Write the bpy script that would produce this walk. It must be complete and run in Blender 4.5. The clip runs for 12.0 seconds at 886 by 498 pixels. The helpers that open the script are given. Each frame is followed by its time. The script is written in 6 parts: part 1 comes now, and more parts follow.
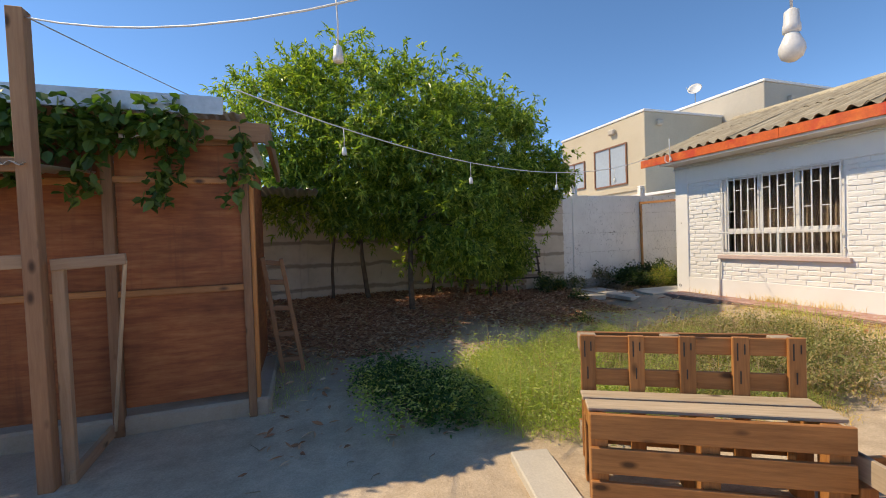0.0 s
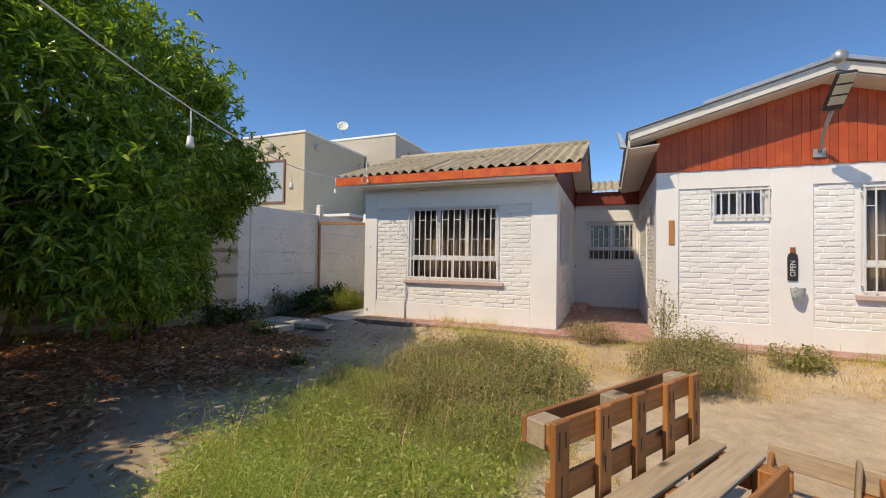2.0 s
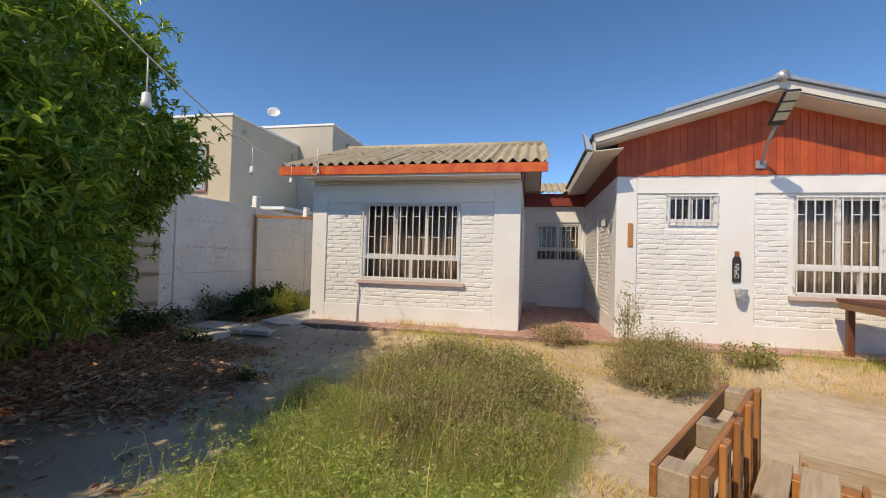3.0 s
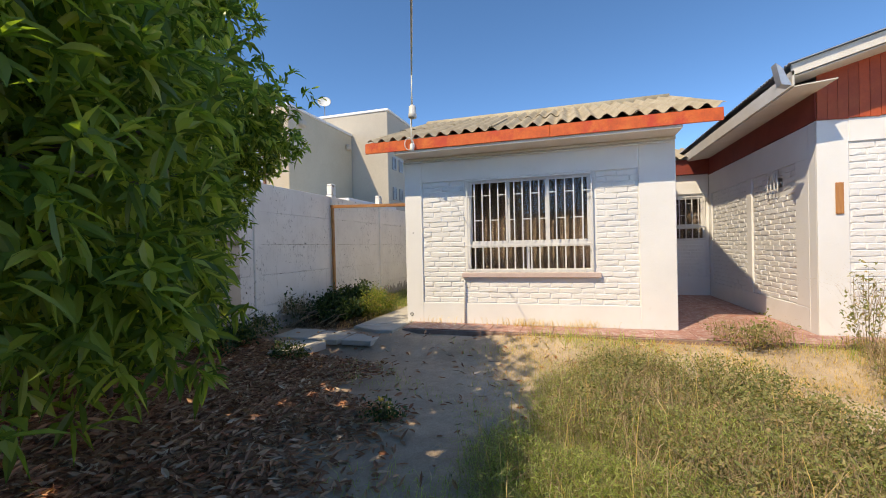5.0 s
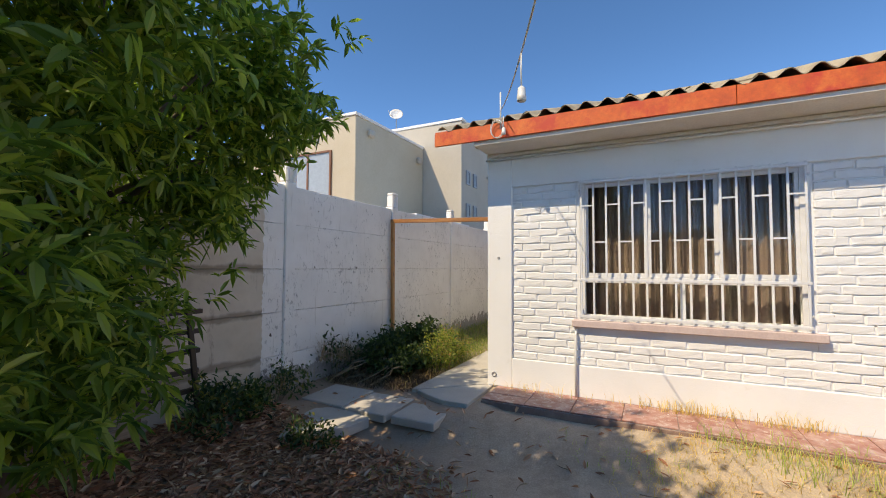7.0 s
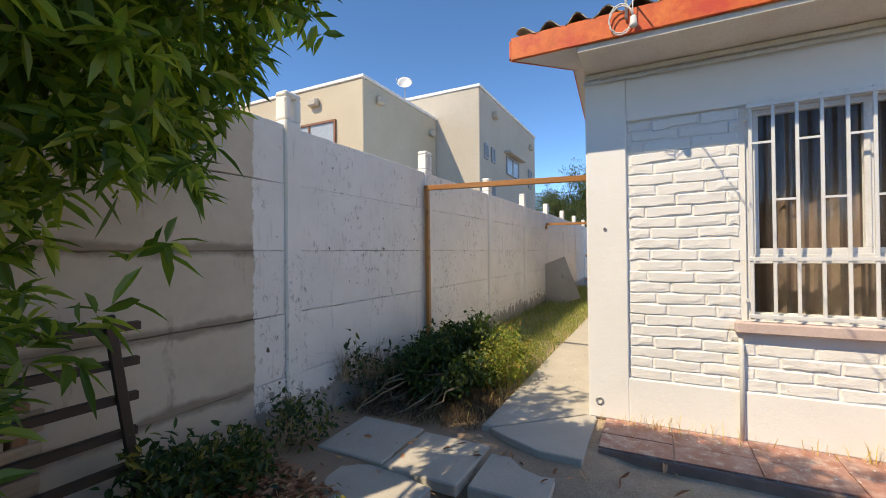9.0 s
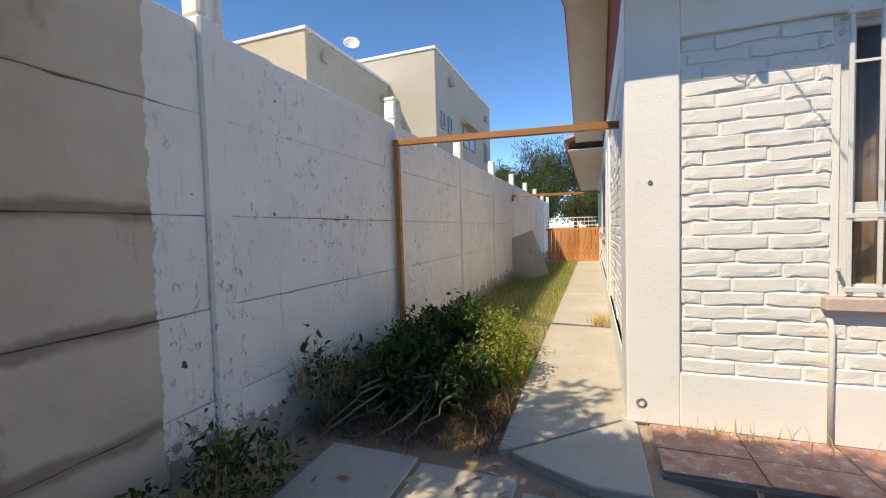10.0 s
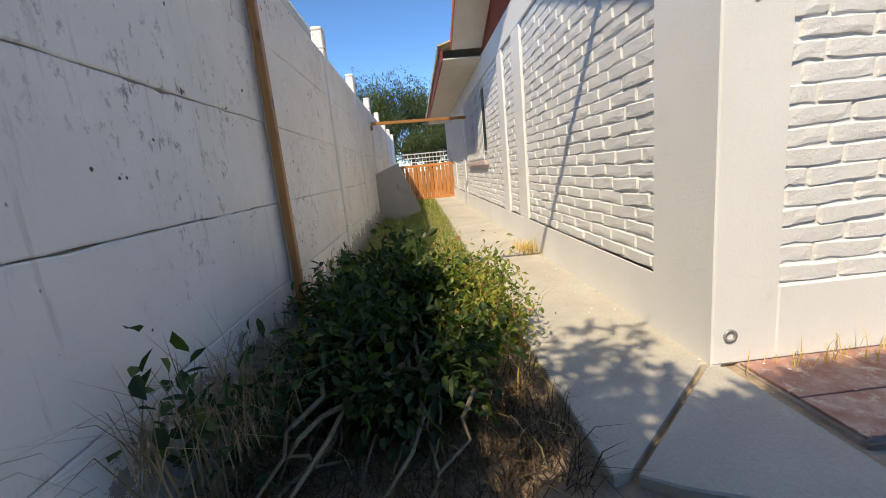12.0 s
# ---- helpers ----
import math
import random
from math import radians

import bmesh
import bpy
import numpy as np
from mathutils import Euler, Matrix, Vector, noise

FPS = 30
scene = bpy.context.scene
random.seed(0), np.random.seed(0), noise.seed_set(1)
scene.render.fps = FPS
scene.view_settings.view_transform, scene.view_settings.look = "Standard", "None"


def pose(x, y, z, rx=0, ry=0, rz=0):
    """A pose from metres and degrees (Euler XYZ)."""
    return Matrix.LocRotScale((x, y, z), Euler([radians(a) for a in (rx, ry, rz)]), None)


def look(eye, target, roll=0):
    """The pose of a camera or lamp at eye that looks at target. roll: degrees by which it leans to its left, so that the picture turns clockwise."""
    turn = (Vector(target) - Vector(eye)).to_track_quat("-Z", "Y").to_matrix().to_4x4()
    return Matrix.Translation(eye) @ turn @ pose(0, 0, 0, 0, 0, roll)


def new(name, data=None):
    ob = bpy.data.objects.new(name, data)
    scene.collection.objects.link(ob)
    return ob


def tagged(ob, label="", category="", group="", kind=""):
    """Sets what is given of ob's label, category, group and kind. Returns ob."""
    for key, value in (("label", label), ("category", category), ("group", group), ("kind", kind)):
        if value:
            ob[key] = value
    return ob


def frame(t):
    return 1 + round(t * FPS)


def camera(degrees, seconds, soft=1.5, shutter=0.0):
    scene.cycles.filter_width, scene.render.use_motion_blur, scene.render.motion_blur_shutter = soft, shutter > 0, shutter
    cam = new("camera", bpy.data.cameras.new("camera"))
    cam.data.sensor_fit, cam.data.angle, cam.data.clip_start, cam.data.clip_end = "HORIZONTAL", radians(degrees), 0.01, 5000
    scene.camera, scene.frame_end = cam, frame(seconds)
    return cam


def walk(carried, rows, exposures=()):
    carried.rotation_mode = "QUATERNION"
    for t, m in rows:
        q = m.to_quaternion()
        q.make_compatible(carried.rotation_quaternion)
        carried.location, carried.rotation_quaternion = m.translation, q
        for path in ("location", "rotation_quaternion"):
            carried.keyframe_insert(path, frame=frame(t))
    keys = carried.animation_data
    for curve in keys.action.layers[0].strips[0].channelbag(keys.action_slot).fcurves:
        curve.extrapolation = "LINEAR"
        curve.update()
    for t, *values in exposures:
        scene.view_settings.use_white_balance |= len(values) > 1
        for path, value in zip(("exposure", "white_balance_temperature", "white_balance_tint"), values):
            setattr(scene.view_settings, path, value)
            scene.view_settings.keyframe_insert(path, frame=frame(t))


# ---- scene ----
cam = camera(93.9, 12.0, soft=1.0)
PATH = [
    (0, (-0.051, -0.081, 1.383), (0.597, 1.811, 1.339), -2.0),
    (0.5, (-0.065, 0.383, 1.37), (1.066, 2.033, 1.386), -0.6),
    (1, (-0.048, 0.865, 1.373), (1.413, 2.226, 1.489), -0.7),
    (1.5, (-0.033, 1.351, 1.382), (1.587, 2.522, 1.448), -0.3),
    (2, (0.025, 1.756, 1.354), (1.881, 2.5, 1.397), 0.9),
    (2.5, (0.073, 2.08, 1.379), (2.019, 2.539, 1.428), 1.4),
    (3, (0.232, 2.389, 1.366), (2.189, 2.801, 1.406), 1.6),
    (3.5, (0.392, 2.831, 1.352), (2.334, 3.311, 1.358), 1.0),
    (3.7, (0.479, 2.96, 1.353), (2.411, 3.479, 1.354), 0.5),
    (5.3, (1.425, 3.979, 1.327), (3.332, 4.582, 1.319), -1.4),
    (5.5, (1.61, 4.052, 1.326), (3.509, 4.677, 1.328), -1.3),
    (6, (2.013, 4.254, 1.327), (3.885, 4.958, 1.358), -1.0),
    (6.5, (2.439, 4.434, 1.366), (4.27, 5.237, 1.434), -0.3),
    (7, (2.843, 4.66, 1.446), (4.627, 5.56, 1.535), 0.3),
    (8.8, (3.784, 5.758, 1.396), (5.568, 6.662, 1.436), -0.3),
    (9, (3.893, 5.811, 1.397), (5.675, 6.718, 1.413), -0.6),
    (9.5, (4.215, 6.115, 1.364), (6.044, 6.924, 1.331), -0.9),
    (10, (4.531, 6.416, 1.32), (6.409, 7.098, 1.229), -1.6),
    (10.5, (4.817, 6.706, 1.306), (6.741, 7.231, 1.152), -2.6),
    (11, (5.135, 6.964, 1.277), (7.093, 7.304, 1.048), -3.6),
    (11.5, (5.408, 7.195, 1.159), (7.38, 7.348, 0.864), -4.5),
    (12, (5.585, 7.332, 1.073), (7.547, 7.247, 0.695), -5.5),
]
walk(cam, [(t, look(eye, target, roll)) for t, eye, target, roll in PATH],
     [(0.0, 1.36, 10200, 11), (0.5, 1.38, 10100, 11), (1.0, 1.28, 9900, 10), (2.5, 1.06, 9600, 10), (5.5, 1.41, 9550, 10), (7.0, 1.38, 9300, 10), (9.0, 1.47, 9450, 10), (12.0, 1.43, 8950, 9)])

# ---- light ----
world = bpy.data.worlds.new("sky")
scene.world = world
world.use_nodes = True
wn = world.node_tree.nodes
sky = wn.new("ShaderNodeTexSky")
sky.sky_type = "NISHITA"
sky.sun_disc = False
SUN = Vector((-1.0, 0.583, 1.33)).normalized()
sky.sun_elevation = math.asin(SUN.z)
sky.sun_rotation = math.atan2(SUN.x, SUN.y)
sky.altitude = 2000
sky.air_density, sky.dust_density, sky.ozone_density = 0.56, 0.0, 3.5
wn["Background"].inputs["Strength"].default_value = 0.15
tone = wn.new("ShaderNodeHueSaturation")
tone.inputs["Saturation"].default_value = 1.2
tone.inputs["Hue"].default_value = 0.502
world.node_tree.links.new(sky.outputs[0], tone.inputs["Color"])
world.node_tree.links.new(tone.outputs[0], wn["Background"].inputs["Color"])
sun = new("sun", bpy.data.lights.new("sun", "SUN"))
sun.data.energy, sun.data.angle, sun.data.color = 1.74, radians(0.55), (1.0, 0.965, 0.90)
sun.matrix_world = look(SUN * 60, (0, 0, 0))


# ---- materials ----
def blank(name):
    m = bpy.data.materials.new(name)
    m.use_nodes = True
    return m, m.node_tree, m.node_tree.nodes["Principled BSDF"]


def link(nt, a, b):
    nt.links.new(a, b)


def noise_node(nt, vec, scale, detail=5.0, rough=0.6):
    n = nt.nodes.new("ShaderNodeTexNoise")
    n.inputs["Scale"].default_value = scale
    n.inputs["Detail"].default_value = detail
    n.inputs["Roughness"].default_value = rough
    link(nt, vec, n.inputs["Vector"])
    return n.outputs["Fac"]


def ramp(nt, fac, stops):
    r = nt.nodes.new("ShaderNodeValToRGB")
    el = r.color_ramp.elements
    while len(el) < len(stops):
        el.new(0.5)
    for e, (p, c) in zip(el, stops):
        e.position, e.color = p, (*c, 1.0)
    link(nt, fac, r.inputs["Fac"])
    return r.outputs["Color"]


def mix(nt, fac, a, b, mode="MIX"):
    n = nt.nodes.new("ShaderNodeMix")
    n.data_type, n.blend_type = "RGBA", mode
    for value, socket in ((fac, n.inputs["Factor"]), (a, n.inputs["A"]), (b, n.inputs["B"])):
        if isinstance(value, (int, float)):
            socket.default_value = value
        elif isinstance(value, tuple):
            socket.default_value = (*value, 1.0)
        else:
            link(nt, value, socket)
    return n.outputs["Result"]


def maths(nt, op, a, b=0.0):
    n = nt.nodes.new("ShaderNodeMath")
    n.operation = op
    for value, socket in ((a, n.inputs[0]), (b, n.inputs[1])):
        if isinstance(value, (int, float)):
            socket.default_value = value
        else:
            link(nt, value, socket)
    return n.outputs[0]


def position(nt):
    return nt.nodes.new("ShaderNodeNewGeometry").outputs["Position"]


def stretched(nt, vec, scale, shift=None):
    n = nt.nodes.new("ShaderNodeMapping")
    n.inputs["Scale"].default_value = scale
    link(nt, vec, n.inputs["Vector"])
    if shift is not None:
        link(nt, shift, n.inputs["Location"])
    return n.outputs["Vector"]


def bump(nt, bsdf, height, strength, distance):
    n = nt.nodes.new("ShaderNodeBump")
    n.inputs["Strength"].default_value = strength
    n.inputs["Distance"].default_value = distance
    link(nt, height, n.inputs["Height"])
    link(nt, n.outputs["Normal"], bsdf.inputs["Normal"])


def surface(name, stops, scale=3.0, rough=0.85, fine=60.0, relief=0.35, depth=0.004, stain=None, stain_scale=1.2, stain_at=(0.55, 0.7), metal=0.0, spread=0.0):
    """A weathered surface: broad variation, fine grain with relief, and stains with an outline of their own."""
    m, nt, b = blank(name)
    p = position(nt)
    broad = noise_node(nt, p, scale, 8.0, 0.65)
    colour = ramp(nt, broad, stops)
    grain = noise_node(nt, p, fine, 4.0, 0.7)
    colour = mix(nt, 0.35, colour, ramp(nt, grain, [(0.3, (0.55, 0.55, 0.55)), (0.7, (1.0, 1.0, 1.0))]), "MULTIPLY")
    if stain:
        s = noise_node(nt, p, stain_scale, 9.0, 0.75)
        colour = mix(nt, ramp(nt, s, [(stain_at[0], (0, 0, 0)), (stain_at[1], (1, 1, 1))]), colour, stain)
    if spread:
        r = nt.nodes.new("ShaderNodeObjectInfo").outputs["Random"]
        dark = maths(nt, "MULTIPLY_ADD", r, spread)
        nt.nodes[-1].inputs[2].default_value = 1.0 - spread
        mul = nt.nodes.new("ShaderNodeCombineColor")
        for k in range(3):
            link(nt, dark, mul.inputs[k])
        colour = mix(nt, 1.0, colour, mul.outputs[0], "MULTIPLY")
    link(nt, colour, b.inputs["Base Color"])
    b.inputs["Roughness"].default_value = rough
    b.inputs["Metallic"].default_value = metal
    bump(nt, b, maths(nt, "ADD", grain, maths(nt, "MULTIPLY", broad, 1.5)), relief, depth)
    return m


def wood(name, light, dark, rough=0.6, knots=True):
    """Plank wood, its grain along the plank's own x axis."""
    m, nt, b = blank(name)
    vec = nt.nodes.new("ShaderNodeTexCoord").outputs["Object"]
    r = nt.nodes.new("ShaderNodeObjectInfo").outputs["Random"]
    off = nt.nodes.new("ShaderNodeCombineXYZ")
    for k, f in enumerate((37.0, 11.0, 23.0)):
        link(nt, maths(nt, "MULTIPLY", r, f), off.inputs[k])
    v = stretched(nt, vec, (2.0, 26.0, 26.0), off.outputs[0])
    grain = noise_node(nt, v, 2.2, 6.0, 0.65)
    wide = noise_node(nt, stretched(nt, vec, (1.0, 4.0, 4.0), off.outputs[0]), 1.6, 4.0, 0.6)
    c = ramp(nt, maths(nt, "ADD", maths(nt, "MULTIPLY", grain, 0.6), maths(nt, "MULTIPLY", wide, 0.4)), [(0.3, dark), (0.68, light)])
    if knots:
        k = nt.nodes.new("ShaderNodeTexVoronoi")
        k.inputs["Scale"].default_value = 1.0
        link(nt, stretched(nt, vec, (3.2, 7.0, 7.0), off.outputs[0]), k.inputs["Vector"])
        c = mix(nt, ramp(nt, k.outputs["Distance"], [(0.07, (1, 1, 1)), (0.17, (0, 0, 0))]), c, tuple(0.3 * x for x in dark))
    shade = maths(nt, "MULTIPLY_ADD", r, 0.35)
    nt.nodes[-1].inputs[2].default_value = 0.8
    mul = nt.nodes.new("ShaderNodeCombineColor")
    for k2 in range(3):
        link(nt, shade, mul.inputs[k2])
    c = mix(nt, 1.0, c, mul.outputs[0], "MULTIPLY")
    link(nt, c, b.inputs["Base Color"])
    b.inputs["Roughness"].default_value = rough
    bump(nt, b, grain, 0.4, 0.003)
    return m


def leaf(name, stops, rough=0.4, through_light=0.35):
    """Leaves: each leaf its own shade, some light coming through."""
    m, nt, b = blank(name)
    r = nt.nodes.new("ShaderNodeNewGeometry").outputs["Random Per Island"]
    c = ramp(nt, r, stops)
    link(nt, c, b.inputs["Base Color"])
    b.inputs["Roughness"].default_value = rough
    t = nt.nodes.new("ShaderNodeBsdfTranslucent")
    link(nt, mix(nt, 1.0, c, (1.5, 1.6, 0.7), "MULTIPLY"), t.inputs["Color"])
    mixer = nt.nodes.new("ShaderNodeMixShader")
    mixer.inputs["Fac"].default_value = through_light
    link(nt, b.outputs[0], mixer.inputs[1])
    link(nt, t.outputs[0], mixer.inputs[2])
    link(nt, mixer.outputs[0], nt.nodes["Material Output"].inputs["Surface"])
    return m


def plain(name, colour, rough=0.5, metal=0.0):
    return surface(name, [(0.3, tuple(0.86 * x for x in colour)), (0.7, colour)], 8.0, rough, 120.0, 0.1, 0.001, metal=metal)


def white_paint(name, worn=False):
    """White house paint, chalky, with faint dirt and, low down the facade, small chips that show the clay."""
    m, nt, b = blank(name)
    p = position(nt)
    broad = noise_node(nt, p, 1.3, 6.0, 0.6)
    c = ramp(nt, broad, [(0.3, (0.735, 0.735, 0.73)), (0.7, (0.81, 0.81, 0.805))])
    grit = noise_node(nt, p, 9.0, 8.0, 0.7)
    c = mix(nt, ramp(nt, grit, [(0.62, (0, 0, 0)), (0.78, (0.5, 0.5, 0.5))]), c, (0.62, 0.60, 0.55))
    if worn:
        chip = noise_node(nt, p, 14.0, 6.0, 0.8)
        patch = noise_node(nt, p, 0.9, 3.0, 0.5)
        where = maths(nt, "MULTIPLY", ramp(nt, chip, [(0.64, (0, 0, 0)), (0.68, (1, 1, 1))]), ramp(nt, patch, [(0.52, (0, 0, 0)), (0.6, (1, 1, 1))]))
        c = mix(nt, where, c, (0.42, 0.24, 0.17))
    link(nt, c, b.inputs["Base Color"])
    b.inputs["Roughness"].default_value = 0.75
    fine = noise_node(nt, p, 70.0 if worn else 90.0, 5.0, 0.7)
    bump(nt, b, maths(nt, "ADD", fine, maths(nt, "MULTIPLY", grit, 2.0)), 0.6 if worn else 0.4, 0.007 if worn else 0.004)
    return m


def soil_ground():
    """Dry sandy earth, darker and browner towards the trees' litter, with pebbles and damp-looking patches."""
    m, nt, b = blank("dry_earth")
    p = position(nt)
    broad = noise_node(nt, p, 0.7, 9.0, 0.62)
    c = ramp(nt, broad, [(0.32, (0.48, 0.37, 0.265)), (0.5, (0.63, 0.505, 0.375)), (0.68, (0.72, 0.60, 0.465))])
    mid = noise_node(nt, p, 6.0, 8.0, 0.7)
    c = mix(nt, 0.42, c, ramp(nt, mid, [(0.35, (0.45, 0.40, 0.36)), (0.62, (1, 1, 1))]), "MULTIPLY")
    # humus under the trees, with a ragged edge
    sep = nt.nodes.new("ShaderNodeSeparateXYZ")
    link(nt, p, sep.inputs[0])
    line = maths(nt, "SUBTRACT", sep.outputs["Y"], maths(nt, "MULTIPLY", sep.outputs["X"], 0.3))
    line = maths(nt, "ADD", line, maths(nt, "MULTIPLY", broad, 2.4))
    humus = ramp(nt, maths(nt, "MULTIPLY_ADD", line, 0.5), [(0.15, (0, 0, 0)), (0.75, (1, 1, 1))])
    nt.nodes[-2].inputs[2].default_value = -2.3
    c = mix(nt, humus, c, (0.38, 0.27, 0.19))
    grain = noise_node(nt, p, 70.0, 4.0, 0.75)
    c = mix(nt, 0.4, c, ramp(nt, grain, [(0.35, (0.5, 0.47, 0.43)), (0.62, (1, 1, 1))]), "MULTIPLY")
    link(nt, c, b.inputs["Base Color"])
    b.inputs["Roughness"].default_value = 0.95
    bump(nt, b, maths(nt, "ADD", grain, maths(nt, "MULTIPLY", mid, 3.0)), 0.5, 0.012)
    return m


M_WHITE = white_paint("white_wall_paint")
M_BRICK = white_paint("white_painted_brick", True)
M_EARTH = soil_ground()
M_CONCRETE = surface("bare_concrete", [(0.3, (0.30, 0.25, 0.19)), (0.5, (0.40, 0.345, 0.27)), (0.7, (0.47, 0.41, 0.33))], 1.6, 0.95, 60.0, 0.5, 0.004, (0.24, 0.18, 0.13), 1.6, (0.60, 0.72))
M_SLAB = surface("path_concrete", [(0.3, (0.48, 0.44, 0.38)), (0.7, (0.60, 0.56, 0.49))], 2.5, 0.92, 80.0, 0.5, 0.003, (0.30, 0.25, 0.19), 3.0, (0.62, 0.75))
M_TILE = surface("red_clay_tile", [(0.35, (0.42, 0.17, 0.13)), (0.5, (0.50, 0.26, 0.21)), (0.62, (0.58, 0.37, 0.32))], 9.0, 0.55, 40.0, 0.15, 0.001, (0.64, 0.52, 0.46), 16.0, (0.54, 0.62), spread=0.12)
M_GROUT = surface("pale_grout", [(0.3, (0.48, 0.38, 0.33)), (0.7, (0.62, 0.52, 0.46))], 20.0)
M_ORANGE = surface("orange_fascia_paint", [(0.3, (0.55, 0.085, 0.02)), (0.5, (0.72, 0.125, 0.024)), (0.7, (0.78, 0.18, 0.038))], 5.0, 0.5, 40.0, 0.2, 0.002, (0.58, 0.055, 0.022), 3.2, (0.50, 0.60))
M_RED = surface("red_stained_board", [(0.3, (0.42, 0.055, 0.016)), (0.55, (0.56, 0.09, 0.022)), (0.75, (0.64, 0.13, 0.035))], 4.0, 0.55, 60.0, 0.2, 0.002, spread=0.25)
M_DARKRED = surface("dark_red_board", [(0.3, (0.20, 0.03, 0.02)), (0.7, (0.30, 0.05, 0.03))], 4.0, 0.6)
M_CEMENT = surface("fibre_cement_sheet", [(0.3, (0.33, 0.27, 0.185)), (0.5, (0.46, 0.385, 0.27)), (0.7, (0.56, 0.485, 0.36))], 3.0, 0.95, 45.0, 0.5, 0.004, (0.20, 0.17, 0.12), 6.0, (0.58, 0.7))
M_ZINC = surface("galvanised_sheet", [(0.3, (0.45, 0.46, 0.47)), (0.7, (0.60, 0.61, 0.62))], 4.0, 0.42, 30.0, 0.1, 0.001, metal=0.7)
M_SOFFIT = surface("white_soffit_board", [(0.3, (0.66, 0.62, 0.56)), (0.7, (0.76, 0.73, 0.68))], 3.0, 0.8, 60.0, 0.15, 0.002)
M_FRAME = plain("white_enamel", (0.80, 0.80, 0.80), 0.35)
M_SILL = surface("dusty_pink_sill", [(0.3, (0.55, 0.42, 0.39)), (0.7, (0.66, 0.53, 0.50))], 6.0, 0.8)
M_CURTAIN = surface("brown_curtain", [(0.3, (0.14, 0.092, 0.07)), (0.7, (0.22, 0.155, 0.12))], 10.0, 0.95, 200.0, 0.2, 0.001)
M_ROOM = plain("room_wall", (0.35, 0.31, 0.27), 0.9)
M_PINE = wood("varnished_pine", (0.52, 0.245, 0.085), (0.34, 0.13, 0.038), 0.42)
M_PALLET = wood("stained_pallet_wood", (0.54, 0.235, 0.08), (0.22, 0.08, 0.025), 0.5)
M_WEATHERED = wood("weathered_plank", (0.50, 0.40, 0.29), (0.27, 0.20, 0.14), 0.8)
M_TIMBER = wood("dusty_rough_timber", (0.36, 0.20, 0.11), (0.22, 0.11, 0.06), 0.8)
def plywood():
    """Stained plywood: wavy veneer grain along the sheet, dark knots and rain streaks."""
    m, nt, b = blank("orange_plywood")
    p = position(nt)
    grain = noise_node(nt, stretched(nt, p, (2.0, 2.0, 16.0)), 1.6, 7.0, 0.65)
    c = ramp(nt, grain, [(0.30, (0.24, 0.066, 0.024)), (0.5, (0.36, 0.115, 0.040)), (0.72, (0.47, 0.19, 0.075))])
    blot = noise_node(nt, p, 1.7, 5.0, 0.6)
    c = mix(nt, 0.8, c, ramp(nt, blot, [(0.34, (0.45, 0.40, 0.38)), (0.62, (1, 1, 1))]), "MULTIPLY")
    k = nt.nodes.new("ShaderNodeTexVoronoi")
    k.inputs["Scale"].default_value = 2.6
    link(nt, stretched(nt, p, (1.0, 1.0, 1.5)), k.inputs["Vector"])
    c = mix(nt, ramp(nt, k.outputs["Distance"], [(0.035, (1, 1, 1)), (0.075, (0, 0, 0))]), c, (0.05, 0.018, 0.01))
    streak = noise_node(nt, stretched(nt, p, (14.0, 14.0, 0.9)), 1.0, 4.0, 0.6)
    c = mix(nt, ramp(nt, streak, [(0.58, (0, 0, 0)), (0.75, (0.5, 0.5, 0.5))]), c, (0.12, 0.04, 0.02))
    link(nt, c, b.inputs["Base Color"])
    b.inputs["Roughness"].default_value = 0.7
    bump(nt, b, grain, 0.3, 0.003)
    return m


M_PLY = plywood()
M_GATEWOOD = wood("orange_fence_board", (0.62, 0.27, 0.09), (0.42, 0.16, 0.05), 0.5)
M_STEEL = plain("dark_rusty_steel", (0.10, 0.075, 0.06), 0.6, 0.5)
M_BLACK = plain("black_plastic", (0.03, 0.03, 0.032), 0.5)
M_GREY = plain("grey_cast_metal", (0.40, 0.40, 0.41), 0.45, 0.4)
M_PVC = plain("white_plastic", (0.78, 0.78, 0.76), 0.4)
M_WIRE = plain("grey_cable", (0.35, 0.36, 0.38), 0.5)
M_BARK = surface("grey_brown_bark", [(0.3, (0.10, 0.07, 0.05)), (0.7, (0.22, 0.165, 0.12))], 12.0, 0.95, 60.0, 0.6, 0.006)
M_BEIGE = surface("beige_render", [(0.3, (0.54, 0.46, 0.34)), (0.7, (0.62, 0.54, 0.41))], 0.6, 0.95, 30.0, 0.3, 0.006, (0.36, 0.30, 0.22), 0.5, (0.66, 0.78))
M_GREYRENDER = surface("grey_beige_render", [(0.3, (0.48, 0.43, 0.36)), (0.7, (0.56, 0.51, 0.43))], 0.6, 0.95, 30.0, 0.3, 0.006)
M_LEAF = leaf("tree_leaf", [(0.0, (0.075, 0.14, 0.034)), (0.5, (0.172, 0.265, 0.054)), (0.85, (0.32, 0.42, 0.088)), (1.0, (0.48, 0.52, 0.13))], 0.27, 0.5)
M_BUSHLEAF = leaf("bush_leaf", [(0.0, (0.02, 0.05, 0.015)), (0.6, (0.05, 0.10, 0.025)), (0.85, (0.13, 0.16, 0.03)), (1.0, (0.33, 0.27, 0.06))], 0.5, 0.3)
M_WEED = leaf("green_weed", [(0.0, (0.23, 0.31, 0.085)), (0.45, (0.38, 0.46, 0.145)), (0.85, (0.50, 0.55, 0.22)), (1.0, (0.62, 0.57, 0.31))], 0.6, 0.5)
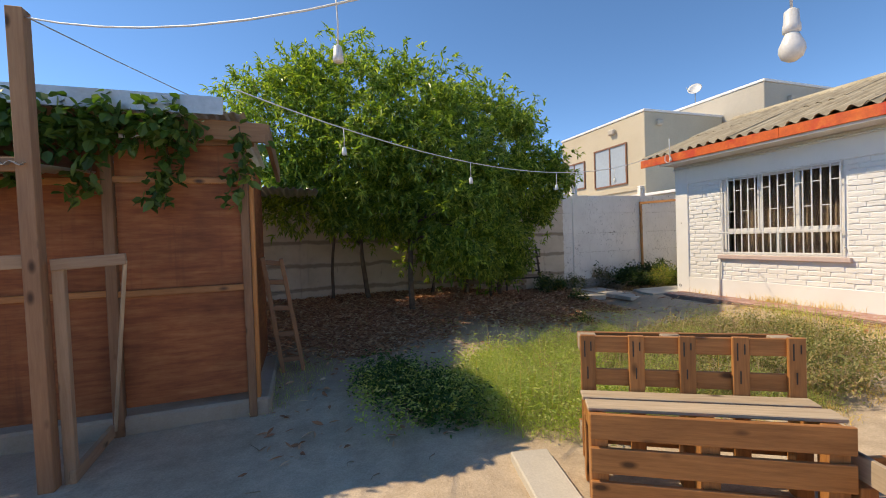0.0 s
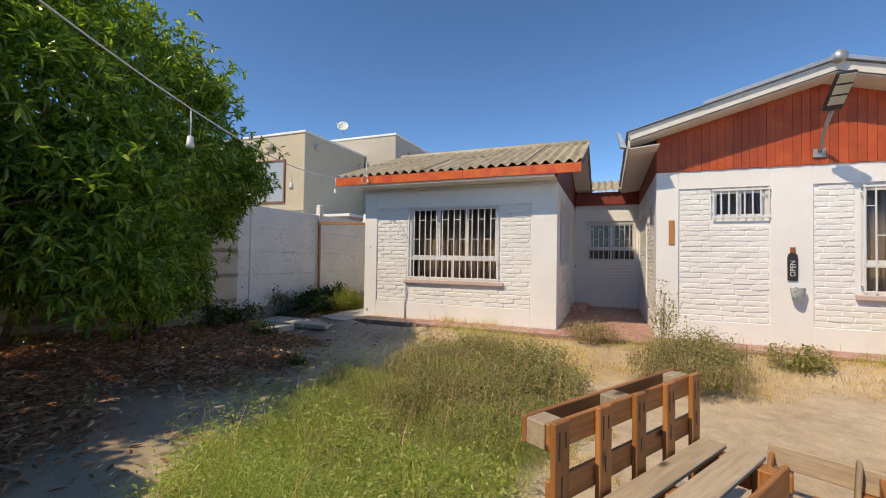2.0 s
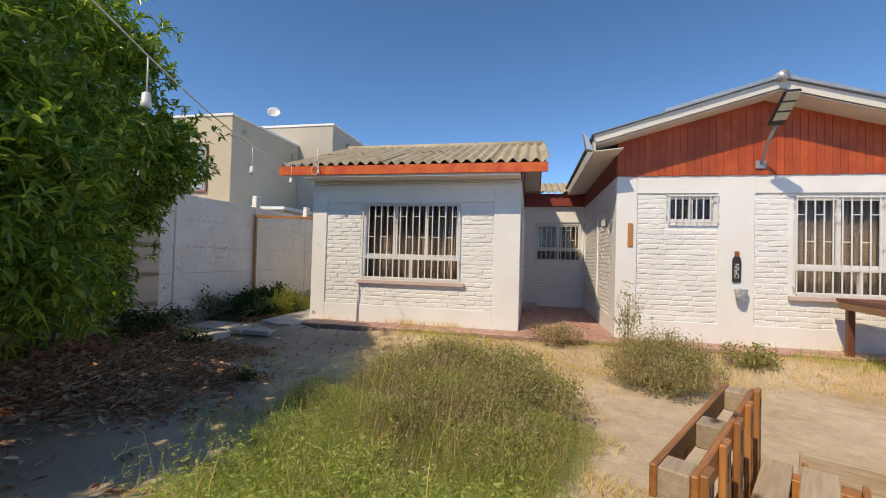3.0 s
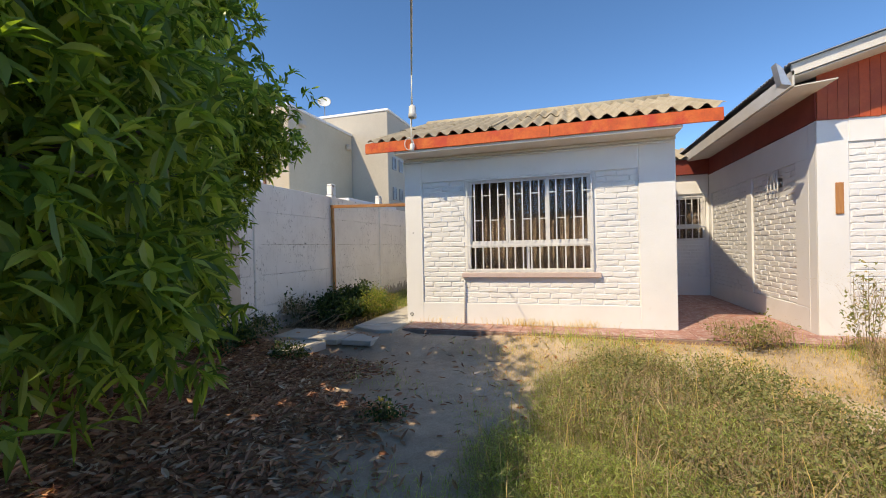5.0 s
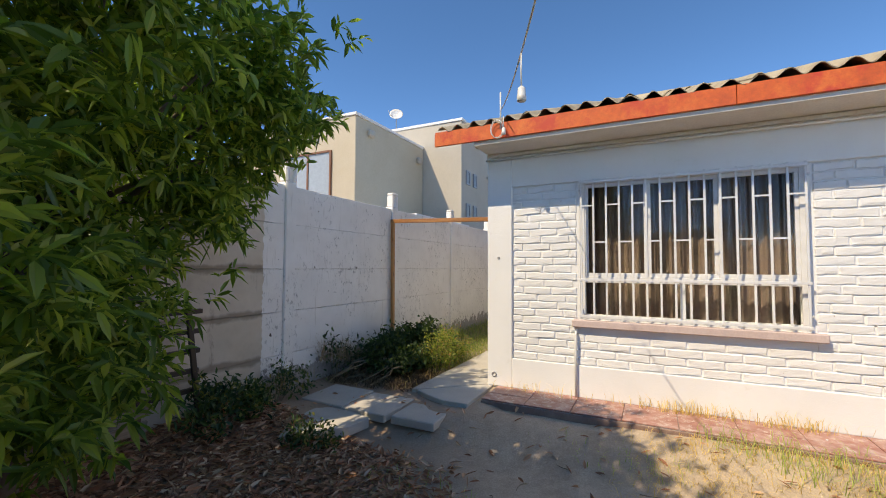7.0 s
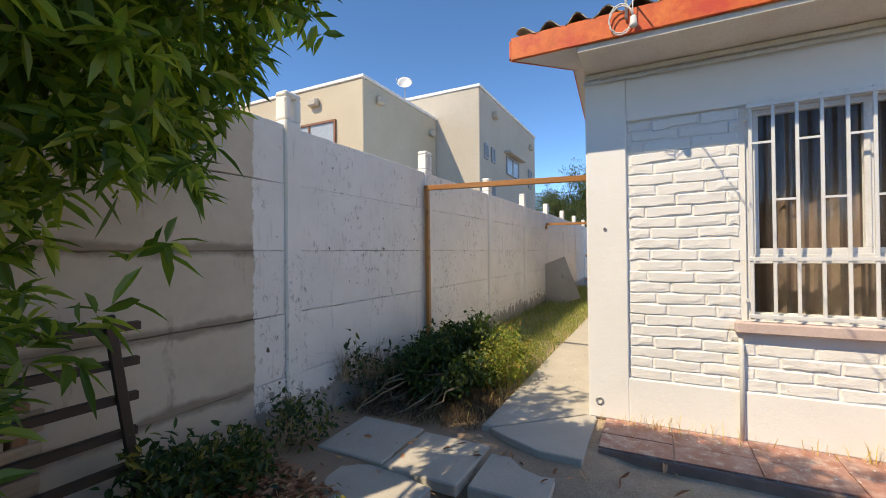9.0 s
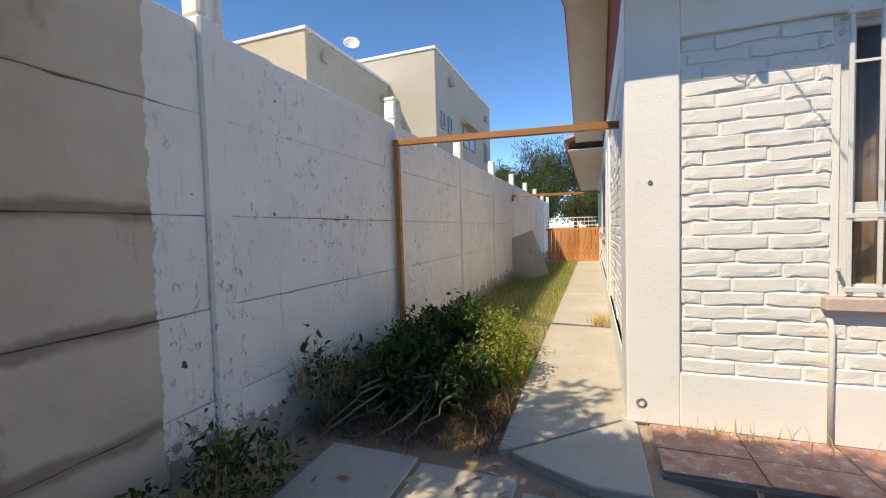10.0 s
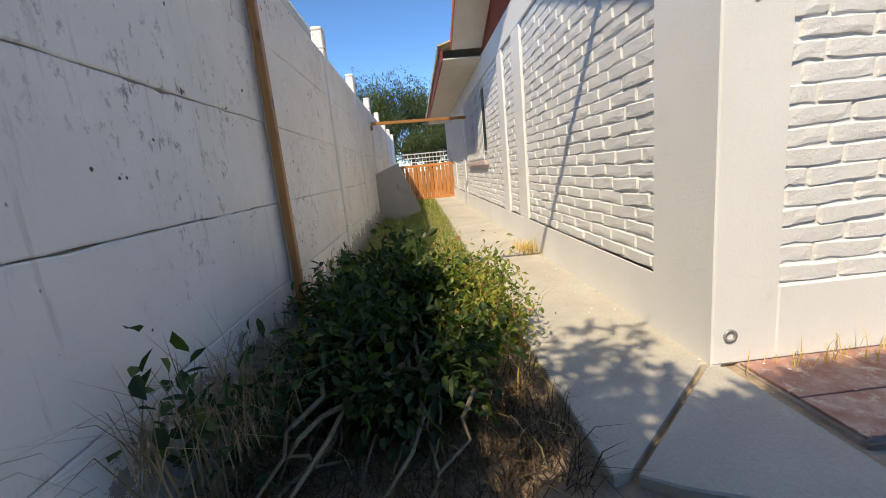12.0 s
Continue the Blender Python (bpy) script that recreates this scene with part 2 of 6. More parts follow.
M_STRAW = leaf("dry_grass", [(0.0, (0.50, 0.34, 0.12)), (0.5, (0.68, 0.48, 0.19)), (0.85, (0.78, 0.60, 0.30)), (1.0, (0.40, 0.36, 0.12))], 0.8, 0.3)
M_LITTER = leaf("fallen_leaf", [(0.0, (0.26, 0.11, 0.06)), (0.5, (0.48, 0.22, 0.12)), (0.85, (0.64, 0.38, 0.24)), (1.0, (0.76, 0.58, 0.42))], 0.8, 0.1)
M_VINE = leaf("vine_leaf", [(0.0, (0.03, 0.08, 0.015)), (0.6, (0.07, 0.15, 0.03)), (1.0, (0.14, 0.22, 0.05))], 0.45, 0.35)
M_FARLEAF = leaf("far_leaf", [(0.0, (0.04, 0.07, 0.02)), (0.6, (0.07, 0.11, 0.035)), (1.0, (0.13, 0.15, 0.06))], 0.6, 0.3)


def glass():
    m, nt, b = blank("window_glass")
    b.inputs["Base Color"].default_value = (0.9, 0.95, 0.95, 1)
    b.inputs["Roughness"].default_value = 0.02
    b.inputs["Transmission Weight"].default_value = 1.0
    b.inputs["IOR"].default_value = 1.3
    return m


M_GLASS = glass()


# ---- building helpers ----
def finish(name, bm, material, parent=None, label="", smooth=False):
    me = bpy.data.meshes.new(name)
    bm.to_mesh(me)
    bm.free()
    me.materials.append(material)
    if smooth:
        me.shade_smooth()
    ob = new(name, me)
    if parent is not None:
        ob.parent = parent
    if label:
        ob["label"] = label
    return ob


def part(name, bm, material, parent, label=""):
    return finish(name, bm, material, parent, label)


def box(bm, x0, x1, y0, y1, z0, z1, bevel=0.0):
    t = bmesh.new()
    bmesh.ops.create_cube(t, size=1.0)
    for v in t.verts:
        v.co = Vector(((x0 + x1) / 2 + v.co.x * (x1 - x0), (y0 + y1) / 2 + v.co.y * (y1 - y0), (z0 + z1) / 2 + v.co.z * (z1 - z0)))
    if bevel:
        bmesh.ops.bevel(t, geom=t.edges[:], offset=bevel, segments=1, affect="EDGES")
    me = bpy.data.meshes.new("t")
    t.to_mesh(me)
    t.free()
    bm.from_mesh(me)
    bpy.data.meshes.remove(me)
    return bm


def boxes(*many, bevel=0.0):
    bm = bmesh.new()
    for b in many:
        box(bm, *b, bevel=bevel)
    return bm


def beam_mesh(length, w, h, bevel=0.004):
    """A plank along x from 0 to length, w across y, h across z, its ends a little uneven."""
    bm = boxes((0, length, -w / 2, w / 2, -h / 2, h / 2), bevel=bevel)
    return bm


def aim(a, b, roll=0.0):
    """The pose that lays a plank's x axis from a to b."""
    a, b = Vector(a), Vector(b)
    x = (b - a).normalized()
    up = Vector((0, 0, 1)) if abs(x.z) < 0.95 else Vector((0, 1, 0))
    y = up.cross(x).normalized()
    z = x.cross(y)
    m = Matrix((x, y, z)).transposed().to_4x4()
    return Matrix.Translation(a) @ m @ Matrix.Rotation(radians(roll), 4, "X")


def plank(name, a, b, w, h, material, parent=None, label="", roll=0.0, bevel=0.004):
    ob = finish(name, beam_mesh((Vector(b) - Vector(a)).length, w, h, bevel), material, parent, label)
    ob.matrix_basis = aim(a, b, roll)
    return ob


def tube(name, points, radius, material, parent=None, sides=8, label="", taper=None):
    """A round bar along points, as a mesh."""
    bm = bmesh.new()
    pts = [Vector(p) for p in points]
    rings = []
    for i, p in enumerate(pts):
        d = (pts[min(i + 1, len(pts) - 1)] - pts[max(i - 1, 0)]).normalized()
        side = d.orthogonal().normalized() if i == 0 else (side - d * side.dot(d)).normalized()
        other = d.cross(side)
        r = radius if taper is None else radius + (taper - radius) * i / (len(pts) - 1)
        rings.append([bm.verts.new(p + r * (side * math.cos(a) + other * math.sin(a))) for a in (2 * math.pi * k / sides for k in range(sides))])
    for r0, r1 in zip(rings, rings[1:]):
        for k in range(sides):
            bm.faces.new((r0[k], r0[(k + 1) % sides], r1[(k + 1) % sides], r1[k]))
    bm.faces.new(rings[0][::-1])
    bm.faces.new(rings[-1])
    return finish(name, bm, material, parent, label, True)


def lathe(name, profile, material, parent=None, sides=20, label=""):
    """A turned body from (radius, height) pairs."""
    bm = bmesh.new()
    rings = [[bm.verts.new((r * math.cos(a), r * math.sin(a), z)) for a in (2 * math.pi * k / sides for k in range(sides))] for r, z in profile]
    for r0, r1 in zip(rings, rings[1:]):
        for k in range(sides):
            bm.faces.new((r0[k], r0[(k + 1) % sides], r1[(k + 1) % sides], r1[k]))
    bm.faces.new(rings[0][::-1])
    bm.faces.new(rings[-1])
    return finish(name, bm, material, parent, label, True)


def empty(name, m=None):
    ob = new(name)
    if m is not None:
        ob.matrix_basis = m
    return ob


def structure(ob, label="", category=""):
    return tagged(ob, label, category, kind="structure")


def raw_mesh(name, verts, faces, material, parent=None):
    me = bpy.data.meshes.new(name)
    me.from_pydata(verts, [], faces)
    me.materials.append(material)
    ob = new(name, me)
    if parent is not None:
        ob.parent = parent
    return ob


RNG = np.random.default_rng(7)


def unit(v):
    return v / np.maximum(np.linalg.norm(v, axis=-1, keepdims=True), 1e-9)


def leaves(name, base, way, length, width, material, parent=None, droop=0.25, fold=0.25):
    """Folded pointed leaves from base points along way, each of four triangles."""
    n = len(base)
    way = unit(way)
    ref = unit(RNG.normal(size=(n, 3)) * 0.5 + np.array([0, 0, 1.0]))
    side = unit(np.cross(way, ref))
    up = np.cross(side, way)
    L, W = length[:, None], width[:, None]
    down = np.array([0, 0, 1.0]) * L * droop
    rows = [base]
    for q, w in ((0.28, 0.82), (0.62, 0.9)):
        mid = base + way * L * q - down * q * q
        rows += [mid + side * W / 2 * w + up * W * fold * w, mid, mid - side * W / 2 * w + up * W * fold * w]
    rows.append(base + way * L - down)
    v = np.stack(rows, 1).reshape(-1, 3)
    k = np.arange(n)[:, None] * 8
    f = np.concatenate([k + np.array(t) for t in ((0, 2, 1), (0, 3, 2), (1, 2, 5), (1, 5, 4), (2, 3, 6), (2, 6, 5), (4, 5, 7), (5, 6, 7))])
    return raw_mesh(name, v.tolist(), f.tolist(), material, parent)


def blades(name, base, height, lean, width, material, parent=None):
    """Grass blades that bend over, of three triangles each."""
    n = len(base)
    a = RNG.uniform(0, 2 * np.pi, n)
    out = np.stack([np.cos(a), np.sin(a), np.zeros(n)], 1)
    side = np.stack([-np.sin(a), np.cos(a), np.zeros(n)], 1) * width[:, None] / 2
    up = np.array([0, 0, 1.0])
    mid = base + up * height[:, None] * 0.6 + out * (lean * height)[:, None] * 0.35
    tip = base + up * height[:, None] * (1 - 0.3 * lean)[:, None] + out * (lean * height)[:, None]
    v = np.stack([base - side, base + side, mid - side * 0.8, mid + side * 0.8, tip], 1).reshape(-1, 3)
    k = np.arange(n)[:, None] * 5
    f = np.concatenate([k + np.array(t) for t in ((0, 1, 3), (0, 3, 2), (2, 3, 4))])
    return raw_mesh(name, v.tolist(), f.tolist(), material, parent)


def step(a, b, x):
    t = np.clip((x - a) / (b - a), 0, 1)
    return t * t * (3 - 2 * t)


def ground_height(x, y):
    """The yard's earth: level where one walks, banked up towards the boundary wall."""
    x, y = np.asarray(x, float), np.asarray(y, float)
    west = 1 - step(2.5, 5.0, x)
    h = 0.36 * step(3.2, 8.1, y) * west + 0.17 * step(6.6, 8.0, y) * (1 - west)
    h = h + 0.155 * step(5.7, 6.45, x) * (1 - 0.15 * step(4.3, 5.2, y)) * (1 - step(6.2, 7.2, y))
    h = h + (0.16 - 0.16 * step(7.3, 8.0, y)) * step(5.7, 6.5, x) * step(5.9, 6.4, y)
    cap = step(5.4, 6.0, x) * step(5.7, 6.3, y)
    h = h * (1 - cap) + np.minimum(h, 0.15) * cap
    h = h * (1 - step(8.3, 8.6, y))
    h = h + 0.018 * np.sin(2.3 * x + 0.7 * y) * np.sin(1.7 * y - 0.4 * x) + 0.008 * np.sin(7.1 * x + 3.0 * y) * np.sin(6.3 * y - 2.0 * x)
    return h


# ---- ground ----
def build_ground():
    xs = np.concatenate([[-3000, -400, -80, -25, -12], np.linspace(-8, 9, 140), np.linspace(9.4, 24, 30), [30, 60, 150, 500, 3000]])
    ys = np.concatenate([[-3000, -400, -80, -25, -12], np.linspace(-8, 8.8, 140), [10, 14, 20, 40, 120, 500, 3000]])
    gx, gy = np.meshgrid(xs, ys)
    inside = ((gx > -8.1) & (gx < 24.1) & (gy > -8.1) & (gy < 8.9)).astype(float)
    gz = ground_height(gx, gy) * inside
    nx = len(xs)
    v = np.stack([gx, gy, gz], -1).reshape(-1, 3)
    f = [(j * nx + i, j * nx + i + 1, (j + 1) * nx + i + 1, (j + 1) * nx + i) for j in range(len(ys) - 1) for i in range(nx - 1)]
    ob = raw_mesh("ground", v.tolist(), f, M_EARTH)
    ob.data.shade_smooth()
    return structure(ob, "dry sandy earth of a neglected yard", "ground")


build_ground()


# ---- house ----
FX, BASE = 7.06, 0.2          # the facades' plane and the patio's height
NORTH, SOUTH, MAIN = 6.24, 2.55, 1.09   # alley side, courtyard side, main house's side


def facade(name, label, rects, holes, core, kind):
    """A rendered wall: a core with openings and raised bands that frame the brick panels. Rects are (u0, u1, z0, z1)."""
    bm = bmesh.new()
    u0, u1, z0, z1 = core
    cuts_u = sorted({u0, u1, *[h[k] for h in holes for k in (0, 1)]})
    cuts_z = sorted({z0, z1, *[h[k] for h in holes for k in (2, 3)]})
    for a, b in zip(cuts_u, cuts_u[1:]):
        for c, d in zip(cuts_z, cuts_z[1:]):
            mu, mz = (a + b) / 2, (c + d) / 2
            if not any(h[0] < mu < h[1] and h[2] < mz < h[3] for h in holes):
                box(bm, a, b, 0.03, 0.18, c, d)
    for r in rects:
        box(bm, r[0], r[1], 0.0, 0.031, r[2], r[3], bevel=0.006)
    bmesh.ops.remove_doubles(bm, verts=bm.verts[:], dist=0.0005)
    ob = finish(name, bm, M_WHITE)
    ob.matrix_basis = kind
    return structure(ob, label, "wall")


def face_west(x, y):
    """Wall poses: local x runs along the wall, local -y looks out of it."""
    return Matrix.Translation((x, y, 0)) @ Matrix.Rotation(radians(-90), 4, "Z")


def face_north(x, y):
    return Matrix.Translation((x, y, 0)) @ Matrix.Rotation(radians(180), 4, "Z")


def face_south(x, y):
    return Matrix.Translation((x, y, 0))


# small wing, front: u runs from the alley corner towards the courtyard
W_F = face_west(FX, NORTH)
wall_front = facade("wall_front", "white rendered front wall of the small wing with a brick panel",
                    [(0, 0.265, BASE, 2.66), (3.26, 3.69, BASE, 2.66), (0.265, 3.26, BASE, 0.505), (0.265, 3.26, 2.30, 2.66)],
                    [(0.95, 2.70, 0.95, 2.32)], (0, 3.69, 0, 2.66), W_F)
# alley side: u runs from the far end to the front corner
ALLEY = 13.0
W_A = face_north(FX + ALLEY, NORTH)


def ua(x):
    return FX + ALLEY - x


wall_alley = facade("wall_alley", "white rendered alley wall with brick panels between pilasters",
                    [(0, ALLEY - 0.186, BASE, 0.485), (0, ALLEY - 0.186, 2.36, 2.64), (ua(7.47), ALLEY - 0.186, 0.485, 2.36), (ua(10.12), ua(9.78), 0.485, 2.36),
                     (ua(10.92), ua(10.63), 0.485, 2.36), (ua(15.4), ua(15.1), 0.485, 2.36), (ua(17.6), ua(17.3), 0.485, 2.36), (0, 0.3, 0.485, 2.36)],
                    [(ua(14.4), ua(12.15), 1.15, 2.36)], (0, ALLEY - 0.186, 0, 2.64), W_A)
structure(finish("trim_corner", boxes((7.064, 7.47, 6.2, 6.2445, 0.19, 2.64), (7.47, 20.0, 6.2, 6.2445, 0.19, 0.485)), M_WHITE), "smooth white render on the house corner and plinth", "trim")
# courtyard side of the small wing: u runs from the front corner inwards
W_C = face_south(FX, SOUTH)
wall_courtyard = facade("wall_courtyard", "white rendered courtyard wall with a barred window and a door",
                        [(0.186, 0.45, BASE, 2.66), (2.15, 3.94, BASE, 2.66), (0.45, 2.15, BASE, 0.62), (0.45, 2.15, 2.4, 2.66)],
                        [(0.5, 2.1, 1.24, 2.36)], (0.186, 3.94, 0, 2.66), W_C)
# main house's facade: u runs southwards from its corner
W_M = face_west(FX, MAIN)
wall_main = facade("wall_main", "white rendered main facade with brick panels",
                   [(0, 0.30, BASE, 2.70), (1.42, 1.90, BASE, 2.70), (4.6, 6.1, BASE, 2.70), (0.30, 1.42, BASE, 0.5), (1.90, 4.6, BASE, 0.5), (0.30, 1.42, 2.43, 2.70), (1.90, 4.6, 2.43, 2.70)],
                   [(0.72, 1.42, 1.97, 2.43), (2.40, 4.10, 0.96, 2.41)], (0, 6.1, 0, 2.70), W_M)
# main house's side towards the courtyard: u runs from the inner end to the corner
W_S = face_north(FX + 3.94, MAIN)
wall_side = facade("wall_side", "white rendered side wall with brick panels in the courtyard",
                   [(0, 3.754, BASE, 0.5), (0, 3.754, 2.3, 2.70), (3.45, 3.754, 0.5, 2.3), (1.9, 2.1, 0.5, 2.3), (0, 0.15, 0.5, 2.3)],
                   [(2.7, 3.05, 1.98, 2.3)], (0, 3.754, 0, 2.70), W_S)
# inner wing across the courtyard's end
W_I = face_west(FX + 3.94, SOUTH)
wall_inner = facade("wall_inner", "white rendered wall across the courtyard's end",
                    [(0, 1.46, BASE, 0.6), (0, 1.46, 2.32, 2.72), (0, 0.24, 0.6, 2.32), (1.40, 1.46, 0.6, 2.32)],
                    [(0.30, 1.40, 1.35, 2.30)], (0, 1.46, 0, 2.72), W_I)

# plain outer walls that close the house and the yard, and the rooms' ceilings
for nm, b in (("wall_back", (20.0, 20.15, -5.0, 6.2, 0, 2.64)), ("wall_house_south", (7.3, 20.0, -5.15, -5.0, 0, 2.64)),
              ("wall_yard_west", (-7.2, -7.0, -7.0, 8.3, -0.1, 2.3)), ("wall_yard_south", (-7.0, 7.0, -7.2, -7.0, -0.1, 2.3)), ("wall_yard_corner", (6.8, 7.0, -7.0, -5.1, -0.1, 2.3))):
    structure(finish(nm, boxes(b), M_WHITE), "plain white wall", "wall")
structure(finish("ceiling", boxes((7.2, 11.1, 2.72, 6.03, 2.67, 2.7), (7.25, 20, -5, 0.9, 2.71, 2.75), (11.19, 20, 0.9, 6.0, 2.73, 2.76)), M_ROOM), "plain ceiling over the rooms", "ceiling")
structure(finish("room_floor", boxes((7.25, 11, 2.74, 6.04, 0.05, 0.21), (7.25, 20, -5, 0.9, 0.05, 0.2), (11.2, 20, 0.9, 6.0, 0.05, 0.205)), M_ROOM), "plain floor inside the rooms", "floor")


# ---- roofs ----
def wavy_sheet(name, width, length, material, parent, wave=0.177, amp=0.029, thick=0.007, seed=0):
    """A corrugated sheet: waves across x, length along y, rising nowhere; the pose gives the slope."""
    r = random.Random(seed)
    n = max(8, int(width / wave * 10))
    lift, tip = r.uniform(-0.006, 0.006), r.uniform(-0.012, 0.012)
    bm = bmesh.new()
    rows = []
    ny = 4
    for j in range(ny + 1):
        y = length * j / ny
        for lay in (0, 1):
            rows.append([bm.verts.new((width * i / n, y + (r.uniform(-0.006, 0.006) if j == 0 and lay == 0 else 0), amp * math.sin(2 * math.pi * width * i / n / wave) * (1 + 0.12 * math.sin(i * 0.31 + seed)) + (lift + tip * (i / n - 0.5)) * min(1, amp * 40) - lay * thick + r.uniform(-0.0015, 0.0015))) for i in range(n + 1)])
    top, low = rows[0::2], rows[1::2]
    for a, b in zip(top, top[1:]):
        for i in range(n):
            bm.faces.new((a[i], a[i + 1], b[i + 1], b[i]))
    for a, b in zip(low, low[1:]):
        for i in range(n):
            bm.faces.new((b[i], b[i + 1], a[i + 1], a[i]))
    for i in range(n):
        bm.faces.new((low[0][i], low[0][i + 1], top[0][i + 1], top[0][i]))
        bm.faces.new((top[-1][i], top[-1][i + 1], low[-1][i + 1], low[-1][i]))
    for j in range(ny):
        bm.faces.new((top[j][0], top[j + 1][0], low[j + 1][0], low[j][0]))
        bm.faces.new((low[j][n], low[j + 1][n], top[j + 1][n], top[j][n]))
    ob = finish(name, bm, material, parent)
    return ob


def slope_pose(p, along, up):
    """A sheet's pose: x along the eave, y up the slope."""
    x, y = Vector(along).normalized(), Vector(up).normalized()
    z = x.cross(y)
    return Matrix.Translation(p) @ Matrix((x, y, z)).transposed().to_4x4()


EAVE_X, EAVE_Z, RIDGE_X, RIDGE_Z = 6.60, 2.875, 9.25, 3.84
small_roof = structure(empty("roof_small_wing"), "weathered corrugated fibre-cement roof over the small wing", "roof")
for side, ex in ((1, EAVE_X), (-1, 2 * RIDGE_X - EAVE_X)):
    up = Vector((side * (RIDGE_X - EAVE_X), 0, RIDGE_Z - EAVE_Z))
    y0, k = 2.16, 0
    while y0 < 6.5:
        w = min(0.92, 6.70 - y0)
        for row in range(2):
            a = 0.0 if row == 0 else 0.49
            start = Vector((ex, y0 if side < 0 else y0 + w, EAVE_Z)) + up * a + Vector((0, 0, 0.012 * row + 0.006 * (k % 2)))
            sh = wavy_sheet("sheet", w + 0.03, up.length * (0.52 if row == 0 else 0.51), M_CEMENT, small_roof, seed=k * 2 + row)
            sh.matrix_basis = slope_pose(start, (0, -side, 0), up)
        y0 += 0.885
        k += 1
ridge_cap = tube("ridge_cap", [(RIDGE_X, y, RIDGE_Z - 0.02) for y in (2.16, 4.3, 6.6)], 0.09, M_CEMENT, small_roof, 12)


def sloped_board(name, pts, thick, way, material, parent=None, label=""):
    """A flat board: a polygon of corner points with thickness along way."""
    bm = bmesh.new()
    a = [bm.verts.new(p) for p in pts]
    b = [bm.verts.new(Vector(p) + Vector(way) * thick) for p in pts]
    bm.faces.new(a)
    bm.faces.new(b[::-1])
    for i in range(len(pts)):
        j = (i + 1) % len(pts)
        bm.faces.new((a[j], a[i], b[i], b[j]))
    bmesh.ops.recalc_face_normals(bm, faces=bm.faces[:])
    return finish(name, bm, material, parent, label)


def roof_line(x):
    return EAVE_Z - 0.045 + (RIDGE_Z - EAVE_Z) * (1 - abs(x - RIDGE_X) / (RIDGE_X - EAVE_X))


# orange fascia on the front eave, in two lengths with a joint, and the soffit behind it
for a, b in ((2.15, 4.06), (4.064, 6.66)):
    part("fascia", boxes((6.612, 6.638, a, b, 2.70, 2.85), bevel=0.003), M_ORANGE, small_roof, "orange painted fascia board")
part("soffit", boxes((6.638, 7.07, 2.56, 6.23, 2.664, 2.70)), M_SOFFIT, small_roof, "white soffit board")
part("soffit_trim", boxes((7.02, 7.06, 2.55, 6.24, 2.625, 2.66), bevel=0.004), M_SOFFIT, small_roof)
for y_in, y_out in ((2.55, 2.18), (6.24, 6.68)):
    for s in (-1, 1):
        xe = RIDGE_X + s * (RIDGE_X - EAVE_X - 0.04)
        sloped_board("verge_soffit", [(xe, y_in, roof_line(xe) - 0.12), (RIDGE_X, y_in, roof_line(RIDGE_X) - 0.12), (RIDGE_X, y_out, roof_line(RIDGE_X) - 0.12), (xe, y_out, roof_line(xe) - 0.12)], 0.012, (0, 0, -1), M_SOFFIT, small_roof)
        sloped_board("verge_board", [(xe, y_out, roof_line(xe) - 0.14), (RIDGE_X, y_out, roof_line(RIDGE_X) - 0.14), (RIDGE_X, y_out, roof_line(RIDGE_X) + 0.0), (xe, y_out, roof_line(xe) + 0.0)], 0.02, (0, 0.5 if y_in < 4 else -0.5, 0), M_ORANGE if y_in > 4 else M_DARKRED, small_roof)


def board_gable(name, label, p0, along, out, length, top_at, z0, width=0.098, material=None):
    """Upright boards under a roof slope, each its own board."""
    holder = structure(empty(name), label, "gable")
    n = int(length / width)
    for i in range(n):
        a, b = i * width + 0.002, (i + 1) * width - 0.002
        za, zb = top_at(a), top_at(b)
        if min(za, zb) < z0 + 0.03:
            continue
        base = Vector(p0)
        d, o = Vector(along), Vector(out)
        dz = 0.004 * ((i * 7) % 3)
        sloped_board("board", [base + d * a + Vector((0, 0, z0 - dz)), base + d * b + Vector((0, 0, z0 - dz)), base + d * b + Vector((0, 0, zb)), base + d * a + Vector((0, 0, za))], 0.018, o, material or M_RED, holder)
    return holder


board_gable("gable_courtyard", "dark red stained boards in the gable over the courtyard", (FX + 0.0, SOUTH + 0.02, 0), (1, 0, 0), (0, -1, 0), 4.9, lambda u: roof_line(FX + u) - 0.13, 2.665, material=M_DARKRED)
board_gable("gable_alley", "red-brown boards in the gable over the alley", (FX + 0.0, NORTH - 0.03, 0), (1, 0, 0), (0, 1, 0), 4.9, lambda u: roof_line(FX + u) - 0.13, 2.645, material=M_DARKRED)

# far alley roof: a lower eave that runs on along the alley
far_roof = structure(empty("roof_far_wing"), "corrugated roof with white soffit along the alley", "roof")
part("soffit", boxes((11.9, 20.3, 6.2, 6.80, 2.60, 2.615)), M_SOFFIT, far_roof)
part("fascia", boxes((11.9, 20.3, 6.80, 6.825, 2.58, 2.74)), M_DARKRED, far_roof, "rust-red fascia board")
for k in range(10):
    sh = wavy_sheet("sheet", 0.9, 1.4, M_CEMENT, far_roof, seed=60 + k)
    sh.matrix_basis = slope_pose((11.86 + 0.86 * k + 0.0, 6.86, 2.78), (1, 0, 0), (0, -1, 0.3)) @ Matrix.Scale(-1, 4, (0, 0, 1))

# main house: gable to the yard
M_PEAK_Y, M_PEAK_Z, M_SLOPE, VX = -0.90, 3.93, 0.285, 6.63


def main_line(y):
    return M_PEAK_Z - M_SLOPE * abs(y - M_PEAK_Y)


